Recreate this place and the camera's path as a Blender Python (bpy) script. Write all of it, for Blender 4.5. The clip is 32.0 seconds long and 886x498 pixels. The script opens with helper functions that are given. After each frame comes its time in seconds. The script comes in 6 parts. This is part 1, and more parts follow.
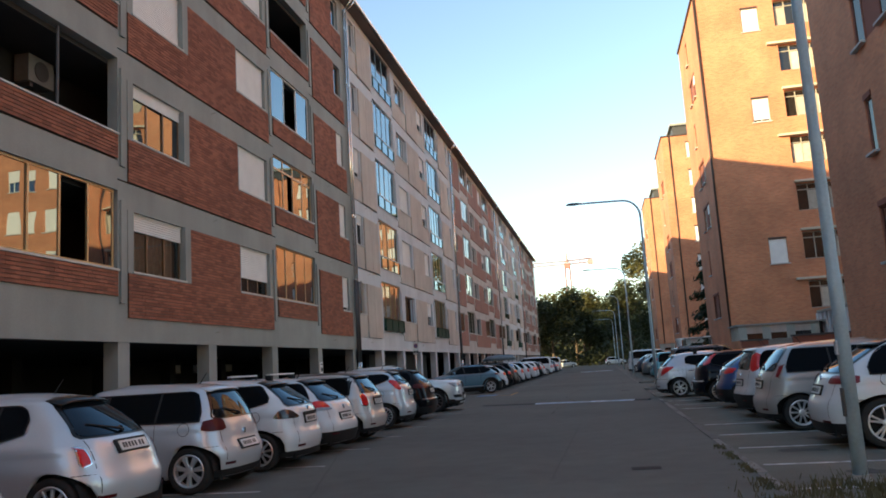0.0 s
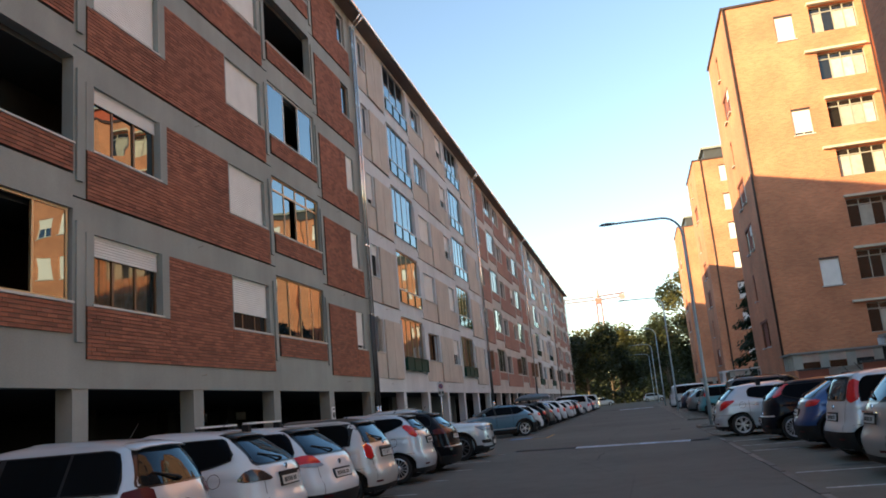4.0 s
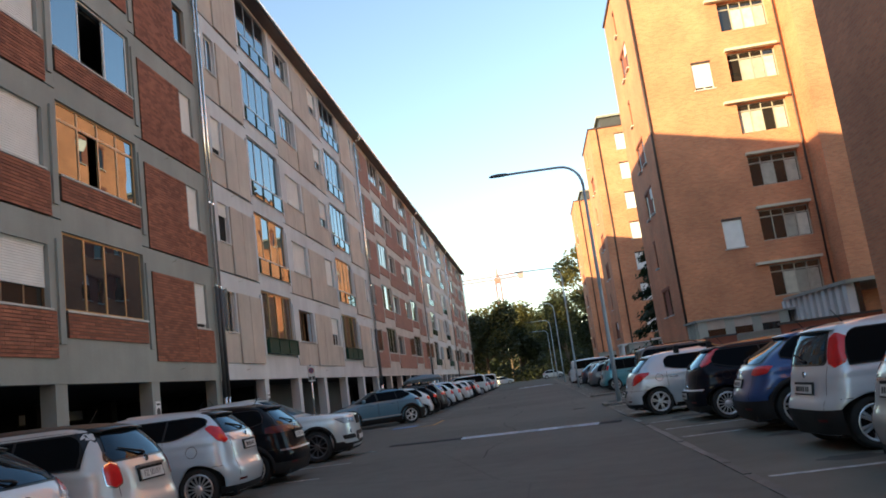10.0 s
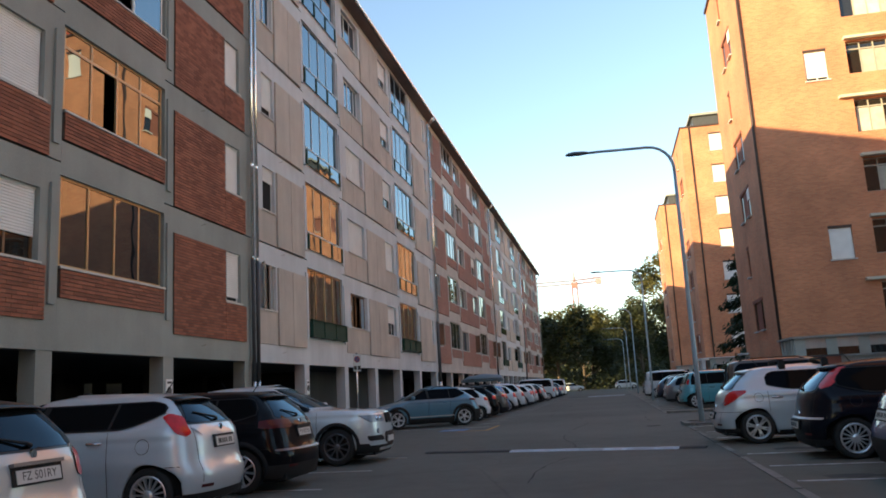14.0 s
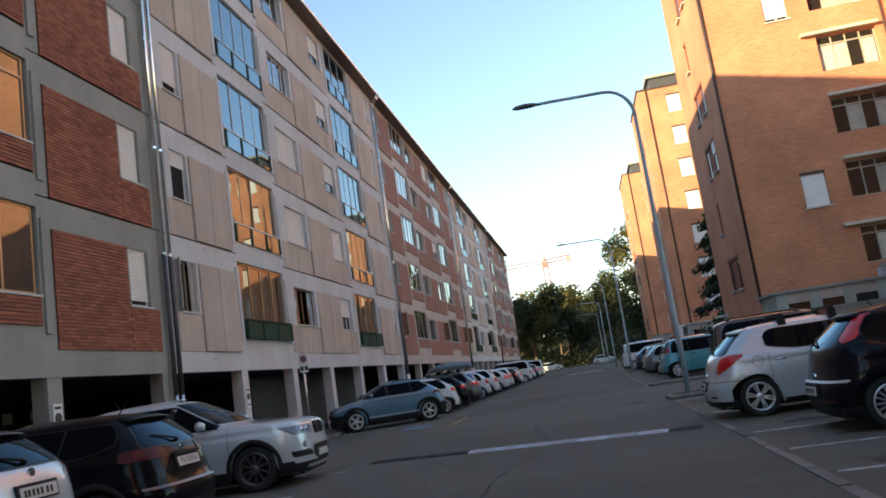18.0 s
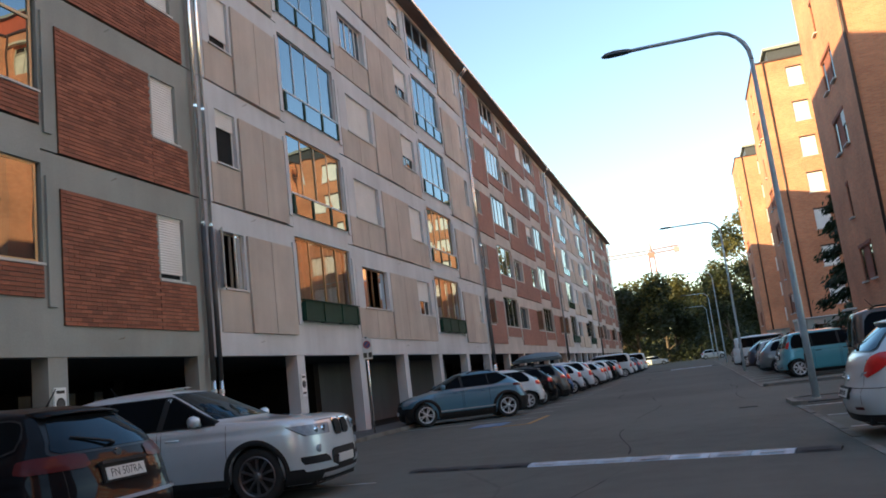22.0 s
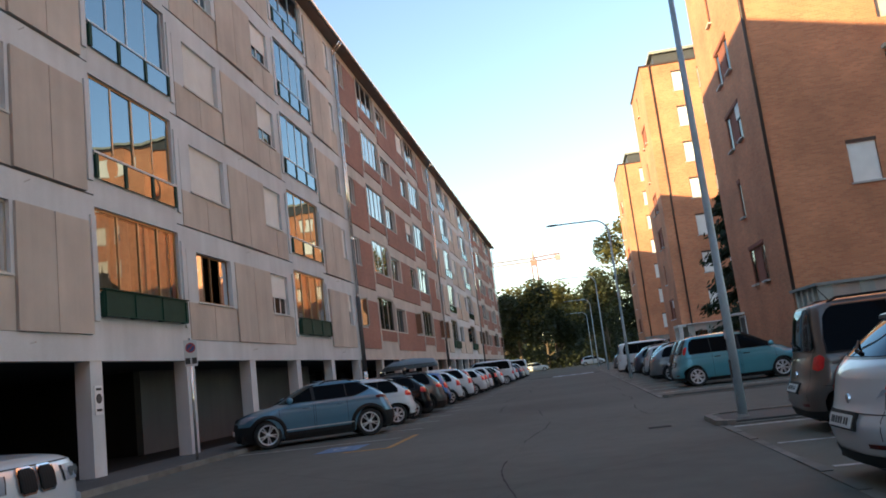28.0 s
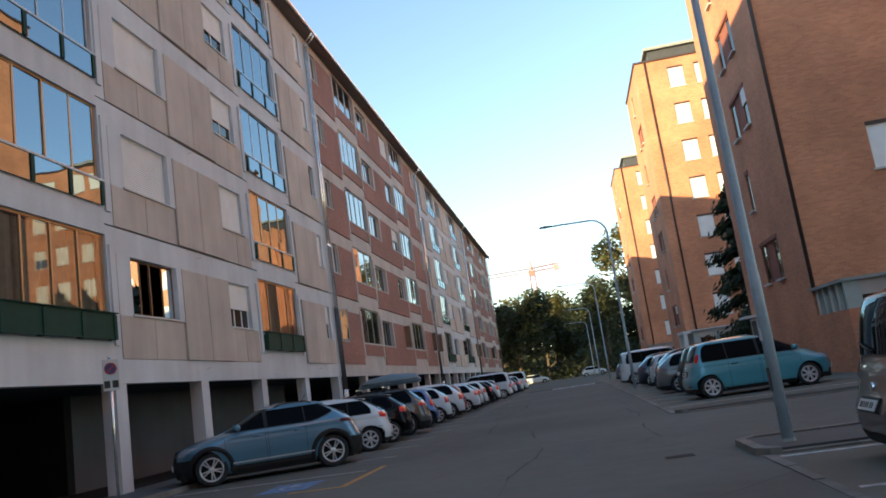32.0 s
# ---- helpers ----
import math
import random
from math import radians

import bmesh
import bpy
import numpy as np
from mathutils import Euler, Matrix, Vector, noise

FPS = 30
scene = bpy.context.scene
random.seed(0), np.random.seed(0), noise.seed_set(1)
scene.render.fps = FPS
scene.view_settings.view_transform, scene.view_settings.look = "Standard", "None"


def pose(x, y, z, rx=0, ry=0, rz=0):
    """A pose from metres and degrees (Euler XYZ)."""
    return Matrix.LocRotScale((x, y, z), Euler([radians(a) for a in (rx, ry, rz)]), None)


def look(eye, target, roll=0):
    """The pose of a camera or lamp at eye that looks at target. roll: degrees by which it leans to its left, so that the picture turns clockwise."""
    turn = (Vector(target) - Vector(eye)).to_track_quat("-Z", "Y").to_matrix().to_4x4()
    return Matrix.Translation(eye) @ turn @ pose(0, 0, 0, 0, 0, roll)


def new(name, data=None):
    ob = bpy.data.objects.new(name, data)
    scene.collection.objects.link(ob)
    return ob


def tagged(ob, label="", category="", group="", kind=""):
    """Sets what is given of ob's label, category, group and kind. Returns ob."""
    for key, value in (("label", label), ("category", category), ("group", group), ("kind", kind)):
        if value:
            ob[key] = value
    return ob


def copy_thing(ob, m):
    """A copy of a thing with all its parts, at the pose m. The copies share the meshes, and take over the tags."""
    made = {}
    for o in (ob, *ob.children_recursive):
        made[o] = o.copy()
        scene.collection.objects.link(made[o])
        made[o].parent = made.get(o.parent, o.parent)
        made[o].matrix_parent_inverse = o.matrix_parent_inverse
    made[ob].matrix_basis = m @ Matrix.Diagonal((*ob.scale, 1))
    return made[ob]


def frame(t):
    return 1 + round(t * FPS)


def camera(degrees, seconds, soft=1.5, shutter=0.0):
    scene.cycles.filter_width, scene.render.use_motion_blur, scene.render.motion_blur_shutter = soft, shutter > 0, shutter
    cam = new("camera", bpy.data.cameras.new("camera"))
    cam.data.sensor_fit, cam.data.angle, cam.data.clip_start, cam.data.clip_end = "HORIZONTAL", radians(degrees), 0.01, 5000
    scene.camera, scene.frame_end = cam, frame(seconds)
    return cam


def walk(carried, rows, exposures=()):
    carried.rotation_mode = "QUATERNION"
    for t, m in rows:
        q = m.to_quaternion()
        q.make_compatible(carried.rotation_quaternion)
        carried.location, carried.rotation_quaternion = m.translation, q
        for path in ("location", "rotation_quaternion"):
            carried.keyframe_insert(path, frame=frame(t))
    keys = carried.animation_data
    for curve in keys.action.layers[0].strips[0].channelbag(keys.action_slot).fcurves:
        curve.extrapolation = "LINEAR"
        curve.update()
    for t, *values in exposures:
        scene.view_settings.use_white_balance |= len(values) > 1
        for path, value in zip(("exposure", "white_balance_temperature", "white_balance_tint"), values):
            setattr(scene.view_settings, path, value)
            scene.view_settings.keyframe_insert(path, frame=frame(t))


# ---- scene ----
cam = camera(58.4, 32.0, soft=1.75)
PATH = [
    (0, (0.322, 1.136, 1.479), (-0.049, 3.079, 1.774), -3.6),
    (0.5, (0.343, 1.533, 1.453), (0.051, 3.491, 1.743), -3.7),
    (1, (0.315, 1.948, 1.465), (0.012, 3.904, 1.752), -4.4),
    (1.5, (0.258, 2.29, 1.464), (-0.066, 4.241, 1.761), -4.7),
    (2, (0.176, 2.65, 1.458), (-0.149, 4.585, 1.843), -4.6),
    (2.5, (0.126, 2.993, 1.428), (-0.318, 4.901, 1.83), -5.3),
    (3, (0.064, 3.303, 1.407), (-0.389, 5.212, 1.796), -4.0),
    (3.5, (0.03, 3.711, 1.427), (-0.407, 5.621, 1.827), -5.1),
    (5.5, (-0.348, 5.548, 1.462), (-0.763, 7.462, 1.865), -5.3),
    (6, (-0.332, 5.93, 1.471), (-0.758, 7.842, 1.877), -6.4),
    (6.5, (-0.336, 6.318, 1.469), (-0.771, 8.226, 1.884), -5.8),
    (7, (-0.277, 6.748, 1.45), (-0.53, 8.691, 1.849), -6.4),
    (7.5, (-0.219, 7.12, 1.445), (-0.484, 9.062, 1.842), -8.4),
    (8, (-0.21, 7.588, 1.449), (-0.474, 9.528, 1.857), -8.6),
    (8.5, (-0.174, 7.994, 1.43), (-0.426, 9.937, 1.829), -8.4),
    (9, (-0.155, 8.447, 1.422), (-0.455, 10.388, 1.796), -7.9),
    (9.5, (-0.089, 8.866, 1.395), (-0.263, 10.828, 1.738), -8.5),
    (10, (-0.013, 9.302, 1.388), (-0.204, 11.264, 1.723), -7.7),
    (10.5, (0.032, 9.739, 1.401), (-0.19, 11.701, 1.717), -6.5),
    (11, (0.066, 10.146, 1.403), (-0.212, 12.101, 1.722), -6.3),
    (11.5, (0.086, 10.533, 1.375), (-0.216, 12.482, 1.705), -5.9),
    (12, (0.128, 10.947, 1.366), (-0.103, 12.905, 1.702), -6.3),
    (12.5, (0.139, 11.324, 1.377), (-0.128, 13.272, 1.742), -7.4),
    (13, (0.131, 11.729, 1.374), (-0.146, 13.673, 1.753), -5.3),
    (13.5, (0.128, 12.073, 1.358), (-0.154, 14.016, 1.737), -3.9),
    (14, (0.051, 12.477, 1.34), (-0.334, 14.408, 1.692), -3.2),
    (14.5, (0.047, 12.755, 1.336), (-0.346, 14.688, 1.666), -3.6),
    (16.5, (0.0, 14.309, 1.357), (-0.322, 16.256, 1.686), -6.6),
    (17, (0.039, 14.74, 1.352), (-0.241, 16.694, 1.675), -8.2),
    (17.5, (0.12, 15.022, 1.371), (-0.184, 16.971, 1.7), -9.1),
    (18, (0.196, 15.424, 1.333), (-0.118, 17.373, 1.654), -8.5),
    (18.5, (0.231, 15.709, 1.327), (0.061, 17.675, 1.65), -7.4),
    (19, (0.277, 16.169, 1.317), (0.008, 18.121, 1.655), -7.4),
    (19.5, (0.263, 16.561, 1.325), (-0.168, 18.481, 1.678), -8.9),
    (20, (0.35, 16.941, 1.292), (0.042, 18.891, 1.614), -8.6),
    (20.5, (0.403, 17.334, 1.289), (0.076, 19.282, 1.6), -7.8),
    (21, (0.409, 17.726, 1.287), (0.117, 19.681, 1.592), -7.5),
    (21.5, (0.394, 18.065, 1.296), (0.055, 20.014, 1.592), -7.1),
    (22, (0.329, 18.411, 1.283), (-0.239, 20.3, 1.613), -6.8),
    (22.5, (0.232, 18.728, 1.279), (-0.353, 20.611, 1.611), -6.7),
    (23, (0.157, 19.092, 1.28), (-0.428, 20.977, 1.602), -7.1),
    (23.5, (0.005, 19.432, 1.343), (-0.579, 21.315, 1.678), -5.9),
    (24, (0.006, 19.823, 1.325), (-0.25, 21.78, 1.648), -7.0),
    (24.5, (0.058, 20.186, 1.312), (-0.178, 22.147, 1.627), -6.2),
    (26.5, (-0.001, 21.583, 1.347), (-0.365, 23.519, 1.692), -4.4),
    (27, (-0.051, 21.908, 1.346), (-0.395, 23.845, 1.709), -5.1),
    (27.5, (-0.111, 22.305, 1.337), (-0.549, 24.226, 1.682), -5.8),
    (28, (-0.096, 22.646, 1.321), (-0.385, 24.6, 1.632), -6.9),
    (28.5, (-0.073, 23.029, 1.335), (-0.324, 24.989, 1.643), -6.9),
    (29, (-0.098, 23.422, 1.357), (-0.389, 25.372, 1.691), -7.6),
    (29.5, (-0.052, 23.788, 1.336), (-0.264, 25.747, 1.677), -7.0),
    (30, (-0.036, 24.143, 1.353), (-0.277, 26.09, 1.74), -7.3),
    (30.5, (-0.08, 24.542, 1.365), (-0.356, 26.483, 1.76), -7.3),
    (31, (-0.049, 24.905, 1.364), (-0.347, 26.846, 1.742), -7.5),
    (31.5, (-0.006, 25.306, 1.365), (-0.322, 27.246, 1.73), -8.8),
    (32, (0.009, 25.693, 1.329), (-0.271, 27.643, 1.673), -8.3),
]
walk(cam, [(t, look(eye, target, roll)) for t, eye, target, roll in PATH], [(0, 1.77, 6610, 11), (1, 1.85, 6660, 11), (2, 1.75, 6610, 11), (7, 1.80, 6610, 11), (11, 1.83, 6710, 11), (12, 1.73, 6610, 11), (13, 1.71, 6560, 11), (14, 1.77, 6610, 11), (17, 1.83, 6560, 11), (18, 1.83, 6510, 11), (19, 1.71, 6410, 10), (20, 1.79, 6460, 10), (22, 1.90, 6460, 10), (23, 1.93, 6410, 10), (24, 1.77, 6460, 10), (27, 1.73, 6350, 10), (28, 1.88, 6660, 11), (30, 1.69, 6510, 11), (32, 1.83, 6380, 10)])

# ---- light: low evening sun behind the long block, clear sky ----
SUN_AZ, SUN_EL = radians(45), radians(9.4)
world = bpy.data.worlds.new("sky")
scene.world = world
world.use_nodes = True
wn = world.node_tree.nodes
sky = wn.new("ShaderNodeTexSky")
sky.sky_type, sky.sun_disc, sky.sun_elevation, sky.sun_rotation = "NISHITA", False, SUN_EL, radians(180 + 45)
sky.air_density, sky.dust_density, sky.ozone_density = 0.95, 0.1, 1.15
world.node_tree.links.new(sky.outputs[0], wn["Background"].inputs[0])
wn["Background"].inputs[1].default_value = 0.128
sun = new("sun", bpy.data.lights.new("sun", "SUN"))
sun.data.energy, sun.data.angle, sun.data.color = 3.6, radians(0.5), (1.0, 0.79, 0.43)
sun.matrix_world = look((0, 0, 0), (math.sin(SUN_AZ), math.cos(SUN_AZ), -math.tan(SUN_EL)))

# ---- materials ----
rnd = random.Random(7)


def base_mat(name):
    m = bpy.data.materials.new(name)
    m.use_nodes = True
    return m, m.node_tree.nodes, m.node_tree.links, m.node_tree.nodes["Principled BSDF"]


def surface(name, color, rough=0.7, vary=0.25, scale=1.5, fine=40.0, bump=0.15, metal=0.0, coat=0.0, island=0.0, obj=0.0, streak=0.0, spec=None):
    """A painted, rendered or cast surface: two scales of variation, fine relief, optional streaks and piece-by-piece variation."""
    m, n, l, b = base_mat(name)
    tc = n.new("ShaderNodeTexCoord")
    n1, n2 = n.new("ShaderNodeTexNoise"), n.new("ShaderNodeTexNoise")
    n1.inputs["Scale"].default_value, n1.inputs["Detail"].default_value = scale, 5
    n2.inputs["Scale"].default_value, n2.inputs["Detail"].default_value = fine, 3
    l.new(tc.outputs["Object"], n1.inputs["Vector"])
    l.new(tc.outputs["Object"], n2.inputs["Vector"])
    add = n.new("ShaderNodeMath")
    add.operation = "MULTIPLY_ADD"
    l.new(n2.outputs["Fac"], add.inputs[0])
    add.inputs[1].default_value = 0.4
    l.new(n1.outputs["Fac"], add.inputs[2])
    last = add.outputs[0]
    if streak:
        mp, n3 = n.new("ShaderNodeMapping"), n.new("ShaderNodeTexNoise")
        mp.inputs["Scale"].default_value = (2.2, 2.2, 0.12)
        n3.inputs["Scale"].default_value = 1.6
        l.new(tc.outputs["Object"], mp.inputs["Vector"])
        l.new(mp.outputs[0], n3.inputs["Vector"])
        a2 = n.new("ShaderNodeMath")
        a2.operation = "MULTIPLY_ADD"
        l.new(n3.outputs["Fac"], a2.inputs[0])
        a2.inputs[1].default_value = streak
        l.new(last, a2.inputs[2])
        last = a2.outputs[0]
    mean = 0.7 + 0.5 * streak
    mr = n.new("ShaderNodeMapRange")
    mr.inputs["From Min"].default_value, mr.inputs["From Max"].default_value = mean - 0.4, mean + 0.4
    mr.inputs["To Min"].default_value, mr.inputs["To Max"].default_value = 1 - vary, 1 + vary
    l.new(last, mr.inputs["Value"])
    val = mr.outputs[0]
    for on, src in ((island, "island"), (obj, "obj")):
        if on:
            if src == "island":
                g = n.new("ShaderNodeNewGeometry").outputs["Random Per Island"]
            else:
                g = n.new("ShaderNodeObjectInfo").outputs["Random"]
            r2 = n.new("ShaderNodeMapRange")
            r2.inputs["To Min"].default_value, r2.inputs["To Max"].default_value = 1 - on, 1 + on
            l.new(g, r2.inputs["Value"])
            mu = n.new("ShaderNodeMath")
            mu.operation = "MULTIPLY"
            l.new(val, mu.inputs[0])
            l.new(r2.outputs[0], mu.inputs[1])
            val = mu.outputs[0]
    vm = n.new("ShaderNodeVectorMath")
    vm.operation = "SCALE"
    vm.inputs[0].default_value = color
    l.new(val, vm.inputs["Scale"])
    l.new(vm.outputs[0], b.inputs["Base Color"])
    b.inputs["Roughness"].default_value, b.inputs["Metallic"].default_value = rough, metal
    if spec is not None:
        b.inputs["Specular IOR Level"].default_value = spec
    if coat:
        b.inputs["Coat Weight"].default_value, b.inputs["Coat Roughness"].default_value = coat, 0.04
    if bump:
        bp = n.new("ShaderNodeBump")
        bp.inputs["Strength"].default_value, bp.inputs["Distance"].default_value = bump, 0.02
        l.new(n2.outputs["Fac"], bp.inputs["Height"])
        l.new(bp.outputs[0], b.inputs["Normal"])
    return m


def brick_wall(name, c1, c2, mortar, patch=0.25):
    """Running-bond brickwork for walls along x or y, in real brick size, with patches of weathering."""
    m, n, l, b = base_mat(name)
    tc, sp, cb, ad = n.new("ShaderNodeTexCoord"), n.new("ShaderNodeSeparateXYZ"), n.new("ShaderNodeCombineXYZ"), n.new("ShaderNodeMath")
    l.new(tc.outputs["Object"], sp.inputs[0])
    l.new(sp.outputs[0], ad.inputs[0])
    l.new(sp.outputs[1], ad.inputs[1])
    l.new(ad.outputs[0], cb.inputs[0])
    l.new(sp.outputs[2], cb.inputs[1])
    bt = n.new("ShaderNodeTexBrick")
    for key, v in (("Scale", 1.0), ("Mortar Size", 0.007), ("Brick Width", 0.265), ("Row Height", 0.075), ("Mortar Smooth", 0.3), ("Bias", 0.0)):
        bt.inputs[key].default_value = v
    bt.inputs["Color1"].default_value, bt.inputs["Color2"].default_value, bt.inputs["Mortar"].default_value = (*c1, 1), (*c2, 1), (*mortar, 1)
    l.new(cb.outputs[0], bt.inputs["Vector"])
    ns, ns2 = n.new("ShaderNodeTexNoise"), n.new("ShaderNodeTexNoise")
    ns.inputs["Scale"].default_value, ns.inputs["Detail"].default_value = 0.45, 8
    ns2.inputs["Scale"].default_value, ns2.inputs["Detail"].default_value = 55, 3
    l.new(tc.outputs["Object"], ns.inputs["Vector"])
    l.new(tc.outputs["Object"], ns2.inputs["Vector"])
    su = n.new("ShaderNodeMath")
    su.operation = "MULTIPLY_ADD"
    su.inputs[1].default_value = 0.3
    l.new(ns2.outputs["Fac"], su.inputs[0])
    l.new(ns.outputs["Fac"], su.inputs[2])
    mr = n.new("ShaderNodeMapRange")
    mr.inputs["From Min"].default_value, mr.inputs["From Max"].default_value = 0.35, 0.95
    mr.inputs["To Min"].default_value, mr.inputs["To Max"].default_value = 1 - patch, 1 + patch
    l.new(su.outputs[0], mr.inputs["Value"])
    vm = n.new("ShaderNodeVectorMath")
    vm.operation = "SCALE"
    l.new(bt.outputs["Color"], vm.inputs[0])
    l.new(mr.outputs[0], vm.inputs["Scale"])
    l.new(vm.outputs[0], b.inputs["Base Color"])
    b.inputs["Roughness"].default_value = 0.85
    bp, inv = n.new("ShaderNodeBump"), n.new("ShaderNodeMath")
    inv.operation = "SUBTRACT"
    inv.inputs[0].default_value = 1.0
    l.new(bt.outputs["Fac"], inv.inputs[1])
    bp.inputs["Strength"].default_value, bp.inputs["Distance"].default_value = 0.5, 0.008
    l.new(inv.outputs[0], bp.inputs["Height"])
    l.new(bp.outputs[0], b.inputs["Normal"])
    return m


def glazing(name, tint=(0.74, 0.88, 0.97), ior=3.0, dark=(0.012, 0.013, 0.015), wave=0.013):
    """Window glass in front of a dark room: mirror reflection over a dark body, slightly wavy."""
    m, n, l, b = base_mat(name)
    b.inputs["Base Color"].default_value, b.inputs["Roughness"].default_value, b.inputs["Specular IOR Level"].default_value = (*dark, 1), 0.5, 0.0
    gl, fr, mx = n.new("ShaderNodeBsdfGlossy"), n.new("ShaderNodeFresnel"), n.new("ShaderNodeMixShader")
    gl.inputs["Color"].default_value, gl.inputs["Roughness"].default_value = (*tint, 1), 0.01
    fr.inputs["IOR"].default_value = ior
    tc, ns, bp = n.new("ShaderNodeTexCoord"), n.new("ShaderNodeTexNoise"), n.new("ShaderNodeBump")
    ns.inputs["Scale"].default_value, ns.inputs["Detail"].default_value = 0.9, 1
    l.new(tc.outputs["Object"], ns.inputs["Vector"])
    l.new(ns.outputs["Fac"], bp.inputs["Height"])
    bp.inputs["Strength"].default_value, bp.inputs["Distance"].default_value = wave, 0.3
    l.new(bp.outputs[0], gl.inputs["Normal"])
    l.new(fr.outputs[0], mx.inputs[0])
    l.new(b.outputs[0], mx.inputs[1])
    l.new(gl.outputs[0], mx.inputs[2])
    l.new(mx.outputs[0], n["Material Output"].inputs["Surface"])
    return m


def paint(name, color, flake=0.0, dirt=0.1):
    """Car paint under clear coat, with a little road dust."""
    return surface(name, color, 0.36, dirt, 1.2, 90, 0.0, 0.1 + 0.3 * flake if flake else 0.0, 0.3 if max(color) < 0.04 else 0.9, spec=None if flake else 0.03 if max(color) < 0.04 else 0.15)


M = {}
M["concrete"] = surface("concrete", (0.295, 0.302, 0.278), 0.85, 0.24, 0.7, 45, 0.25, streak=0.3)
M["pale_concrete"] = surface("pale concrete", (0.58, 0.585, 0.595), 0.85, 0.2, 0.7, 45, 0.2, streak=0.4)
M["warm_concrete"] = surface("pinkish weathered concrete", (0.5, 0.44, 0.4), 0.85, 0.25, 0.7, 45, 0.2, streak=0.4)
M["panel"] = surface("washed gravel panel", (0.53, 0.456, 0.394), 0.9, 0.22, 0.9, 130, 0.5, streak=0.5, obj=0.06)
M["mortar"] = surface("mortar", (0.14, 0.105, 0.09), 0.9, 0.2)
M["brick"] = surface("fired brick", (0.3, 0.105, 0.06), 0.85, 0.32, 0.5, 70, 0.35, island=0.28, streak=0.4)
M["brick_one"] = surface("fired brick piece", (0.3, 0.105, 0.06), 0.85, 0.32, 0.5, 70, 0.35, obj=0.28, streak=0.4)
M["brickwork"] = brick_wall("brickwork", (0.34, 0.155, 0.112), (0.28, 0.12, 0.088), (0.25, 0.16, 0.13))
M["tower_brick"] = brick_wall("tower brickwork", (0.62, 0.25, 0.128), (0.51, 0.19, 0.1), (0.47, 0.28, 0.17), 0.3)
M["beige_frame"] = surface("beige painted frame", (0.4, 0.36, 0.3), 0.55, 0.12, 2, 60, 0.03)
M["plaster"] = surface("stained plaster", (0.14, 0.135, 0.132), 0.9, 0.25, 0.5, 30, 0.1, streak=0.4)
# pilotis floor: the deep shade under the block is put into its colour
M["shade_floor"] = surface("floor darkened for shade", (0.028, 0.027, 0.026), 0.9, 0.3, 0.8, 60, 0.2, spec=0.1)
# plaster under the block, coloured near-black in place of shade
M["dark_plaster"] = surface("plaster darkened for shade", (0.03, 0.028, 0.027), 0.9, 0.3, 0.6, spec=0.1)
M["awning"] = surface("cream awning box", (0.55, 0.5, 0.4), 0.6, 0.15, 2, 40, 0.05)
# white casing greyed because the open loggia lies in shade
M["shaded_white"] = surface("casing greyed for shade", (0.2, 0.195, 0.185), 0.6, 0.3, 3, 40, 0.05)
# room walls near-black, their colour standing in for unlit interiors
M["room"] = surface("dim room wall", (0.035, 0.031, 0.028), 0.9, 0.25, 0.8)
# soffit and slabs coloured dark to deepen the shade below them
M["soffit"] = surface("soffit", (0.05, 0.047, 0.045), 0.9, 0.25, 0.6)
M["white"] = surface("white enamel", (0.72, 0.72, 0.7), 0.45, 0.08, 2, 60, 0.03)
M["roller"] = surface("roller slats", (0.8, 0.78, 0.75), 0.6, 0.1, 2, 60, 0.05, obj=0.05)
M["sill"] = surface("stone sill", (0.55, 0.53, 0.5), 0.7, 0.2, 3, 60, 0.1)
M["wood"] = surface("varnished window wood", (0.17, 0.085, 0.035), 0.45, 0.3, 4, 60, 0.1, obj=0.1)
M["brass"] = surface("bronze anodised frame", (0.42, 0.3, 0.16), 0.35, 0.12, 3, 60, 0.02, metal=0.6)
M["net_curtain"] = surface("net curtain", (0.5, 0.47, 0.4), 0.95, 0.25, 3, 30, 0.1, obj=0.3)
M["grey_frame"] = surface("pale anodised frame", (0.4, 0.47, 0.5), 0.4, 0.15, 3, metal=0.4)
M["dark_frame"] = surface("dark window frame", (0.06, 0.06, 0.062), 0.5, 0.2, 3)
M["green"] = surface("dark green painted metal", (0.014, 0.05, 0.034), 0.6, 0.25, 3, 50, 0.05, spec=0.15)
M["curtain"] = surface("brown curtain", (0.3, 0.22, 0.165), 0.95, 0.3, 6, 30, 0.1)
M["glass"] = glazing("window glass")
M["glass_clear"] = glazing("clear window glass", (0.97, 0.98, 0.97), 4.5)
M["glass_see"] = base_mat("sheer window glass")[0]
gn, gk = M["glass_see"].node_tree.nodes, M["glass_see"].node_tree.links
gt, gg, gf, gm = gn.new("ShaderNodeBsdfTransparent"), gn.new("ShaderNodeBsdfGlossy"), gn.new("ShaderNodeFresnel"), gn.new("ShaderNodeMixShader")
gg.inputs["Roughness"].default_value, gf.inputs["IOR"].default_value = 0.01, 2.1
for q, to in ((gf.outputs[0], gm.inputs[0]), (gt.outputs[0], gm.inputs[1]), (gg.outputs[0], gm.inputs[2]), (gm.outputs[0], gn["Material Output"].inputs["Surface"])):
    gk.new(q, to)
M["glass_dim"] = glazing("old window glass", (0.68, 0.7, 0.68), 1.9, (0.02, 0.018, 0.016), 0.04)
M["mesh"] = surface("dark insect mesh", (0.025, 0.026, 0.026), 0.85, 0.15, 5, 200, 0.2, spec=0.1)
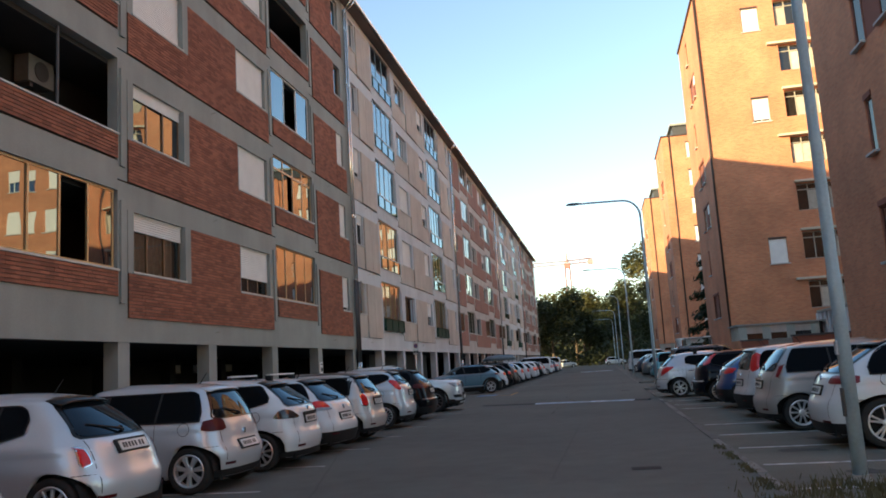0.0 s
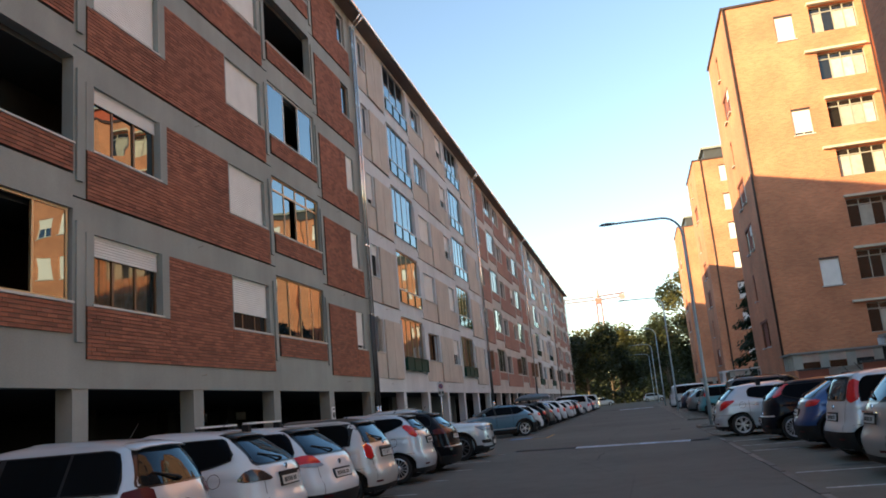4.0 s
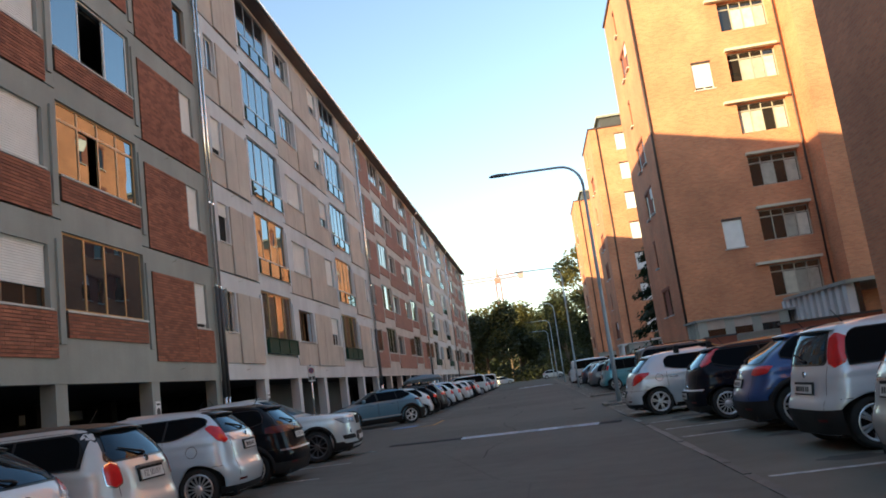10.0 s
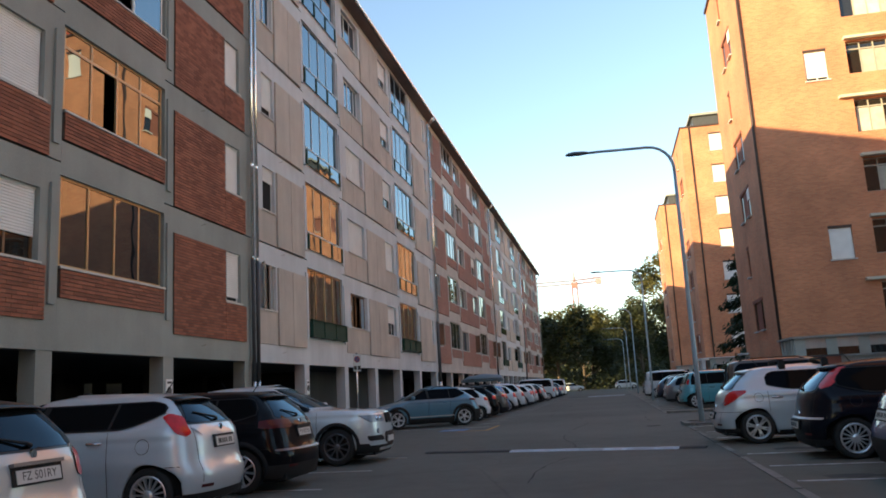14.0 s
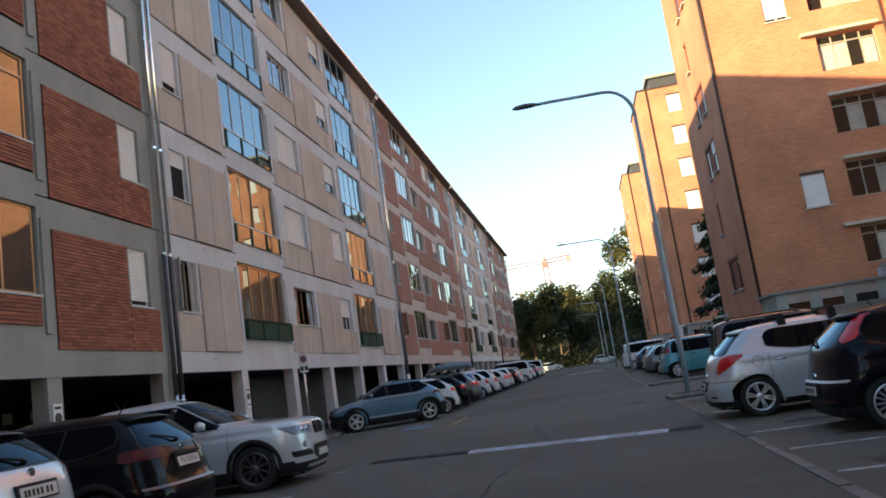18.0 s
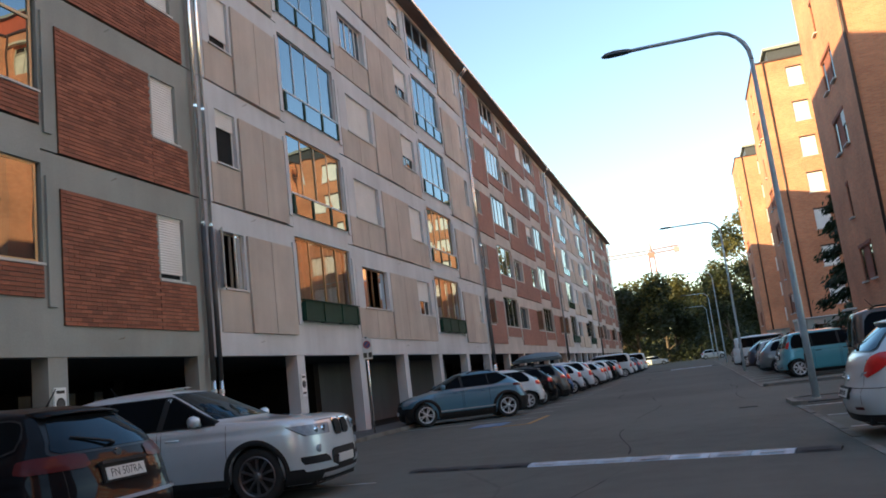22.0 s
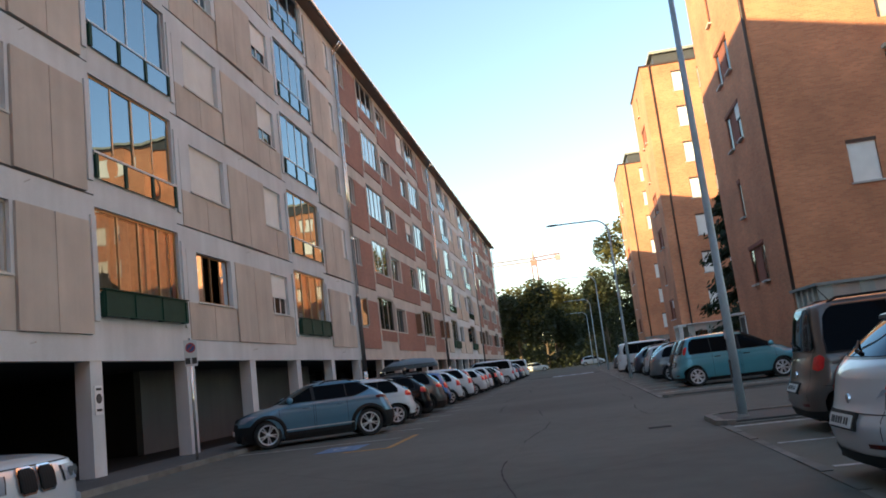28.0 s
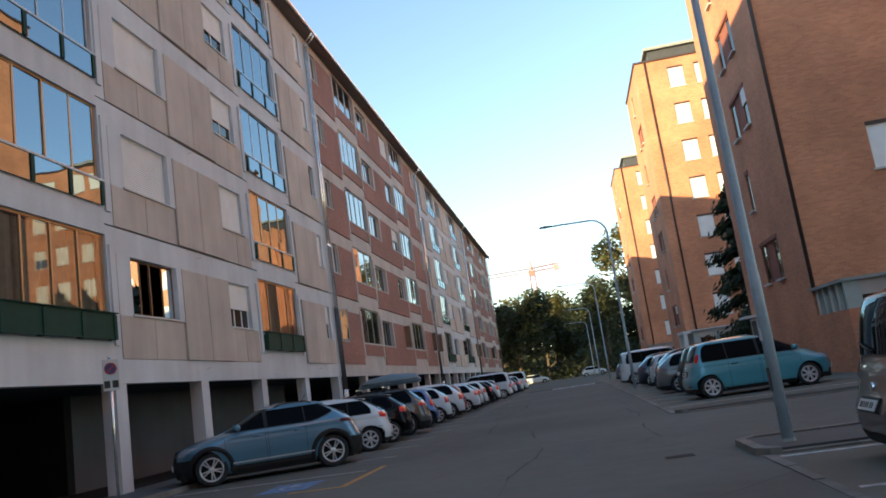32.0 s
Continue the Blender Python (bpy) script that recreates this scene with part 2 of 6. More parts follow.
M["zinc"] = surface("zinc downpipe", (0.86, 0.84, 0.81), 0.22, 0.12, 2, 40, 0.03, metal=0.85)
M["iron"] = surface("cast iron pipe", (0.06, 0.06, 0.062), 0.55, 0.3, 2, 40, 0.1)
M["roof"] = surface("brown sheet roof edge", (0.17, 0.13, 0.11), 0.7, 0.2)
M["brown_metal"] = surface("brown painted pipe", (0.06, 0.035, 0.028), 0.5, 0.2)
M["red_render"] = surface("red render", (0.5, 0.1, 0.05), 0.8, 0.2)
M["steel"] = surface("galvanised grey steel", (0.36, 0.46, 0.52), 0.5, 0.3, 1.6, 30, 0.1, metal=0.15, streak=0.5)
M["lamp_head"] = surface("lamp housing", (0.09, 0.1, 0.11), 0.5, 0.2)
M["rubber"] = surface("black rubber", (0.022, 0.022, 0.023), 0.75, 0.3, 8, 60, 0.2)
M["worn_white"] = surface("worn white marking", (0.44, 0.46, 0.49), 0.8, 0.45, 6, 30, 0.2, obj=0.2)
M["bump_white"] = surface("worn white bump paint", (0.52, 0.6, 0.68), 0.7, 0.4, 5, 30, 0.2, obj=0.3)
M["dusty_rubber"] = surface("dusty road rubber", (0.05, 0.05, 0.052), 0.85, 0.3, 4, 60, 0.2)
M["kerb"] = surface("kerb stone", (0.2, 0.19, 0.17), 0.9, 0.35, 3, 50, 0.3, obj=0.25, spec=0.2)
M["paving"] = surface("pavement asphalt", (0.085, 0.083, 0.08), 0.9, 0.25, 0.8, 90, 0.3)
M["line"] = surface("worn line paint", (0.4, 0.4, 0.39), 0.9, 0.75, 7, 35, 0.1)
M["seam"] = surface("worn asphalt seam", (0.045, 0.044, 0.043), 0.9, 0.5, 4, 50, 0.1, spec=0.1)
M["yellow"] = surface("worn yellow paint", (0.42, 0.22, 0.06), 0.8, 0.5, 7, 35, 0.1)
M["blue_mark"] = surface("worn blue paint", (0.1, 0.19, 0.34), 0.8, 0.7, 7, 35, 0.1)
M["sign_white"] = surface("sign white", (0.75, 0.75, 0.75), 0.4, 0.06)
M["fin"] = surface("pale green-grey enamel", (0.42, 0.44, 0.39), 0.7, 0.2, 2, 40, 0.1, obj=0.08)
M["plate_grey"] = surface("greyed sign white", (0.5, 0.5, 0.5), 0.5, 0.12)
M["sign_red"] = surface("muted sign red", (0.32, 0.04, 0.05), 0.4, 0.06)
M["sign_blue"] = surface("muted sign blue", (0.04, 0.06, 0.16), 0.4, 0.06)
M["ink"] = surface("black ink", (0.02, 0.02, 0.02), 0.5, 0.1)
M["bark"] = surface("bark", (0.09, 0.065, 0.045), 0.9, 0.35, 3, 25, 0.6)
M["pier_red"] = surface("red-brown render", (0.26, 0.09, 0.06), 0.85, 0.15)
M["drain"] = surface("drain iron", (0.05, 0.048, 0.045), 0.9, 0.3, 4, 50, 0.2, spec=0.15)
# distance haze is mixed into the crane's red
M["crane"] = surface("red crane steel paled for haze", (0.36, 0.16, 0.13), 0.6, 0.15)
M["crane_white"] = surface("pale counterweight", (0.36, 0.27, 0.26), 0.8, 0.15)


def leaf_mat(name, color, glow):
    m = surface(name, color, 0.6, 0.25, 0.6, 9, 0.0, island=0.35)
    b = m.node_tree.nodes["Principled BSDF"]
    b.inputs["Subsurface Weight"].default_value = 0.0
    n, l = m.node_tree.nodes, m.node_tree.links
    tr, mx = n.new("ShaderNodeBsdfTranslucent"), n.new("ShaderNodeMixShader")
    tr.inputs["Color"].default_value = (*glow, 1)
    mx.inputs[0].default_value = 0.3
    l.new(b.outputs[0], mx.inputs[1])
    l.new(tr.outputs[0], mx.inputs[2])
    l.new(mx.outputs[0], n["Material Output"].inputs["Surface"])
    return m


M["leaf"] = leaf_mat("broad leaves", (0.032, 0.042, 0.018), (0.07, 0.07, 0.016))
# gold copy of the leaves: evening sun painted onto parts of the crowns
M["leaf_sunlit"] = leaf_mat("leaves coloured as if sunlit", (0.11, 0.1, 0.03), (0.24, 0.2, 0.05))
M["needle"] = leaf_mat("cedar needles", (0.022, 0.04, 0.022), (0.03, 0.06, 0.02))
M["grass"] = leaf_mat("dry grass", (0.1, 0.09, 0.042), (0.1, 0.1, 0.04))


def asphalt():
    m, n, l, b = base_mat("asphalt")
    tc = n.new("ShaderNodeTexCoord")
    a, c, d, v = n.new("ShaderNodeTexNoise"), n.new("ShaderNodeTexNoise"), n.new("ShaderNodeTexNoise"), n.new("ShaderNodeTexVoronoi")
    for t, s, de in ((a, 0.18, 6), (c, 2.4, 4), (d, 150, 2)):
        t.inputs["Scale"].default_value, t.inputs["Detail"].default_value = s, de
        l.new(tc.outputs["Object"], t.inputs["Vector"])
    v.feature, v.inputs["Scale"].default_value = "DISTANCE_TO_EDGE", 0.16
    mp = n.new("ShaderNodeMix")
    mp.data_type = "VECTOR"
    mp.inputs[0].default_value = 0.06
    l.new(tc.outputs["Object"], mp.inputs[4])
    l.new(c.outputs["Color"], mp.inputs[5])
    l.new(mp.outputs[1], v.inputs["Vector"])
    crack = n.new("ShaderNodeMapRange")
    crack.inputs["From Max"].default_value, crack.inputs["To Min"].default_value = 0.003, 0.8
    l.new(v.outputs["Distance"], crack.inputs["Value"])
    s1, s2 = n.new("ShaderNodeMath"), n.new("ShaderNodeMath")
    s1.operation = s2.operation = "MULTIPLY_ADD"
    s1.inputs[1].default_value, s2.inputs[1].default_value = 0.45, 0.5
    l.new(c.outputs["Fac"], s1.inputs[0])
    l.new(a.outputs["Fac"], s1.inputs[2])
    l.new(d.outputs["Fac"], s2.inputs[0])
    l.new(s1.outputs[0], s2.inputs[2])
    mr = n.new("ShaderNodeMapRange")
    mr.inputs["From Min"].default_value, mr.inputs["From Max"].default_value = 0.55, 1.4
    mr.inputs["To Min"].default_value, mr.inputs["To Max"].default_value = 0.65, 1.4
    l.new(s2.outputs[0], mr.inputs["Value"])
    mu = n.new("ShaderNodeMath")
    mu.operation = "MULTIPLY"
    l.new(mr.outputs[0], mu.inputs[0])
    l.new(crack.outputs[0], mu.inputs[1])
    vm = n.new("ShaderNodeVectorMath")
    vm.operation = "SCALE"
    vm.inputs[0].default_value = (0.12, 0.122, 0.107)
    l.new(mu.outputs[0], vm.inputs["Scale"])
    l.new(vm.outputs[0], b.inputs["Base Color"])
    b.inputs["Roughness"].default_value, b.inputs["Specular IOR Level"].default_value = 0.9, 0.3
    bp = n.new("ShaderNodeBump")
    bp.inputs["Strength"].default_value, bp.inputs["Distance"].default_value = 0.45, 0.01
    l.new(d.outputs["Fac"], bp.inputs["Height"])
    l.new(bp.outputs[0], b.inputs["Normal"])
    return m


M["asphalt"] = asphalt()
M["bay_asphalt"] = surface("old stained bay asphalt", (0.152, 0.146, 0.12), 0.9, 0.4, 0.7, 120, 0.4, spec=0.25)
M["oil"] = surface("dried oil stain", (0.075, 0.072, 0.064), 0.8, 0.5, 3, 40, 0.1, spec=0.2)


# ---- builders ----
class Solid:
    """Collects plain solids into one mesh."""

    def __init__(self):
        self.v, self.f = [], []

    def box(self, x0, x1, y0, y1, z0, z1):
        k = len(self.v)
        self.v += [(x0, y0, z0), (x1, y0, z0), (x1, y1, z0), (x0, y1, z0), (x0, y0, z1), (x1, y0, z1), (x1, y1, z1), (x0, y1, z1)]
        self.f += [tuple(k + i for i in q) for q in ((0, 3, 2, 1), (4, 5, 6, 7), (0, 1, 5, 4), (1, 2, 6, 5), (2, 3, 7, 6), (3, 0, 4, 7))]
        return self

    def tube(self, pts, radii, n=10, caps=True):
        """A round tube along points, with a radius at each."""
        k0, pts = len(self.v), [Vector(p) for p in pts]
        for i, p in enumerate(pts):
            d = (pts[min(i + 1, len(pts) - 1)] - pts[max(i - 1, 0)]).normalized()
            a = d.cross(Vector((0, 0, 1)) if abs(d.z) < 0.9 else Vector((1, 0, 0))).normalized()
            b = d.cross(a)
            for j in range(n):
                w = 2 * math.pi * j / n
                self.v.append(tuple(p + radii[i] * (math.cos(w) * a + math.sin(w) * b)))
        for i in range(len(pts) - 1):
            for j in range(n):
                q = k0 + i * n
                self.f.append((q + j, q + n + j, q + n + (j + 1) % n, q + (j + 1) % n))
        if caps:
            self.f.append(tuple(k0 + j for j in range(n)))
            self.f.append(tuple(k0 + (len(pts) - 1) * n + j for j in reversed(range(n))))
        return self

    def quad(self, *p):
        k = len(self.v)
        self.v += [tuple(q) for q in p]
        self.f.append(tuple(range(k, k + len(p))))
        return self

    def mesh(self, name, material, smooth=False):
        me = bpy.data.meshes.new(name)
        me.from_pydata(self.v, [], self.f)
        me.materials.append(material)
        if smooth:
            me.shade_smooth()
        return me


def part(name, solid, material, parent, label="", smooth=False):
    me = solid if isinstance(solid, bpy.types.Mesh) else solid.mesh(name, material, smooth)
    ob = new(name, me)
    ob.parent = parent
    if label:
        ob["label"] = label
    return ob


def thing(name, label, category, group="", at=(0, 0, 0), turn=0.0):
    ob = new(name)
    ob.matrix_world = pose(*at, 0, 0, turn)
    ob.empty_display_size = 0.2
    return tagged(ob, label, category, group)


def bx(*a):
    return Solid().box(*a)


def structure(name, solid, material, label):
    return tagged(new(name, solid.mesh(name, material)), label, name.split("_")[0], kind="structure")


# ---- ground ----
g = Solid()
g.quad((-900, -900, 0), (900, -900, 0), (900, 1500, 0), (-900, 1500, 0))
structure("ground", g, M["asphalt"], "grey worn asphalt street and car park with fine cracks")
pav = structure("pavement", bx(-10.3, -8.6, -40, 137, 0.0, 0.1), M["paving"], "raised asphalt pavement along the pilotis")
structure("floor_pilotis", bx(-22, -10.3, -40, 137, 0.0, 0.096), M["shade_floor"], "floor under the pilotis coloured near-black for shade")
for i in range(120):
    y = -20 + i * 1.3
    part("kerb_stone", bx(-8.6, -8.46, y, y + 1.285, 0.0, 0.105 + 0.006 * math.sin(i * 2.1)), M["kerb"], pav)
lot = structure("kerb", bx(2.02, 2.03, -12, 36, -0.02, 0.004), M["kerb"], "flush stone kerb along the parking bays")
for i in range(44):
    y = -8 + i * 1.02
    if y < 36:
        part("kerb_stone", bx(2.0 + 0.01 * math.sin(i), 2.11 + 0.01 * math.cos(i * 3), y, y + 0.99, -0.02, 0.012 + 0.006 * math.sin(i * 1.7)), M["kerb"], lot)
structure("road_bays_near", bx(2.1, 12.0, 8.0, 35.9, -.02, .003), M["bay_asphalt"], "older stained grey asphalt of the parking bays")
structure("road_bays_far", bx(2.12, 10.9, 45.3, 131.0, -.02, .003), M["bay_asphalt"], "older stained grey asphalt of the far parking bays")
ro = random.Random(3)
for y in (11.2, 13.2, 15.1, 17.2, 19.3, 22.0, 24.1, 26.2, 28.1, 30.3, 32.4, 34.6):
    s = Solid()
    cx, cy, r0 = ro.uniform(2.9, 4.2), y + ro.uniform(-.5, .5), ro.uniform(.1, .32)
    s.quad(*[(cx + r0 * q * 1.5 * math.cos(a), cy + r0 * q * math.sin(a), .0055) for a, q in [(2 * math.pi * i / 18, ro.uniform(.7, 1.2)) for i in range(18)]])
    tagged(new("oil_stain", s.mesh("oil_stain", M["oil"])), "dark dried oil stain on a parking bay", "stain", "oil stains in the bays")
for i in range(66):
    y = 45.2 + i * 1.3
    part("kerb_stone", bx(1.98, 2.13, y, y + 1.27, -0.02, 0.014), M["kerb"], lot)


def island(y0, y1, x0, x1):
    """A raised kerbed strip at the end of a parking row."""
    ob = thing("kerb_island", "low stone-edged asphalt strip at the end of a parking row", "kerb", "kerb islands", (x0, y0, 0))
    w, d = x1 - x0, y1 - y0
    part("fill", bx(0.14, w, 0.14, d - 0.14, -0.01, 0.06), M["paving"], ob)
    n = int(w / 0.9)
    for i in range(n):
        part("kerb_stone", bx(0.28 + i * (w - .28) / n, 0.27 + (i + 1) * (w - .28) / n, d - 0.14, d, -0.01, 0.085), M["kerb"], ob)
        part("kerb_stone", bx(0.28 + i * (w - .28) / n, 0.27 + (i + 1) * (w - .28) / n, 0, 0.14, -0.01, 0.03), M["kerb"], ob)
    s = Solid()
    s.v = [(0.14, 0, -.01), (0.28, 0, -.01), (0.28, 0.14, -.01), (0.14, 0.3, -.01), (0.14, d - 0.3, -.01), (0.28, d - 0.14, -.01), (0.28, d, -.01), (0, d - 0.28, -.01), (0, 0.2, -.01)]
    k = len(s.v)
    s.v += [(x, y, 0.085) for x, y, _ in s.v]
    s.f = [tuple(range(k, 2 * k)), *[(i, (i + 1) % k, k + (i + 1) % k, k + i) for i in range(k)]]
    part("kerb_nose", s, M["kerb"], ob)


island(35.9, 37.6, 1.95, 12.0)
island(44.9, 45.35, 2.05, 11.0)
marks = thing("bay_lines", "worn white parking bay lines on the asphalt", "road marking")
for y in [10.2, 12.1, 14.0, 16.05, 18.2, 23.3, 25.1, 27.1, 31.05, 33.2] + [47.6 + 2.4 * i for i in range(16)]:
    part("bay_line", bx(2.2, 6.9, y - 0.045, y + 0.045, 0.0, 0.0075), M["line"], marks)
part("bay_line", bx(2.15, 6.5, 35.62, 35.74, 0.0, 0.0075), M["line"], marks)
marks = thing("bay_lines", "worn pale bay lines beside the pavement", "road marking")
for y in [6.2 + 2.55 * i for i in range(10)] + [41.0 + 2.6 * i for i in range(20)]:
    part("bay_line", bx(-8.3, -4.3, y - 0.035, y + 0.035, 0.0, 0.004), M["line"], marks)
ym = thing("disabled_bay_marking", "worn yellow bay corner with a blue painted patch", "road marking")
part("yellow_line", bx(-4.12, -4.0, 38.7, 41.5, 0.0, 0.005), M["yellow"], ym)
part("yellow_line", bx(-5.0, -4.0, 38.58, 38.7, 0.0, 0.005), M["yellow"], ym)
part("blue_patch", bx(-5.75, -4.85, 39.0, 40.2, 0.0, 0.005), M["blue_mark"], ym)
sym = Solid()
for i in range(10):
    w = 0.3 + i * 0.45
    sym.quad(*[(-5.3 + r * math.cos(a), 39.55 + r * math.sin(a), 0.009) for r, a in ((.2, w), (.2, w + .45), (.15, w + .45), (.15, w))])
sym.quad((-5.33, 39.6, .009), (-5.27, 39.6, .009), (-5.27, 39.95, .009), (-5.33, 39.95, .009))
part("wheelchair_sign", sym, M["worn_white"], ym)
for x, y in ((1.15, 36.95), (0.75, 12.2)):
    d = thing("drain_cover", "dark cast iron drain cover set flush in the asphalt", "drain", "drain covers", (x, y, 0))
    part("rim", bx(-.19, .19, -.13, .13, -.01, 0.004), M["drain"], d)
    for i in range(6):
        part("bar", bx(-.17 + i * .06, -.14 + i * .06, -.11, .11, 0.004, 0.008), M["drain"], d)

# long wandering cracks sealed in the road
rk = random.Random(12)
for x0, y0, y1, w in ((-1.2, 24.0, 46.0, .014), (-2.6, 47.0, 80.0, .02), (1.25, 40.0, 62.0, .012)):
    ck = thing("road_crack", "dark wandering crack along the asphalt road", "road crack", "road cracks", (x0, y0, 0))
    s, n, cx, dx = Solid(), int((y1 - y0) / .22), 0.0, 0.0
    for i in range(n + 1):
        dx = .8 * dx + rk.gauss(-.012 * cx, .012)
        cx += dx
        ww = w * (rk.uniform(.3, 1.2) if math.sin(i * .21) > -.4 else .1)
        s.v += [(cx - ww, i * .22, .003), (cx + ww, i * .22, .003)]
    s.f = [(2 * i, 2 * i + 1, 2 * i + 3, 2 * i + 2) for i in range(n)]
    part("seam", s, M["seam"], ck)

# speed bump: rubber modules, black and worn white in turn
bump = thing("speed_bump", "black rubber speed bump with worn white blocks across the road", "speed bump", at=(-4.05, 30.1, 0), turn=-13.5)
nb = 12
for i in range(nb):
    s, x0, x1 = Solid(), i * 0.495, i * 0.495 + 0.485
    k = len(s.v)
    for x in (x0, x1):
        s.v += [(x, -0.19, 0.002), (x, -0.11, 0.026), (x, 0, 0.036), (x, 0.11, 0.026), (x, 0.19, 0.002)]
    s.f = [(j, j + 5, j + 6, j + 1) for j in range(4)] + [(0, 1, 2, 3, 4), (9, 8, 7, 6, 5)]
    mod = part("module", s, M["bump_white"] if 4 <= i < 11 else M["dusty_rubber"], bump)
    for q in (-0.12, 0.0, 0.12):
        s2 = Solid()
        zz = 0.038 - abs(q) * 0.1
        s2.quad((x0 + .1, q - .035, zz), (x1 - .1, q - .035, zz), (x1 - .1, q + .035, zz), (x0 + .1, q + .035, zz))
        part("grip_strip", s2, M["line"] if 4 <= i < 11 else M["rubber"], mod)
bump2 = copy_thing(bump, pose(-4.2, 91.5, 0, 0, 0, 0))
bump2["label"] = "far black rubber speed bump with worn white blocks"

# ---- the long block on pilotis ----
XF = -9.90
LEN, H0 = 25.2, 3.085
NORMAL = ((0.0, 4.35), (8.05, 16.8), (20.45, LEN))
GLAZ = ((4.35, 8.05), (16.8, 20.45))


def holed(sol, axis, at, thick, u0, u1, z0, z1, holes):
    """A wall with real openings and reveals in one skin; axis: the one along which it runs."""
    us = sorted({u0, u1, *[h[0] for h in holes], *[h[1] for h in holes]})
    zs = sorted({z0, z1, *[h[2] for h in holes], *[h[3] for h in holes]})
    ids = {}

    def vert(i, j, d):
        key = (i, j, d)
        if key not in ids:
            ids[key] = len(sol.v)
            q = at + thick * d
            sol.v.append((us[i], q, zs[j]) if axis == "x" else (q, us[i], zs[j]))
        return ids[key]

    nu, nz = len(us) - 1, len(zs) - 1
    full = [[not any(h[0] < (us[i] + us[i + 1]) / 2 < h[1] and h[2] < (zs[j] + zs[j + 1]) / 2 < h[3] for h in holes) for j in range(nz)] for i in range(nu)]
    for i in range(nu):
        for j in range(nz):
            if not full[i][j]:
                continue
            c = ((i, j), (i + 1, j), (i + 1, j + 1), (i, j + 1))
            sol.f.append(tuple(vert(*q, 0) for q in c))
            sol.f.append(tuple(vert(*q, 1) for q in reversed(c)))
            for (p, q), (di, dj) in (((c[0], c[1]), (0, -1)), ((c[1], c[2]), (1, 0)), ((c[2], c[3]), (0, 1)), ((c[3], c[0]), (-1, 0))):
                a, b = i + di, j + dj
                if not (0 <= a < nu and 0 <= b < nz and full[a][b]):
                    sol.f.append((vert(*p, 0), vert(*p, 1), vert(*q, 1), vert(*q, 0)))
    return sol


def roller(p, y0, y1, z0, z1, x, mat_key="roller"):
    """A roller blind of slats, let down from z1 to z0."""
    s, n = Solid(), max(3, int((z1 - z0) / 0.055))
    h = (z1 - z0) / n
    for i in range(n):
        for q, d in ((0, -.008), (.12, .004), (.5, .009), (.88, .004)):
            s.v += [(x + d, y0, z0 + (i + q) * h), (x + d, y1, z0 + (i + q) * h)]
    s.f = [(2 * i, 2 * i + 1, 2 * i + 3, 2 * i + 2) for i in range(4 * n - 1)]
    return part("roller_blind", s, M[mat_key], p, "pale roller blind of narrow slats")


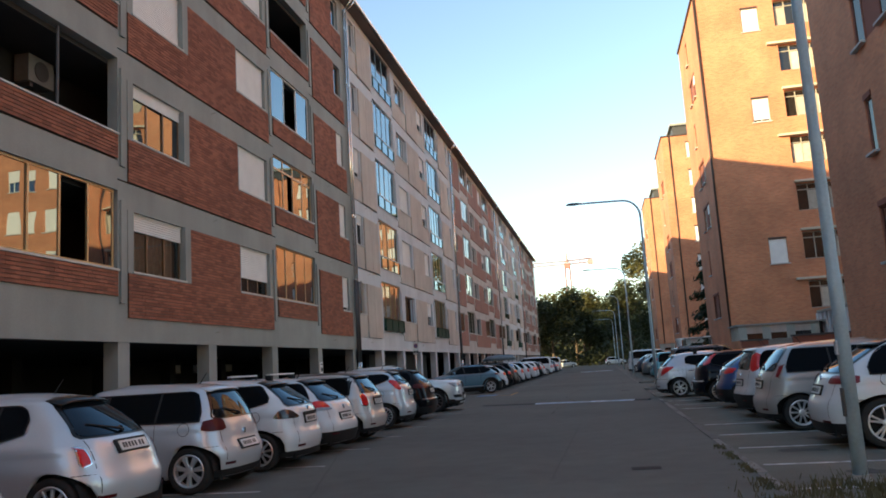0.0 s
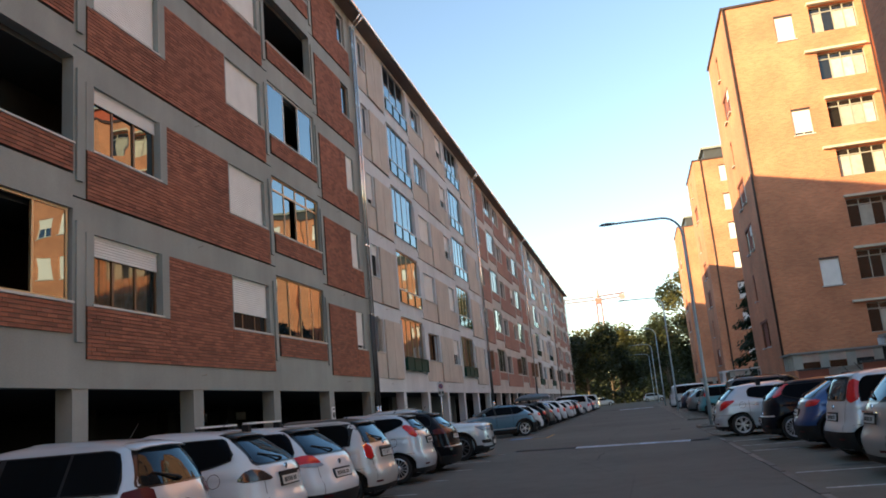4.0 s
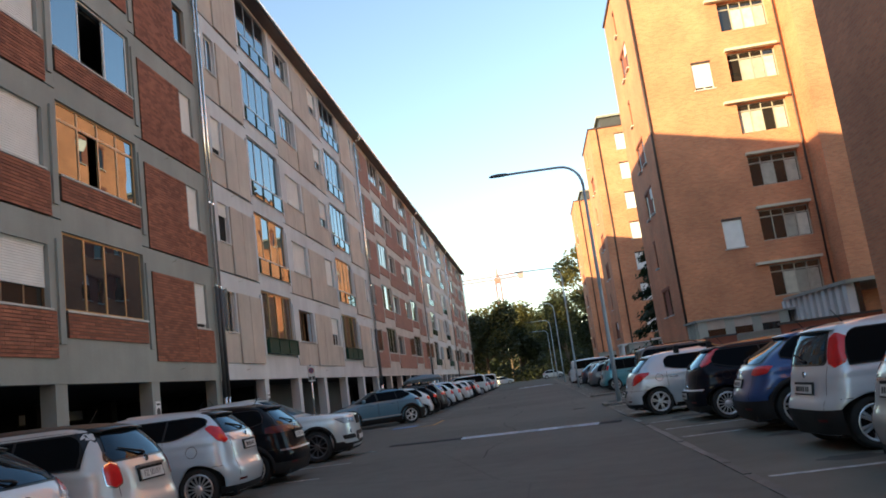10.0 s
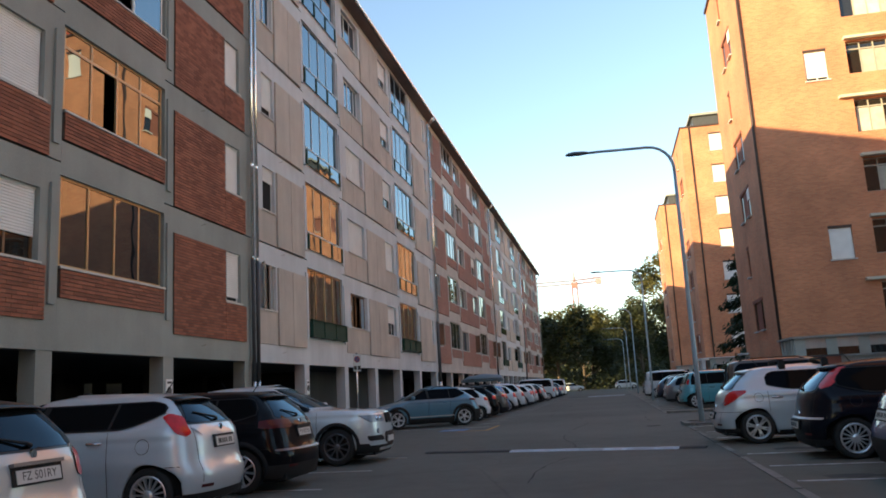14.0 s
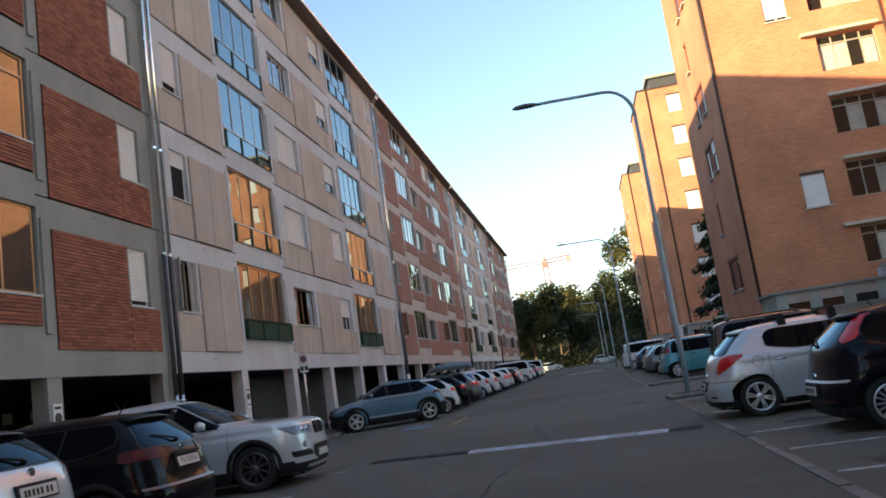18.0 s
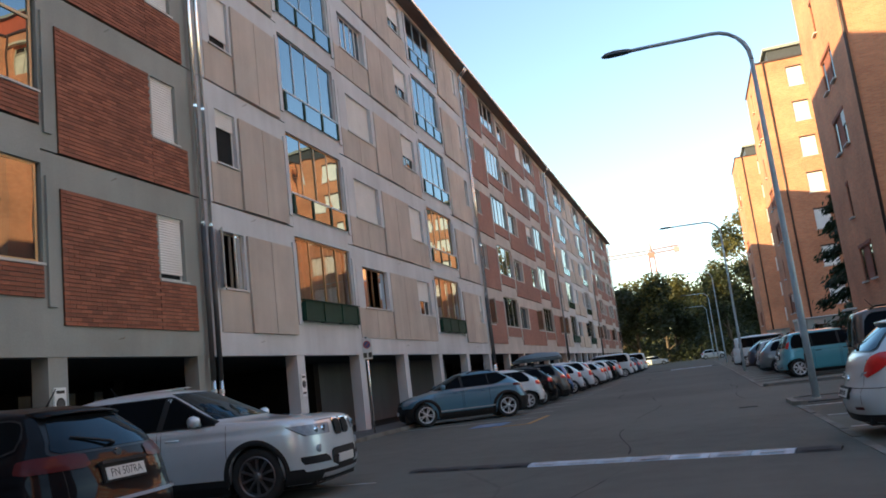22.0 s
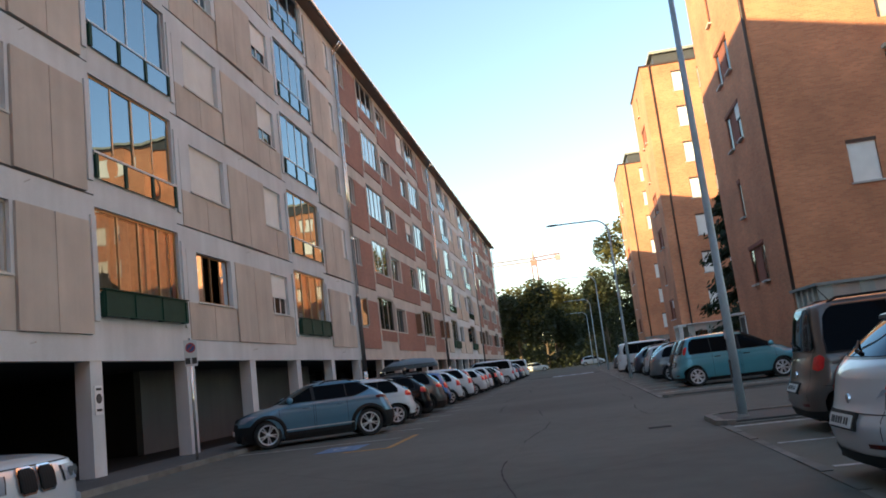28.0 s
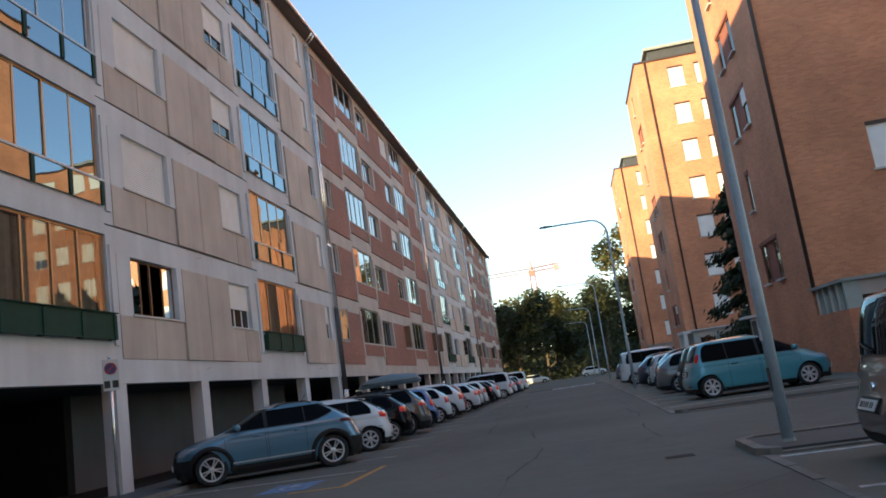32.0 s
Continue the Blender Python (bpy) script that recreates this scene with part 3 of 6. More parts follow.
def window(p, y0, y1, z0, z1, x, panes=2, frame="white", blind=0.0, glass="glass", gone=(), transom=0.0, curtain=False, name="window", swing=0.0, swing2=-5):
    """One window in an opening: frame, panes, sill; blind: share of the height that the roller covers; gone: panes slid open; swing: casements open outward."""
    fw, d = 0.042 if frame == "grey_frame" else 0.055, 0.05
    step, half = (y1 - y0) / panes, fw / 2
    cells = []
    for i in range(panes):
        a, b = (y0 + fw if i == 0 else y0 + i * step + half), (y1 - fw if i == panes - 1 else y0 + (i + 1) * step - half)
        if i in gone and i + 1 in gone:
            b = y0 + (i + 1) * step
        if i in gone and i - 1 in gone:
            a = y0 + i * step
        cells += [(a, b, z0 + fw, z1 - transom - .03), (a, b, z1 - transom + .03, z1 - fw)] if transom else [(a, b, z0 + fw, z1 - fw)]
    fr = holed(Solid(), "y", x - d, d, y0, y1, z0, z1, cells)
    w = part(name, fr, M[frame], p)
    for i in range(panes):
        if i in gone and transom:
            s = Solid()
            s.quad((x - .02, y0 + i * step + half, z1 - transom + .03), (x - .02, y0 + (i + 1) * step - half, z1 - transom + .03), (x - .02, y0 + (i + 1) * step - half, z1 - fw), (x - .02, y0 + i * step + half, z1 - fw))
            part("pane", s, M[glass], w)
            part("sliding_pane", bx(x - .062, x - .052, y0 + i * step, y0 + (i + .55) * step, z0 + fw, z1 - transom - .03), M[glass], w)
        if i in gone or swing:
            continue
        a, b = y0 + i * step + fw / 2, y0 + (i + 1) * step - fw / 2
        t = 0.012 * rnd.uniform(-1, 1)
        s = Solid()
        s.quad((x - .02, a, z0 + fw), (x - .02 + t, b, z0 + fw), (x - .02 + t + .3 * t, b, z1 - fw), (x - .02 + .3 * t, a, z1 - fw))
        part("pane", s, M[glass], w)
    if swing:
        for side, yh, sg in (("casement", y0, 1), ("casement", y1, -1)):
            c, L = Solid(), min(.52, (y1 - y0) / 2)
            ang = radians(swing if sg > 0 else swing2)
            e = Vector((math.sin(ang), math.cos(ang) * sg, 0))
            o = Vector((x + .01, yh, 0))
            n = Vector((e.y, -e.x, 0)) * .02

            def slab(a, b, za, zb, tgt, off=1.0):
                k = len(tgt.v)
                for q in (o + e * a - n * off, o + e * b - n * off, o + e * b + n * off, o + e * a + n * off):
                    tgt.v += [(q.x, q.y, za), (q.x, q.y, zb)]
                tgt.f += [(k, k + 2, k + 3, k + 1), (k + 2, k + 4, k + 5, k + 3), (k + 4, k + 6, k + 7, k + 5), (k + 6, k, k + 1, k + 7), (k + 1, k + 3, k + 5, k + 7), (k, k + 6, k + 4, k + 2)]

            slab(0, .045, z0, z1, c, .8), slab(L - .045, L, z0, z1, c, .8), slab(.045, L - .045, z0, z0 + .055, c, .8), slab(.045, L - .045, z1 - .055, z1, c, .8)
            cs = part(side, c, M[frame], w)
            gs = Solid()
            slab(.045, L - .045, z0 + .055, z1 - .055, gs, .25)
            part("pane", gs, M[glass], w)
    part("sill", bx(x - .06, XF + .05, y0 - .06, y1 + .06, z0 - .045, z0 - .002), M["sill"], w)
    if blind > 0:
        part("blind_box", bx(x + .01, x + .05, y0, y1, z1 - .03, z1), M["roller"], w)
        roller(w, y0 + .02, y1 - .02, z1 - blind * (z1 - z0), z1 - .02, x + .03)
    if curtain:
        s, n = Solid(), 26
        k = len(s.v)
        for i in range(n + 1):
            y = y0 + .08 + (y1 - y0 - .16) * i / n
            s.v += [(x - .16 + .03 * math.sin(i * 1.9), y, z0 + .05), (x - .16 + .03 * math.sin(i * 1.9), y, z1 - .05)]
        s.f = [(2 * i, 2 * i + 2, 2 * i + 3, 2 * i + 1) for i in range(n)]
        part("curtain", s, M["curtain"], w)
    return w


def balustrade(p, y0, y1, z0, z1, glassy):
    """Projecting parapet of a glazed loggia: four dark green posts, a thin rail and panels between."""
    x0, x1 = XF + .0, XF + (.07 if glassy else .15)
    rail = Solid()
    rail.box(x0, x1 + (.012 if glassy else .03), y0 - .06, y1 + .06, z1 - (.05 if glassy else .022), z1)
    if not glassy:
        rail.box(x1 - .03, x1, y0, y1, z0, z0 + .035)
    b = part("balustrade", rail, M["grey_frame" if glassy else "green"], p, "green metal balustrade of a glazed loggia")
    n = 3
    for i in range(n + 1):
        y = min(max(y0 + (y1 - y0) * i / n, y0 + .06), y1 - .06)
        part("post", bx(x0, x1 + .015, y - .055, y + .055, z0 + .0, z1 - .05), M["green"], b)
    for i in range(n):
        a, c = y0 + (y1 - y0) * i / n + .05, y0 + (y1 - y0) * (i + 1) / n - .05
        part("panel", bx(x1 - .03, x1 - .01, a, c, z0 - .01 if glassy else z0 + .035, z1 - .022), M["glass" if glassy else "green"], b)
    for y in (y0, y1):
        part("side_panel", bx(x0, x1 - .03, y - .015, y + .015, z0 + .05, z1 - .05), M["glass" if glassy else "green"], b)


BRICK_RECTS = []


def infill(p, kind, s, u0, u1, z0, z1, real):
    """An infill of the concrete frame: brickwork or washed gravel boards."""
    if kind == "brick":
        if real:
            part("brick_panel", bx(XF - .2, XF + .022, s + u0, s + u1, z0, z1), M["mortar"], p, "red brick infill panel")
            BRICK_RECTS.append((p, s + u0, s + u1, z0, z1))
        else:
            part("brick_panel", bx(XF - .2, XF + .035, s + u0, s + u1, z0, z1), M["brickwork"], p)
    else:
        n = max(1, round((u1 - u0) / 1.3))
        for i in range(n):
            a, b = u0 + (u1 - u0) * i / n, u0 + (u1 - u0) * (i + 1) / n
            part("facade_board", bx(XF - .2, XF + (.065 if z1 - z0 > 1.5 else .012), s + a + .01, s + b - .01, z0 + .01, z1), M["panel"], p)


def small(k, r, side):
    """How the narrow window of a storey stands."""
    if k == 0 and side == 1:
        return (dict(panes=1, blind=.9, glass="mesh"), dict(panes=1, blind=.97), dict(panes=1, blind=.97), dict(panes=1, frame="wood"), dict(panes=1))[r]
    if k == 1 and side == 0:
        return (dict(panes=2, frame="beige_frame", swing=140, swing2=11, glass="glass_clear"), dict(panes=1, blind=.32, glass="mesh"), dict(panes=1, blind=.8, glass="mesh"), dict(panes=2), dict(panes=2))[r]
    if k == 1:
        return (dict(panes=1, blind=.55, glass="glass_dim"), dict(panes=1, blind=.98), dict(panes=1, glass="glass_dim"), dict(panes=1, blind=.9), dict(panes=1, blind=.95))[r]
    if r == 0:
        return dict(panes=2, frame="beige_frame", swing=75)
    return rnd.choice((dict(panes=1, blind=.9), dict(panes=2, glass="glass_clear"), dict(panes=1, blind=.5, glass="glass_dim"), dict(panes=2, glass="glass_clear")))


def mid(k, r, side):
    if k == 0 and side == 0:
        return (dict(panes=3, frame="wood", blind=.3, curtain=True, glass="glass_see"), dict(panes=3, frame="wood", blind=.22, glass="glass"), dict(panes=2, blind=.98), dict(panes=2, blind=.98), dict(panes=2, blind=.9))[r]
    if k == 0:
        return (dict(panes=3, blind=.68, frame="wood", glass="glass_dim"), dict(panes=2, blind=.985), dict(panes=2, blind=.985), dict(panes=2, blind=.86, glass="glass_dim"), dict(panes=2, blind=.9))[r]
    if k == 1 and side == 0:
        return (dict(panes=2, frame="wood", swing=3, swing2=-3), dict(panes=2, blind=.985), dict(panes=2, blind=.985), dict(panes=5), dict(panes=3))[r]
    if k == 1:
        return (dict(panes=3, blind=.58, frame="white", glass="glass_dim"), dict(panes=2, blind=.97), dict(panes=2, blind=.62, glass="glass_dim"), dict(panes=2, blind=.6, glass="glass_dim"), dict(panes=2, blind=.6, glass="glass_dim"))[r]
    if r == 0:
        return dict(panes=2, frame="beige_frame", swing=rnd.choice((0, 70)), curtain=True)
    return rnd.choice((dict(panes=2, glass="glass_clear"), dict(panes=2, blind=.5, glass="glass_clear"), dict(panes=3, glass="glass_clear"), dict(panes=2, blind=.97), dict(panes=2, glass="glass_clear")))


def loggia(k, r, side):
    if k == 0 and side == 0:
        return (dict(panes=4, frame="brass", gone=(2,)), None, None, dict(panes=4, frame="brass"), dict(panes=3))[r]
    if k == 0:
        return (dict(panes=4, frame="brass"), dict(panes=4, frame="brass", transom=.42, gone=(1,)), dict(panes=3, gone=(1,)), None, dict(panes=3))[r]
    if k == 1:
        f = ("brass", "brass", "grey_frame", "grey_frame", "grey_frame")[r]
        return dict(panes=(4, 4, 4, 4, 3)[r], frame=f, curtain=r == 0, glass="glass_see" if r == 0 else "glass")
    if r == 0:
        return dict(panes=3, frame="beige_frame", glass="glass_dim", curtain=True)
    return rnd.choice((dict(panes=4, frame="white", glass="glass_clear"), dict(panes=3, frame="white", glass="glass_clear"), dict(panes=4, frame="grey_frame", glass="glass_clear")))


def block(k):
    s = 8.6 + LEN * k
    kind = "brick" if k % 2 == 0 else "board"
    conc = M["pale_concrete"] if kind == "board" else M["concrete"] if k < 1 else M["warm_concrete"]
    real = k == 0
    label = "five-storey red brick block with grey concrete frame on pilotis" if kind == "brick" else "five-storey block of beige panels and pale concrete on pilotis"
    p = thing("apartment_building", label, "apartment building", "long apartment block")
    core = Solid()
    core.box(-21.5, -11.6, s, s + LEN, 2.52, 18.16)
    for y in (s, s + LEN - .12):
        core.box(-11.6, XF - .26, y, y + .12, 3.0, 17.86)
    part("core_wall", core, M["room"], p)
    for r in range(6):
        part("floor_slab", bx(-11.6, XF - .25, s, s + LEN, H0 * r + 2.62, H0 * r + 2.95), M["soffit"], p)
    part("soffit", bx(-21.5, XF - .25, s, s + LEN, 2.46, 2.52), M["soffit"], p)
    fr = Solid()
    for a, b in NORMAL:
        fr.box(XF - .25, XF, s + a, s + b, 2.46, 3.0)
        for r in range(4):
            fr.box(XF - .25, XF, s + a, s + b, H0 * r + 5.43, H0 * r + 6.05)
        fr.box(XF - .25, XF, s + a, s + b, 17.79, 18.16)
    for a, b in GLAZ:
        fr.box(XF - .25, XF, s + a, s + b, 2.46, 3.45)
        for r in range(4):
            fr.box(XF - .25, XF, s + a, s + b, H0 * r + 5.82, H0 * r + 6.5)
        fr.box(XF - .25, XF, s + a, s + b, 18.05, 18.16)
    part("concrete_frame", fr, conc, p)
    for a, b in ((4.05, 4.35), (8.05, 8.42), (16.42, 16.8), (20.45, 20.85), (0.0, 0.45), (24.7, 25.2)):
        for r in range(5):
            part("concrete_post", bx(XF - .25, XF - .002, s + a, s + b, H0 * r + 3.0, H0 * r + 5.43), conc, p)
    for a in (4.22, 8.2, 16.6, 20.6):
        for r in range(5):
            part("pier", bx(XF, XF + .05, s + a - .09, s + a + .09, H0 * r + 3.3, H0 * r + 5.6), conc, p)
    sm, md = ((0.8, 1.65), (23.55, 24.4)), ((8.65, 10.9), (14.15, 16.25))
    if kind == "board":
        sm, md = ((0.75, 1.65), (23.7, 24.4)), ((9.0, 11.15), (14.4, 16.0))
    for r in range(5):
        z = H0 * r
        za, zb = z + 3.0, z + 5.43
        infill(p, kind, s, .45, sm[0][1] + .1, za, z + 4.0, real)
        infill(p, kind, s, sm[0][1] + .1, 4.05, za, zb, real)
        part("jamb", bx(XF - .25, XF + .01, s + .45, s + sm[0][0], z + 4.0, zb), conc, p)
        part("jamb", bx(XF - .25, XF + .01, s + sm[0][1], s + sm[0][1] + .1, z + 4.0, zb), conc, p)
        infill(p, kind, s, 8.42, md[0][1] + .27, za, z + 4.0, real)
        infill(p, kind, s, md[0][1] + .27, md[1][0] - .1, za, zb, real)
        infill(p, kind, s, md[1][0] - .1, 16.42, za, z + 4.0, real)
        part("jamb", bx(XF - .25, XF + .01, s + 8.42, s + md[0][0], z + 4.0, zb), conc, p)
        part("jamb", bx(XF - .25, XF + .045, s + md[0][1], s + md[0][1] + .27, z + 4.0, zb), conc, p)
        part("jamb", bx(XF - .25, XF + .01, s + md[1][0] - .1, s + md[1][0], z + 4.0, zb), conc, p)
        part("jamb", bx(XF - .25, XF + .01, s + md[1][1], s + 16.42, z + 4.0, zb), conc, p)
        infill(p, kind, s, 20.85, sm[1][0] - .08, za, zb, real)
        infill(p, kind, s, sm[1][0] - .08, 24.7, za, z + 4.0, real)
        part("jamb", bx(XF - .25, XF + .01, s + sm[1][0] - .08, s + sm[1][0], z + 4.0, zb), conc, p)
        part("jamb", bx(XF - .25, XF + .01, s + sm[1][1], s + 24.7, z + 4.0, zb), conc, p)
        for side in (0, 1):
            window(p, s + sm[side][0], s + sm[side][1], z + 4.05, zb, XF - .1, **small(k, r, side))
            window(p, s + md[side][0], s + md[side][1], z + 4.05, zb, XF - .12, **mid(k, r, side))
            a, b = GLAZ[side]
            if kind == "brick":
                infill(p, kind, s, a + .04, b - .04, z + 3.45, z + 4.0, real)
                part("sill", bx(XF - .22, XF + .06, s + a, s + b, z + 4.0, z + 4.04), M["sill"], p)
            else:
                balustrade(p, s + a + .02, s + b - .02, z + 3.4, z + 4.0, r > 0)
                part("sill", bx(XF - .22, XF, s + a, s + b, z + 3.45, z + 3.92), conc, p)
            st = loggia(k, r, side)
            if st:
                window(p, s + a + .06, s + b - .06, z + (4.05 if kind == "brick" else 3.95), z + 5.82, XF - .06, name="loggia_glazing", **st)
    if k == 0:
        a, b = GLAZ[0]
        ac = part("air_conditioner", bx(-11.5, -11.15, s + b - 1.3, s + b - .5, 8.0 + .1, 8.0 + .7), M["shaded_white"], p, "air conditioner unit greyed for the shade of its open loggia")
        part("fan_grille", Solid().tube([(-11.15, s + b - .9, 8.4), (-11.13, s + b - .9, 8.4)], [.22, .22], 20), M["dark_frame"], ac)
        part("bracket", bx(-11.6, -11.2, s + b - 1.2, s + b - 1.1, 8.0, 8.1), M["iron"], p)
        part("loggia_pole", Solid().tube([(-10.0, s + b - 1.9, 7.05), (-10.0, s + b - 1.9, 8.87)], [.03, .03], 8), M["dark_frame"], p)
    # roof edge
    part("roof", bx(-22.2, XF + .5, s, s + LEN, 18.16, 18.26), M["roof"], p, "dark brown projecting roof edge")
    part("gutter", Solid().tube([(XF + .57, s + .02, 18.24), (XF + .57, s + LEN - .02, 18.24)], [.07, .07], 8), M["zinc"], p)
    # pilotis
    for u in (4.15, 8.3, 12.37, 16.53, 20.7, 24.88):
        part("column", bx(XF - .37, XF - .02, s + u - .215, s + u + .215, 0.1, 2.46), conc, p, "square concrete column")
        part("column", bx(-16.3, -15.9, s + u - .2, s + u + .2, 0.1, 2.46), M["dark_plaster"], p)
    # downpipes
    for dy, key in ((-.2, "zinc"), (.09, "zinc")):
        y = s + LEN + dy
        part("downpipe", Solid().tube([(XF + .57, y, 18.21), (XF + .36, y, 17.96), (XF + .11, y, 17.66), (XF + .11, y, 5.45)], [.05] * 4, 8), M[key], p, "bright zinc downpipe", True)
        part("downpipe", Solid().tube([(XF + .11, y, 5.45), (XF + .11, y, 1.92)], [.06] * 2, 8), M["iron"], p, "dark cast iron downpipe", True)
        part("pipe_foot", Solid().tube([(XF + .11, y, 1.94), (XF + .11, y, 0.1)], [.05] * 2, 8), M["zinc"], p, "pale pipe foot", True)
        for z in (5.4, 8.2, 11.2, 14.2, 16.8):
            part("pipe_collar", Solid().tube([(XF + .11, y, z), (XF + .11, y, z + .06)], [.06, .06], 8), M["zinc"], p)
        for z in (1.45, 1.62):
            part("pale_stripe", Solid().tube([(XF + .11, y, z), (XF + .11, y, z + .09)], [.064, .064], 8), M["white"], p)
    for u in (2.1, 12.5, 22.2) if k in (0, 1) else ():
        for r in range(3):
            part("wall_hook", Solid().tube([(XF, s + u, H0 * r + 2.78), (XF + .12, s + u, H0 * r + 2.8)], [.012, .012], 6), M["zinc"], p)
    return p


BLOCKS = {k: block(k) for k in range(-1, 5)}
# walls behind the pilotis
for k in range(-1, 5):
    s = 8.6 + LEN * k
    if k % 2 == 1:
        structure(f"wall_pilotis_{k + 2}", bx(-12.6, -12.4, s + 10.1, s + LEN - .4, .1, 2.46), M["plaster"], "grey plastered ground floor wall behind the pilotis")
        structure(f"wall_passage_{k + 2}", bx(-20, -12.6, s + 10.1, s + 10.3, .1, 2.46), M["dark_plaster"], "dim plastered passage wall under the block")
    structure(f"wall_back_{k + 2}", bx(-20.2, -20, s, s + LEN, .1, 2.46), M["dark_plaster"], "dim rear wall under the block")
# opaque white panes stand in for the daylight behind these windows
for i, (a, b) in enumerate(((36.6, 37.1), (38.3, 38.8), (40.2, 40.7), (41.6, 42.65))):
    rw = structure(f"window_{i + 1}", holed(Solid(), "y", -20.0, .03, a - .05, b + .05, 1.95, 2.44, [(a, b, 2.0, 2.39)]), M["dark_frame"], "small frosted window high in a dim rear wall")
    part("pane", bx(-19.998, -19.98, a, b, 2.0, 2.39), M["sign_white"], rw)
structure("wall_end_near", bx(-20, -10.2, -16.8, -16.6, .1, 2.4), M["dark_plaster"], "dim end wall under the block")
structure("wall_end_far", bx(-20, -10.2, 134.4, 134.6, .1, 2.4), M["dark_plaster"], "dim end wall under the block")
for y, w in ((13.0, .9), (20.2, .7)):
    nb_ = thing("notice_board", "pale notice board in a dark frame under the pilotis", "notice board", "notice boards", (-12.38 if y > 33 else -16.9, y, 0))
    if y < 33:
        part("board_wall", bx(-.12, -.02, -1.6, 1.6, .1, 2.46), M["dark_plaster"], nb_)
    part("frame", bx(-.02, .0, -w / 2, w / 2, 1.2, 1.95), M["dark_frame"], nb_)
    part("sheet", bx(0, .008, -w / 2 + .06, w / 2 - .06, 1.26, 1.89), M["sign_white"], nb_)


# ---- brick towers across the street ----
def tower_window(p, axis, u0, u1, z0, z1, at, frame_key="white", blind=0.0, panes=2):
    """A window set in a tower's opening; axis as the wall runs. at: the outer face of the wall."""
    q = at + .1

    def put(a, b, d0, d1, za, zb):
        return bx(a, b, q + d0, q + d1, za, zb) if axis == "x" else bx(q + d0, q + d1, a, b, za, zb)

    f = holed(Solid(), axis, q, .06, u0, u1, z0, z1, [(u0 + .06, u1 - .06, z0 + .06, z1 - .06)])
    w = part("window", f, M[frame_key], p)
    n = panes
    for i in range(n):
        a, b = u0 + .06 + (u1 - u0 - .12) * i / n, u0 + .06 + (u1 - u0 - .12) * (i + 1) / n
        part("pane", put(a + .02, b - .02, .03, .04, z0 + .06, z1 - .06), M["glass" if frame_key == "white" and axis == "x" else "glass_dim"], w)
        if i:
            part("mullion", put(a - .03, a + .03, -.01, .05, z0 + .06, z1 - .06), M[frame_key], w)
    if blind:
        part("roller_blind", put(u0 + .03, u1 - .03, -.03, -.01, z1 - blind * (z1 - z0), z1), M["roller"], w)
    part("sill", put(u0 - .08, u1 + .08, -.18, .02, z0 - .07, z0 - .005), M["sill"], w)
    return w


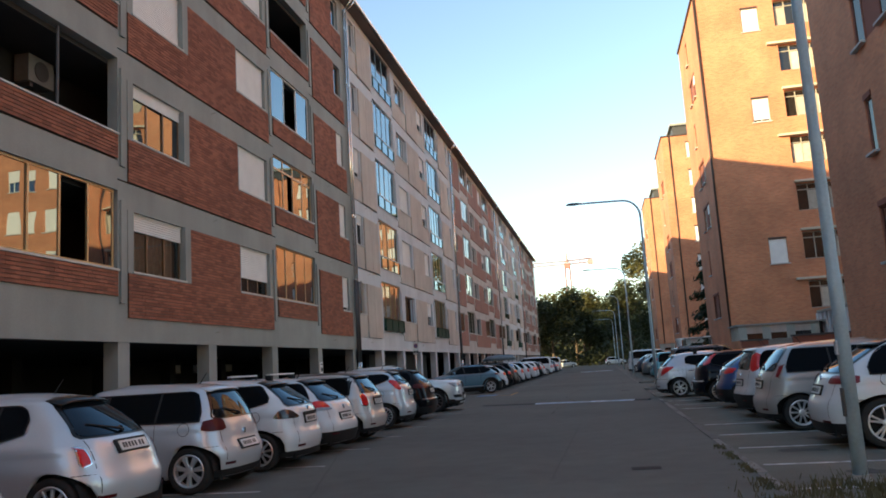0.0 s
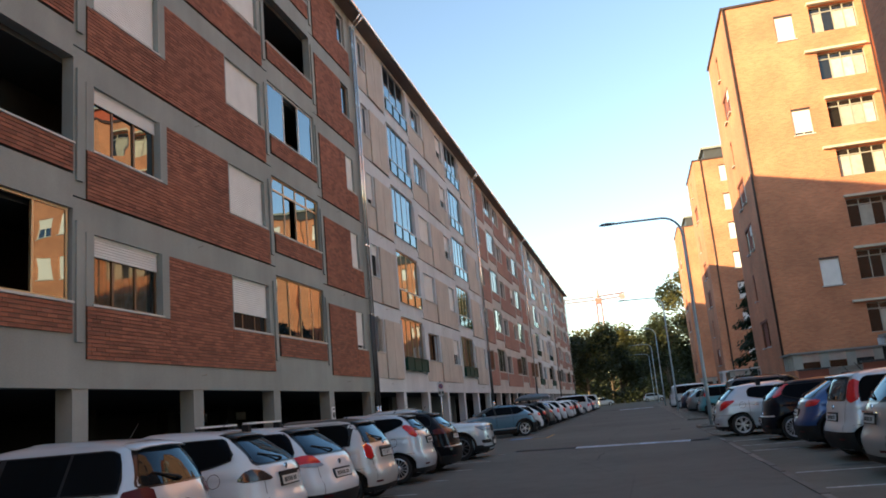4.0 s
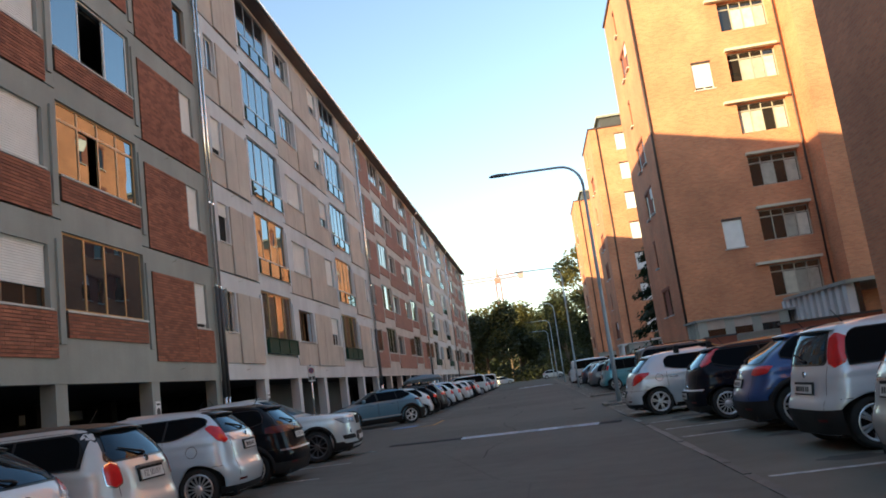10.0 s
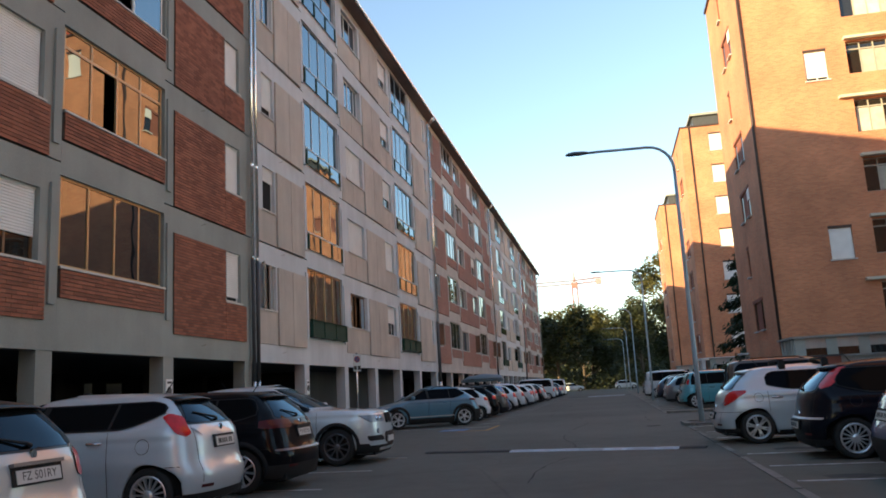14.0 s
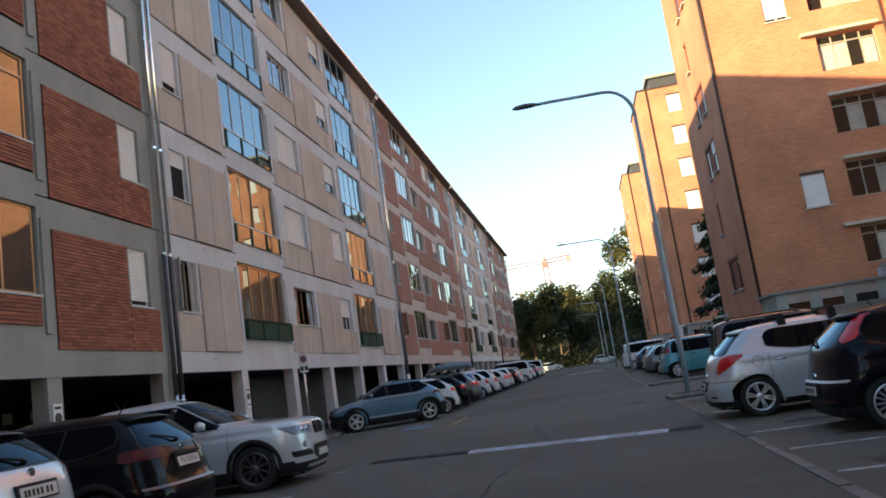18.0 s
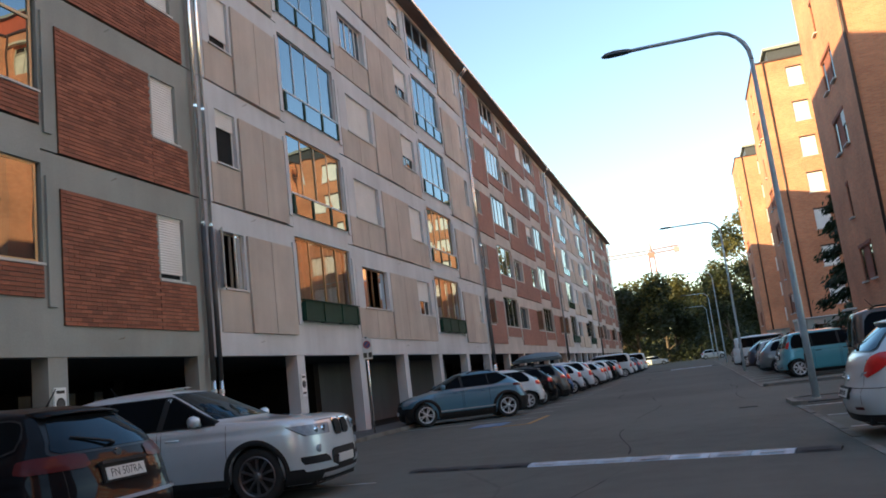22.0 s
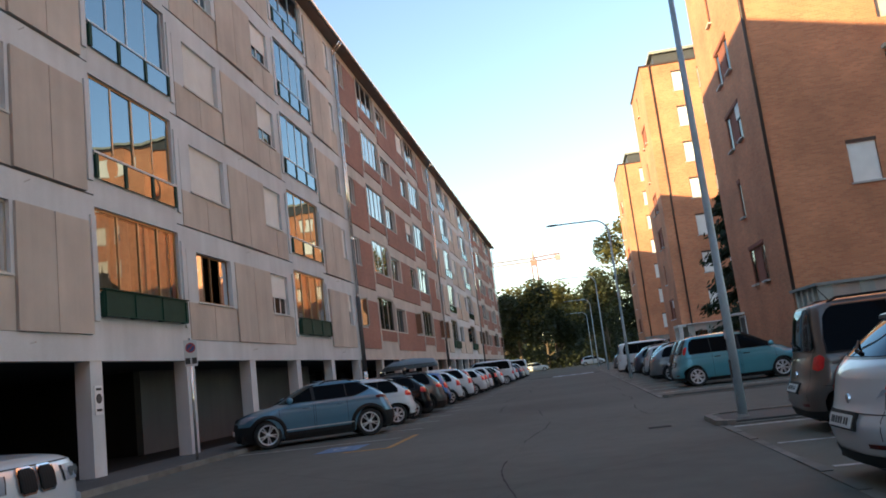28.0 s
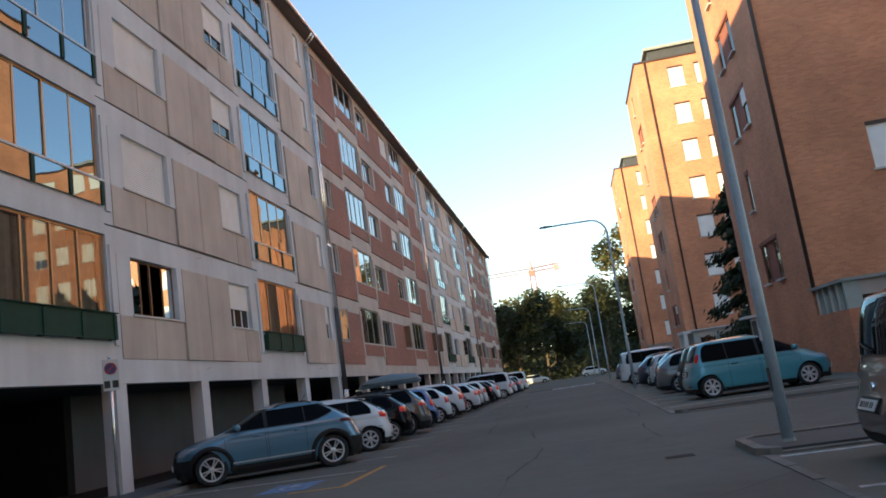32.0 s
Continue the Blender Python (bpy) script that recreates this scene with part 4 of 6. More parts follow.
def tower(y0, kind):
    x0, x1, x2, D, top = 8.46 if kind == "near" else 8.85, 16.35, 27.0, 10.0, 25.3
    lab = {"near": "tall orange brick tower with stacked loggia windows and brown pipe", "far": "distant orange brick tower with a column of white windows"}[kind]
    p = thing("apartment_tower", lab, "apartment building", "brick towers")
    street, front = [], []
    rows = [3.75 + 3.15 * i for i in range(7)]
    for i, z in enumerate(rows):
        if i in (1, 4, 6):
            street.append((y0 + 5.15, y0 + 5.75, z - .1, z + 1.5))
        else:
            street.append((y0 + 2.95, y0 + 5.8, z - .08, z + 1.5))
        if kind == "near":
            if i in (1, 4, 6):
                front.append((11.45, 12.55, z - .15, z + 1.43))
            front.append((13.55, 16.3, z, z + 1.77))
        else:
            front += [(11.35, 12.6, z + .15, z + 1.8), (13.5, 14.6, z + .15, z + 1.8)]
    w = Solid()
    holed(w, "y", x0, .3, y0, y0 + D, 0, top, street)
    part("street_wall", w, M["tower_brick"], p)
    w = Solid()
    holed(w, "x", y0, .3, x0 + .3, x1 + .6, 0, top, front)
    part("front_wall", w, M["tower_brick"], p)
    part("rear_wall", bx(x0 + .3, x2, y0 + D - .3, y0 + D, 0, top), M["tower_brick"], p)
    wing = [(a, a + 1.25, z + .3, z + 1.9) for z in rows for a in (18.6, 20.6, 23.4)] if y0 > 50 else []
    part("wing_wall", holed(Solid(), "x", y0 - 1.9, .3, x1 + .6, x2, 0, top, wing), M["tower_brick"], p)
    for a, b, za, zb in wing if y0 > 50 else ():
        tower_window(p, "x", a, b, za, zb, y0 - 1.9, blind=rnd.choice((.97, .97, .5)), panes=2)
    part("wing_side_wall", bx(x1 + .6, x1 + .9, y0 - 1.6, y0, 0, top), M["tower_brick"], p)
    part("far_side_wall", bx(x2 - .3, x2, y0 - 1.6, y0 + D - .3, 0, top), M["tower_brick"], p)
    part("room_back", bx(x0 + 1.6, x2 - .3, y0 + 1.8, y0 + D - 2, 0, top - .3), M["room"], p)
    for i in range(7):
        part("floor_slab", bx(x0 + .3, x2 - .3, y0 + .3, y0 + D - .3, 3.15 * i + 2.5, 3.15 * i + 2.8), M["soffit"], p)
    part("roof", bx(x0 - .12, x2 + .1, y0 - .12, y0 + D + .1, top, top + .14), M["brown_metal"], p, "thin brown roof edge")
    part("roof", bx(x1 + .5, x2 + .1, y0 - 2.0, y0 - .12, top, top + .14), M["brown_metal"], p)
    for (a, b, za, zb) in street:
        if b - a < 1:
            tower_window(p, "y", a, b, za, zb, x0 - .07, "pier_red", panes=1)
        else:
            tower_window(p, "y", a, a + .8, za, zb, x0 - .07, "pier_red", blind=rnd.choice((0, 0, .4)), panes=1)
            tower_window(p, "y", b - .8, b, za, zb, x0 - .07, "pier_red", panes=1)
            part("window_pier", bx(x0 + .06, x0 + .25, a + .8, b - .8, za, zb), M["pier_red"], p, "red-brown pier between two lights")
        part("window_head", bx(x0 - .03, x0, a - .02, b + .02, zb, zb + .16), M["pier_red"], p)
    for n, (a, b, za, zb) in enumerate(front):
        if kind == "near" and b - a > 2:
            lw = tower_window(p, "x", a, b, za, zb, y0 + .12, blind=0, panes=4, frame_key="beige_frame")
            part("transom", bx(a + .06, b - .06, y0 + .2, y0 + .28, zb - .42, zb - .36), M["beige_frame"], lw)
            for c in range(4):
                if rnd.random() < .7:
                    q = a + .08 + (b - a - .16) * c / 4
                    part("inner_blind", bx(q + .03, q + (b - a - .16) / 4 - .03, y0 + .235, y0 + .243, za + .08, zb - .45), M["net_curtain"], lw)
            long = (za - 3.75) / 3.15
            part("awning_box", bx(a - (.72 if round(long) in (0, 3, 5) else .1), b + .08, y0 - .32, y0, zb + .06, zb + .2), M["awning"], p, "cream awning box above a loggia")
        else:
            tower_window(p, "x", a, b, za, zb, y0, blind=rnd.choice((.98, .98, .9)) if kind == "near" else .97, panes=2)
            part("window_head", bx(a - .02, b + .02, y0 - .012, y0, zb, zb + .13), M["brown_metal"], p)
    px = x0 + .02 if kind == "near" else x0 + .75
    part("downpipe", Solid().tube([(px + .03, y0 - .07, top), (px + .03, y0 - .07, 2.9)], [.07, .07], 8), M["brown_metal"], p, "brown rainwater pipe", True)
    part("downpipe", Solid().tube([(x1 + .35, y0 - .08, top), (x1 + .35, y0 - .08, 0)], [.06, .06], 8), M["brown_metal"], p, "", True)
    pent = M["red_render"] if kind == "near" else M["dark_frame"]
    part("penthouse", bx(x0 + 5.9 if kind == "near" else x0 + 1.5, x2 - 2, y0 + 2.0, y0 + D - 2, top + .14, top + (2.6 if kind == "near" else 1.7)), pent, p, "low rooftop lift housing")
    part("penthouse_roof", bx(x0 + 5.7 if kind == "near" else x0 + 1.2, x2 - 1.8, y0 + 1.7, y0 + D - 1.7, top + (2.6 if kind == "near" else 1.7), top + (2.8 if kind == "near" else 1.95)), M["concrete"], p)
    # ground floor annex with pale piers, strip windows and side fins
    ya, xa = y0 - 3.3, x0 - .02
    part("annex_wall", bx(xa, 13.4, ya, y0 - .005, 0, 1.95), M["tower_brick"], p)
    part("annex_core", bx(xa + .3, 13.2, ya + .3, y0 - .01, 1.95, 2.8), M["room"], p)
    part("annex_roof", bx(xa - .1, 13.5, ya - .1, y0 - .005, 2.8, 2.9), M["concrete"], p)
    for i in range(4):
        a = xa + i * 1.37
        part("annex_pier", bx(a, min(a + .47, 13.4), ya, ya + .2, 1.95, 2.8), M["fin"], p, "pale pier of the ground floor annex")
        if i < 3:
            part("annex_window", bx(a + .47, a + 1.37, ya + .08, ya + .12, 1.95, 2.33), M["glass_dim"], p)
            part("annex_board", bx(a + .47, a + 1.37, ya + .05, ya + .14, 2.33, 2.8), M["panel"], p)
        b = ya + .62 + i * .68
        part("annex_fin", bx(xa, xa + .22, b, b + .26, 1.95, 2.8), M["fin"], p)
        part("annex_window", bx(xa + .12, xa + .16, b - .42, b, 1.95, 2.8), M["glass_dim"], p)
    for i in range(11):
        q = y0 - 10.3 + i * .86
        part("annex_slab", bx(13.4, 13.75, q, q + .42, 2.05, 3.35), M["pale_concrete"], p)
    part("annex_roof", bx(13.3, 19, y0 - 10.6, y0 - 1.95, 3.35, 3.5), M["concrete"], p)
    part("annex_wall", bx(13.6, 19, y0 - 10.4, y0 - 1.95, 0, 2.05), M["tower_brick"], p)
    part("annex_window", bx(13.8, 14.0, y0 - 10.3, y0 - 2.0, 2.05, 3.35), M["glass_dim"], p)
    return p


for y, kind in ((-16.0, "near"), (19.75, "near"), (55.0, "near"), (90.3, "far"), (125.6, "far")):
    tower(y, kind)
gw = thing("garden_wall", "low brown rendered garden walls with a dark coping", "wall")
for x0, x1, y0, y1, h, key in ((8.35, 13.2, 37.5, 37.7, 1.86, "pier_red"), (7.9, 9.3, 47.7, 47.9, 1.86, "pier_red"), (9.32, 13.3, 48.3, 48.5, 1.84, "concrete")):
    part("wall_length", bx(x0, x1, y0, y1, 0, h), M[key], gw)
    part("coping", bx(x0 - .05, x1 + .05, y0 - .06, y1 + .06, h, h + .08), M["iron" if key != "concrete" else "concrete"], gw)
dd = thing("side_door", "dark side door in a white frame beside the cedar", "door", at=(8.45, 64.6, 0))
part("frame", holed(Solid(), "y", -.06, .05, -.65, .65, 0, 2.45, [(-.55, .55, 0.02, 2.35)]), M["white"], dd)
part("leaf", bx(-.04, -.005, -.55, .55, .02, 2.35), M["dark_frame"], dd)
part("canopy", bx(-.5, -.06, -.8, .8, 2.5, 2.6), M["white"], dd)
porch = thing("porch", "small white entrance porch with a flat roof beside the tower", "porch", at=(10.3, 88.6, 0))
part("roof", bx(-2.2, 1.6, -1.4, 1.5, 2.75, 2.95), M["white"], porch)
for x, y in ((-2, -1.2), (-.1, -1.2), (1.4, -1.2), (1.4, 1.3), (-2, 1.3)):
    part("post", bx(x - .15, x + .15, y - .15, y + .15, 0, 2.75), M["white"], porch)
part("rear_wall", bx(-.1, 1.4, 1.0, 1.2, 0, 2.75), M["plaster"], porch)


# ---- street lamps ----
def street_lamp(x, y, lab):
    p = thing("street_lamp", lab, "street lamp", "street lamps along the parking row", (x, y, 0))
    pole = Solid().tube([(0, 0, .02), (0, 0, 2.2), (0, 0, 2.25), (0, 0, 5.2), (0, 0, 7.55)], [.074, .071, .065, .057, .046], 14)
    part("pole", pole, M["steel"], p, "tapered grey steel pole", True)
    pts = [(-.02 * 0, 0, 7.5)] + [(-(1 - math.cos(a)) * .75, 0, 7.55 + math.sin(a) * .75) for a in [radians(15 * i) for i in range(7)]]
    pts += [(-1.3, 0, 8.31), (-2.1, 0, 8.33), (-2.55, 0, 8.33)]
    part("arm", Solid().tube(pts, [.05] * 4 + [.042] * (len(pts) - 4), 10), M["steel"], p, "", True)
    h = Solid()
    for i, (xx, w, t) in enumerate(((-2.5, .05, .05), (-2.62, .1, .07), (-2.9, .13, .085), (-3.1, .1, .07), (-3.2, .03, .03))):
        h.v += [(xx, -w, 8.31), (xx, w, 8.31), (xx, w * .7, 8.31 + t), (xx, -w * .7, 8.31 + t)]
    h.f = [(0, 1, 2, 3), (19, 18, 17, 16)] + [(4 * i + j, 4 * i + 4 + j, 4 * i + 4 + (j + 1) % 4, 4 * i + (j + 1) % 4) for i in range(4) for j in range(4)]
    head = part("lamp_head", h, M["lamp_head"], p, "dark flat lamp head")
    part("lens", bx(-3.05, -2.68, -.08, .08, 8.295, 8.309), M["glass_dim"], head)
    part("base_collar", Solid().tube([(0, 0, -.01), (0, 0, .03), (0, 0, .1)], [.11, .105, .085], 14), M["concrete"], p)
    part("hatch", bx(-.086, -.06, -.035, .035, .7, 1.0), M["iron"], p)
    part("sticker", bx(-.083, -.06, -.035, .035, 1.35, 1.5), M["worn_white"], p)
    return p


street_lamp(2.86, 10.4, "tall grey steel street lamp among dry weeds")
street_lamp(2.48, 36.6, "tall grey steel street lamp on a kerbed island")
for y in (64.3, 92.9, 121.0, 149.0):
    street_lamp(2.52, y, "tall grey steel street lamp beside parked cars")


def disc(sol, x, y, z, r, n=24, t=.004):
    return sol.tube([(x, y, z), (x + t, y, z)], [r, r], n)


# no-parking signs
def sign_post(x, y):
    p = thing("sign_post", "no-parking sign plate on a thin grey pole by the kerb", "traffic sign", "no parking signs", (x, y, .1), 42)
    part("pole", Solid().tube([(0, 0, -.02), (0, 0, 2.75)], [.03, .03], 8), M["zinc"], p, "", True)
    pl = part("plate", bx(-.145, .145, -.045, -.03, 2.1, 2.7), M["plate_grey"], p, "white plate")
    part("ring", Solid().tube([(0, -.046, 2.52), (0, -.051, 2.52)], [.115, .115], 24), M["sign_red"], pl)
    part("blue_disc", Solid().tube([(0, -.051, 2.52), (0, -.056, 2.52)], [.088, .088], 24), M["sign_blue"], pl)
    b = Solid()
    b.quad((-.075, -.059, 2.46), (-.055, -.059, 2.44), (.075, -.059, 2.58), (.055, -.059, 2.6))
    part("slash", b, M["sign_red"], pl)
    part("text_block", bx(-.13, -.02, -.05, -.046, 2.15, 2.29), M["ink"], pl)
    part("text_block", bx(.02, .13, -.05, -.046, 2.15, 2.29), M["ink"], pl)
    return p


sign_post(-8.8, 39.9)


def gate_plate(y, col_x):
    p = thing("driveway_sign", "small white no-stopping plate fixed to a column", "sign", "driveway signs", (col_x, y, 0))
    pl = part("plate", bx(-.02, .012, -.13, .13, 1.35, 1.95), M["sign_white"], p)
    part("ring", disc(Solid(), .012, 0, 1.68, .1), M["ink"], pl)
    part("disc", disc(Solid(), .016, 0, 1.68, .07), M["dark_frame"], pl)
    part("text_bar", bx(.012, .016, -.09, .09, 1.85, 1.9), M["ink"], pl)
    part("text_bar", bx(.012, .016, -.09, .09, 1.42, 1.47), M["ink"], pl)
    m = p.matrix_world
    return p


for u in (8.6 + 20.7, 33.8 + 4.15):
    gp = gate_plate(0, 0)
    gp.matrix_world = pose(XF, u, 0)


# ---- trees ----
def leaves(rng, blobs, n, size, flat=0.5):
    """Single leaf sprays scattered in uneven clumps."""
    s = Solid()
    tot = sum(b[3] ** 2 for b in blobs)
    for bxx, by, bz, br in blobs:
        for _ in range(int(n * br * br / tot)):
            d = Vector((rng.gauss(0, 1), rng.gauss(0, 1), rng.gauss(0, 1))).normalized() * br * rng.uniform(.45, 1.08)
            c = Vector((bxx, by, bz)) + d * Vector((1, 1, .85)).length / 1.65
            a = Vector((rng.uniform(-1, 1), rng.uniform(-1, 1), rng.uniform(-flat, flat))).normalized()
            b = a.cross(Vector((rng.uniform(-1, 1), rng.uniform(-1, 1), rng.uniform(-1, 1)))).normalized()
            q = size * rng.uniform(.6, 1.3)
            s.quad(c - a * q, c - b * q * .55, c + a * q, c + b * q * .55)
    return s


def tree(x, y, h, r, seed, lab, leaf="leaf", n=4200, gold=0.0, size=.3):
    rng = random.Random(seed)
    p = thing("tree", lab, "tree", "street trees", (x, y, 0))
    lean = rng.uniform(-.4, .4)
    tr = [(0, 0, -.05), (lean * .2, 0, h * .2), (lean * .6, .1, h * .45), (lean, .1, h * .8)]
    part("trunk", Solid().tube(tr, [.28 * h / 12, .22 * h / 12, .16 * h / 12, .04], 10), M["bark"], p, "", True)
    blobs = []
    for i in range(rng.randint(9, 12)):
        a, z0 = rng.uniform(0, 6.28), h * rng.uniform(.14, .6)
        reach, z1 = r * rng.uniform(.35, .85), z0 + h * rng.uniform(.12, .32)
        ex, ey = reach * math.cos(a), reach * math.sin(a)
        part("limb", Solid().tube([(lean * z0 / h, 0, z0), (ex * .5, ey * .5, (z0 + z1) / 2 + .2), (ex, ey, z1)], [.1 * h / 12, .07 * h / 12, .02], 6), M["bark"], p, "", True)
        blobs.append((ex, ey, z1, r * rng.uniform(.28, .5)))
    for i in range(9):
        a = rng.uniform(0, 6.28)
        q = r * rng.uniform(.1, .6)
        blobs.append((q * math.cos(a), q * math.sin(a), h * rng.uniform(.55, .92), r * rng.uniform(.25, .45)))
    cut = int(len(blobs) * (1 - gold))
    cr = part("crown", leaves(rng, blobs[:cut], n, size), M[leaf], p, "dense uneven crown")
    if gold:
        part("crown", leaves(rng, blobs[cut:], int(n * gold), size), M["leaf_sunlit"], p, "crown part coloured gold for sunlight")
    return p


tree(11.4, 152, 25, 5.0, 3, "tall plane tree with a thin yellow-green crown", n=4200, gold=.65)
tree(6.0, 166, 17, 5.5, 4, "green plane tree beside the street", n=5000, gold=.1)
for i, (x, y, h, r) in enumerate(((-15, 146, 17, 6.5), (-9, 158, 15, 6), (-22, 152, 18, 7), (-3.5, 176, 15, 6.5), (4, 190, 16, 7), (-14, 186, 15, 7), (14, 176, 15, 6), (-6, 205, 17, 8), (8, 215, 17, 8), (-24, 205, 18, 8), (22, 200, 18, 8), (1.5, 230, 17, 8), (-40, 180, 18, 8), (34, 190, 18, 8))):
    tree(x, y, h, r, 20 + i, "dark green broadleaf tree at the end of the street", n=5600, gold=(.38 if i in (0, 1, 3, 5, 7) else .08), size=.36)


# unseen trees behind the camera, added to cut skylight on near-facing sides
for i, (x, y, h, r) in enumerate(((-3, -44, 15, 6), (6, -48, 16, 7), (-9, -52, 16, 7), (14, -42, 15, 6))):
    tree(x, y, h, r, 60 + i, "dark green broadleaf tree added out of view to block skylight", n=3000, size=.5)
wood = Solid()
rq = random.Random(31)
for _ in range(17000):
    x, y = rq.uniform(-120, 120), rq.uniform(238, 262)
    top = 10.5 + 2.2 * math.sin(x * .21) + 1.6 * math.sin(x * .53 + 1)
    c = Vector((x, y, top * rq.random() ** .8))
    a = Vector((rq.uniform(-1, 1), rq.uniform(-1, 1), rq.uniform(-.6, .6))).normalized()
    b = a.cross(Vector((rq.uniform(-1, 1), rq.uniform(-1, 1), rq.uniform(-1, 1)))).normalized()
    q = rq.uniform(.5, 1.1)
    wood.quad(c - a * q, c - b * q * .6, c + a * q, c + b * q * .6)
tagged(part("far_woods", wood, M["leaf"], None), "dark green belt of woodland closing the street", "woods", kind="stuff")
shr = Solid()
for _ in range(9000):
    x, y = rq.uniform(-30, 22), rq.uniform(158, 172)
    if -7 < x < 1.5 and y < 163:
        continue
    top = 3.4 + 1.2 * math.sin(x * .6) + .7 * math.sin(x * 1.7)
    c = Vector((x, y, max(.15, top * rq.random() ** .8)))
    a = Vector((rq.uniform(-1, 1), rq.uniform(-1, 1), rq.uniform(-.6, .6))).normalized()
    b = a.cross(Vector((rq.uniform(-1, 1), rq.uniform(-1, 1), rq.uniform(-1, 1)))).normalized()
    q = rq.uniform(.2, .45)
    shr.quad(c - a * q, c - b * q * .6, c + a * q, c + b * q * .6)
tagged(part("shrubs", shr, M["leaf"], None), "dense dark shrubs under the trees at the street's end", "shrubs", kind="stuff")
structure("backdrop", bx(-160, 160, 264, 264.5, 0, 9.0), M["needle"], "dark distant belt of trees")


def cedar(x, y, h):
    rng = random.Random(5)
    p = thing("cedar_tree", "dark drooping cedar tree against the brick tower", "tree", at=(x, y, 0))
    part("trunk", Solid().tube([(0, 0, -.05), (.1, 0, h * .5), (0, 0, h)], [.3, .18, .03], 10), M["bark"], p, "", True)
    s = Solid()
    for i in range(30):
        z = h * (.12 + .86 * i / 30)
        a = i * 2.4
        reach = (h - z) * .26 + .5
        e = Vector((reach * math.cos(a), reach * math.sin(a), -.35 * reach))
        part("bough", Solid().tube([(0, 0, z), tuple(Vector((0, 0, z)) + e * .5 + Vector((0, 0, .12))), tuple(Vector((0, 0, z)) + e)], [.06, .04, .01], 5), M["bark"], p)
        for _ in range(300):
            t = rng.uniform(.1, 1.05)
            c = Vector((0, 0, z)) + e * t + Vector((rng.gauss(0, .16), rng.gauss(0, .16), rng.gauss(-.1, .12))) * (1 + .6 * reach * .4)
            d = (e.normalized() + Vector((rng.uniform(-.7, .7), rng.uniform(-.7, .7), rng.uniform(-1.0, .1)))).normalized()
            w = d.cross(Vector((rng.uniform(-1, 1), rng.uniform(-1, 1), 1))).normalized()
            s.quad(c - d * .2, c + w * .07, c + d * .22, c - w * .07)
    part("foliage", s, M["needle"], p, "dark needle sprays")


cedar(10.0, 70.5, 11.0)

# weeds at the foot of the first lamp
wd = Solid()
rw = random.Random(9)
for i in range(3000):
    if i % 2:
        x, y = rw.gauss(2.9, .5), rw.gauss(9.85, .38)
        hh = rw.uniform(.02, .1) * (1.6 if i % 14 == 1 else 1)
    else:
        y = 9.3 + 5.2 * rw.random() ** 1.8
        x, hh = 1.95 + rw.gauss(0, .04 + .06 * max(0, 11.5 - y) / 2), rw.uniform(.008, .04)
    if not 1.5 < x < 4.2 or math.sin(x * 9) * math.sin(y * 5 + x) < -.45:
        continue
    a = rw.uniform(0, 6.28)
    dx, dy = .1 * hh * math.cos(a) * 4, .1 * hh * math.sin(a) * 4
    wd.quad((x - .006, y, -.005), (x + .006, y, -.005), (x + dx + .003, y + dy, hh), (x + dx - .003, y + dy, hh))
tagged(part("weeds", wd, M["grass"], None), "dry yellow-green weeds round the lamp's foot", "weeds", kind="stuff")

# ---- tower crane far behind the trees ----
cr = thing("tower_crane", "distant red tower crane with a pale counterweight", "crane", at=(-10.8, 330, 0))


def lattice(p, name, o, d, side, n, w, mat, r=.15):
    o, d, side = Vector(o), Vector(d), Vector(side)
    up = d.cross(side).normalized()
    L = d.length
    u = d.normalized()
    s = Solid()
    cs = [side * w / 2 + up * w / 2, -side * w / 2 + up * w / 2, -side * w / 2 - up * w / 2, side * w / 2 - up * w / 2]
    for c in cs:
        s.tube([o + c, o + d + c], [r, r], 4)
    for i in range(n):
        a, b = o + u * L * i / n, o + u * L * (i + 1) / n
        for j in range(4):
            s.tube([a + cs[j], b + cs[(j + 1) % 4]], [.08, .08], 4, False)
    return part(name, s, mat, p)


lattice(cr, "mast", (0, 0, 0), (0, 0, 41), (1, 0, 0), 18, 2.0, M["crane"], .24)
lattice(cr, "jib", (0, 0, 41), (-45, 0, 0), (0, 1, 0), 24, 1.4, M["crane_white"])
lattice(cr, "counter_jib", (0, 0, 41), (10.5, 0, 0.4), (0, 1, 0), 7, 1.5, M["crane"])
part("counterweight", bx(8.4, 10.6, -.9, .9, 39.6, 41.6), M["crane_white"], cr)
part("cab", bx(-1.2, 1.2, -1.8, -.2, 38.6, 40.6), M["crane"], cr)
part("mast_cap", Solid().tube([(0, 0, 41), (0, 0, 46)], [.7, .15], 6), M["crane_white"], cr)
part("tie", Solid().tube([(0, 0, 46), (9, 0, 42)], [.12, .12], 5), M["crane_white"], cr)
part("tie", Solid().tube([(0, 0, 46), (-26, 0, 42)], [.12, .12], 5), M["crane_white"], cr)


# ---- parked cars ----
M["tyre"] = surface("tyre rubber", (0.018, 0.018, 0.018), 0.8, 0.25, 8, 60, 0.15)
M["alloy"] = surface("wheel alloy", (0.68, 0.7, 0.72), 0.35, 0.15, 6, 50, 0.03, metal=0.7)
M["alloy_dark"] = surface("dark wheel alloy", (0.16, 0.16, 0.17), 0.35, 0.15, 6, 50, 0.03, metal=0.7)
M["well"] = surface("underbody black", (0.01, 0.01, 0.01), 0.9, 0.2)
M["trim"] = surface("black plastic trim", (0.02, 0.02, 0.021), 0.65, 0.2, 5, 80, 0.1, spec=0.25)
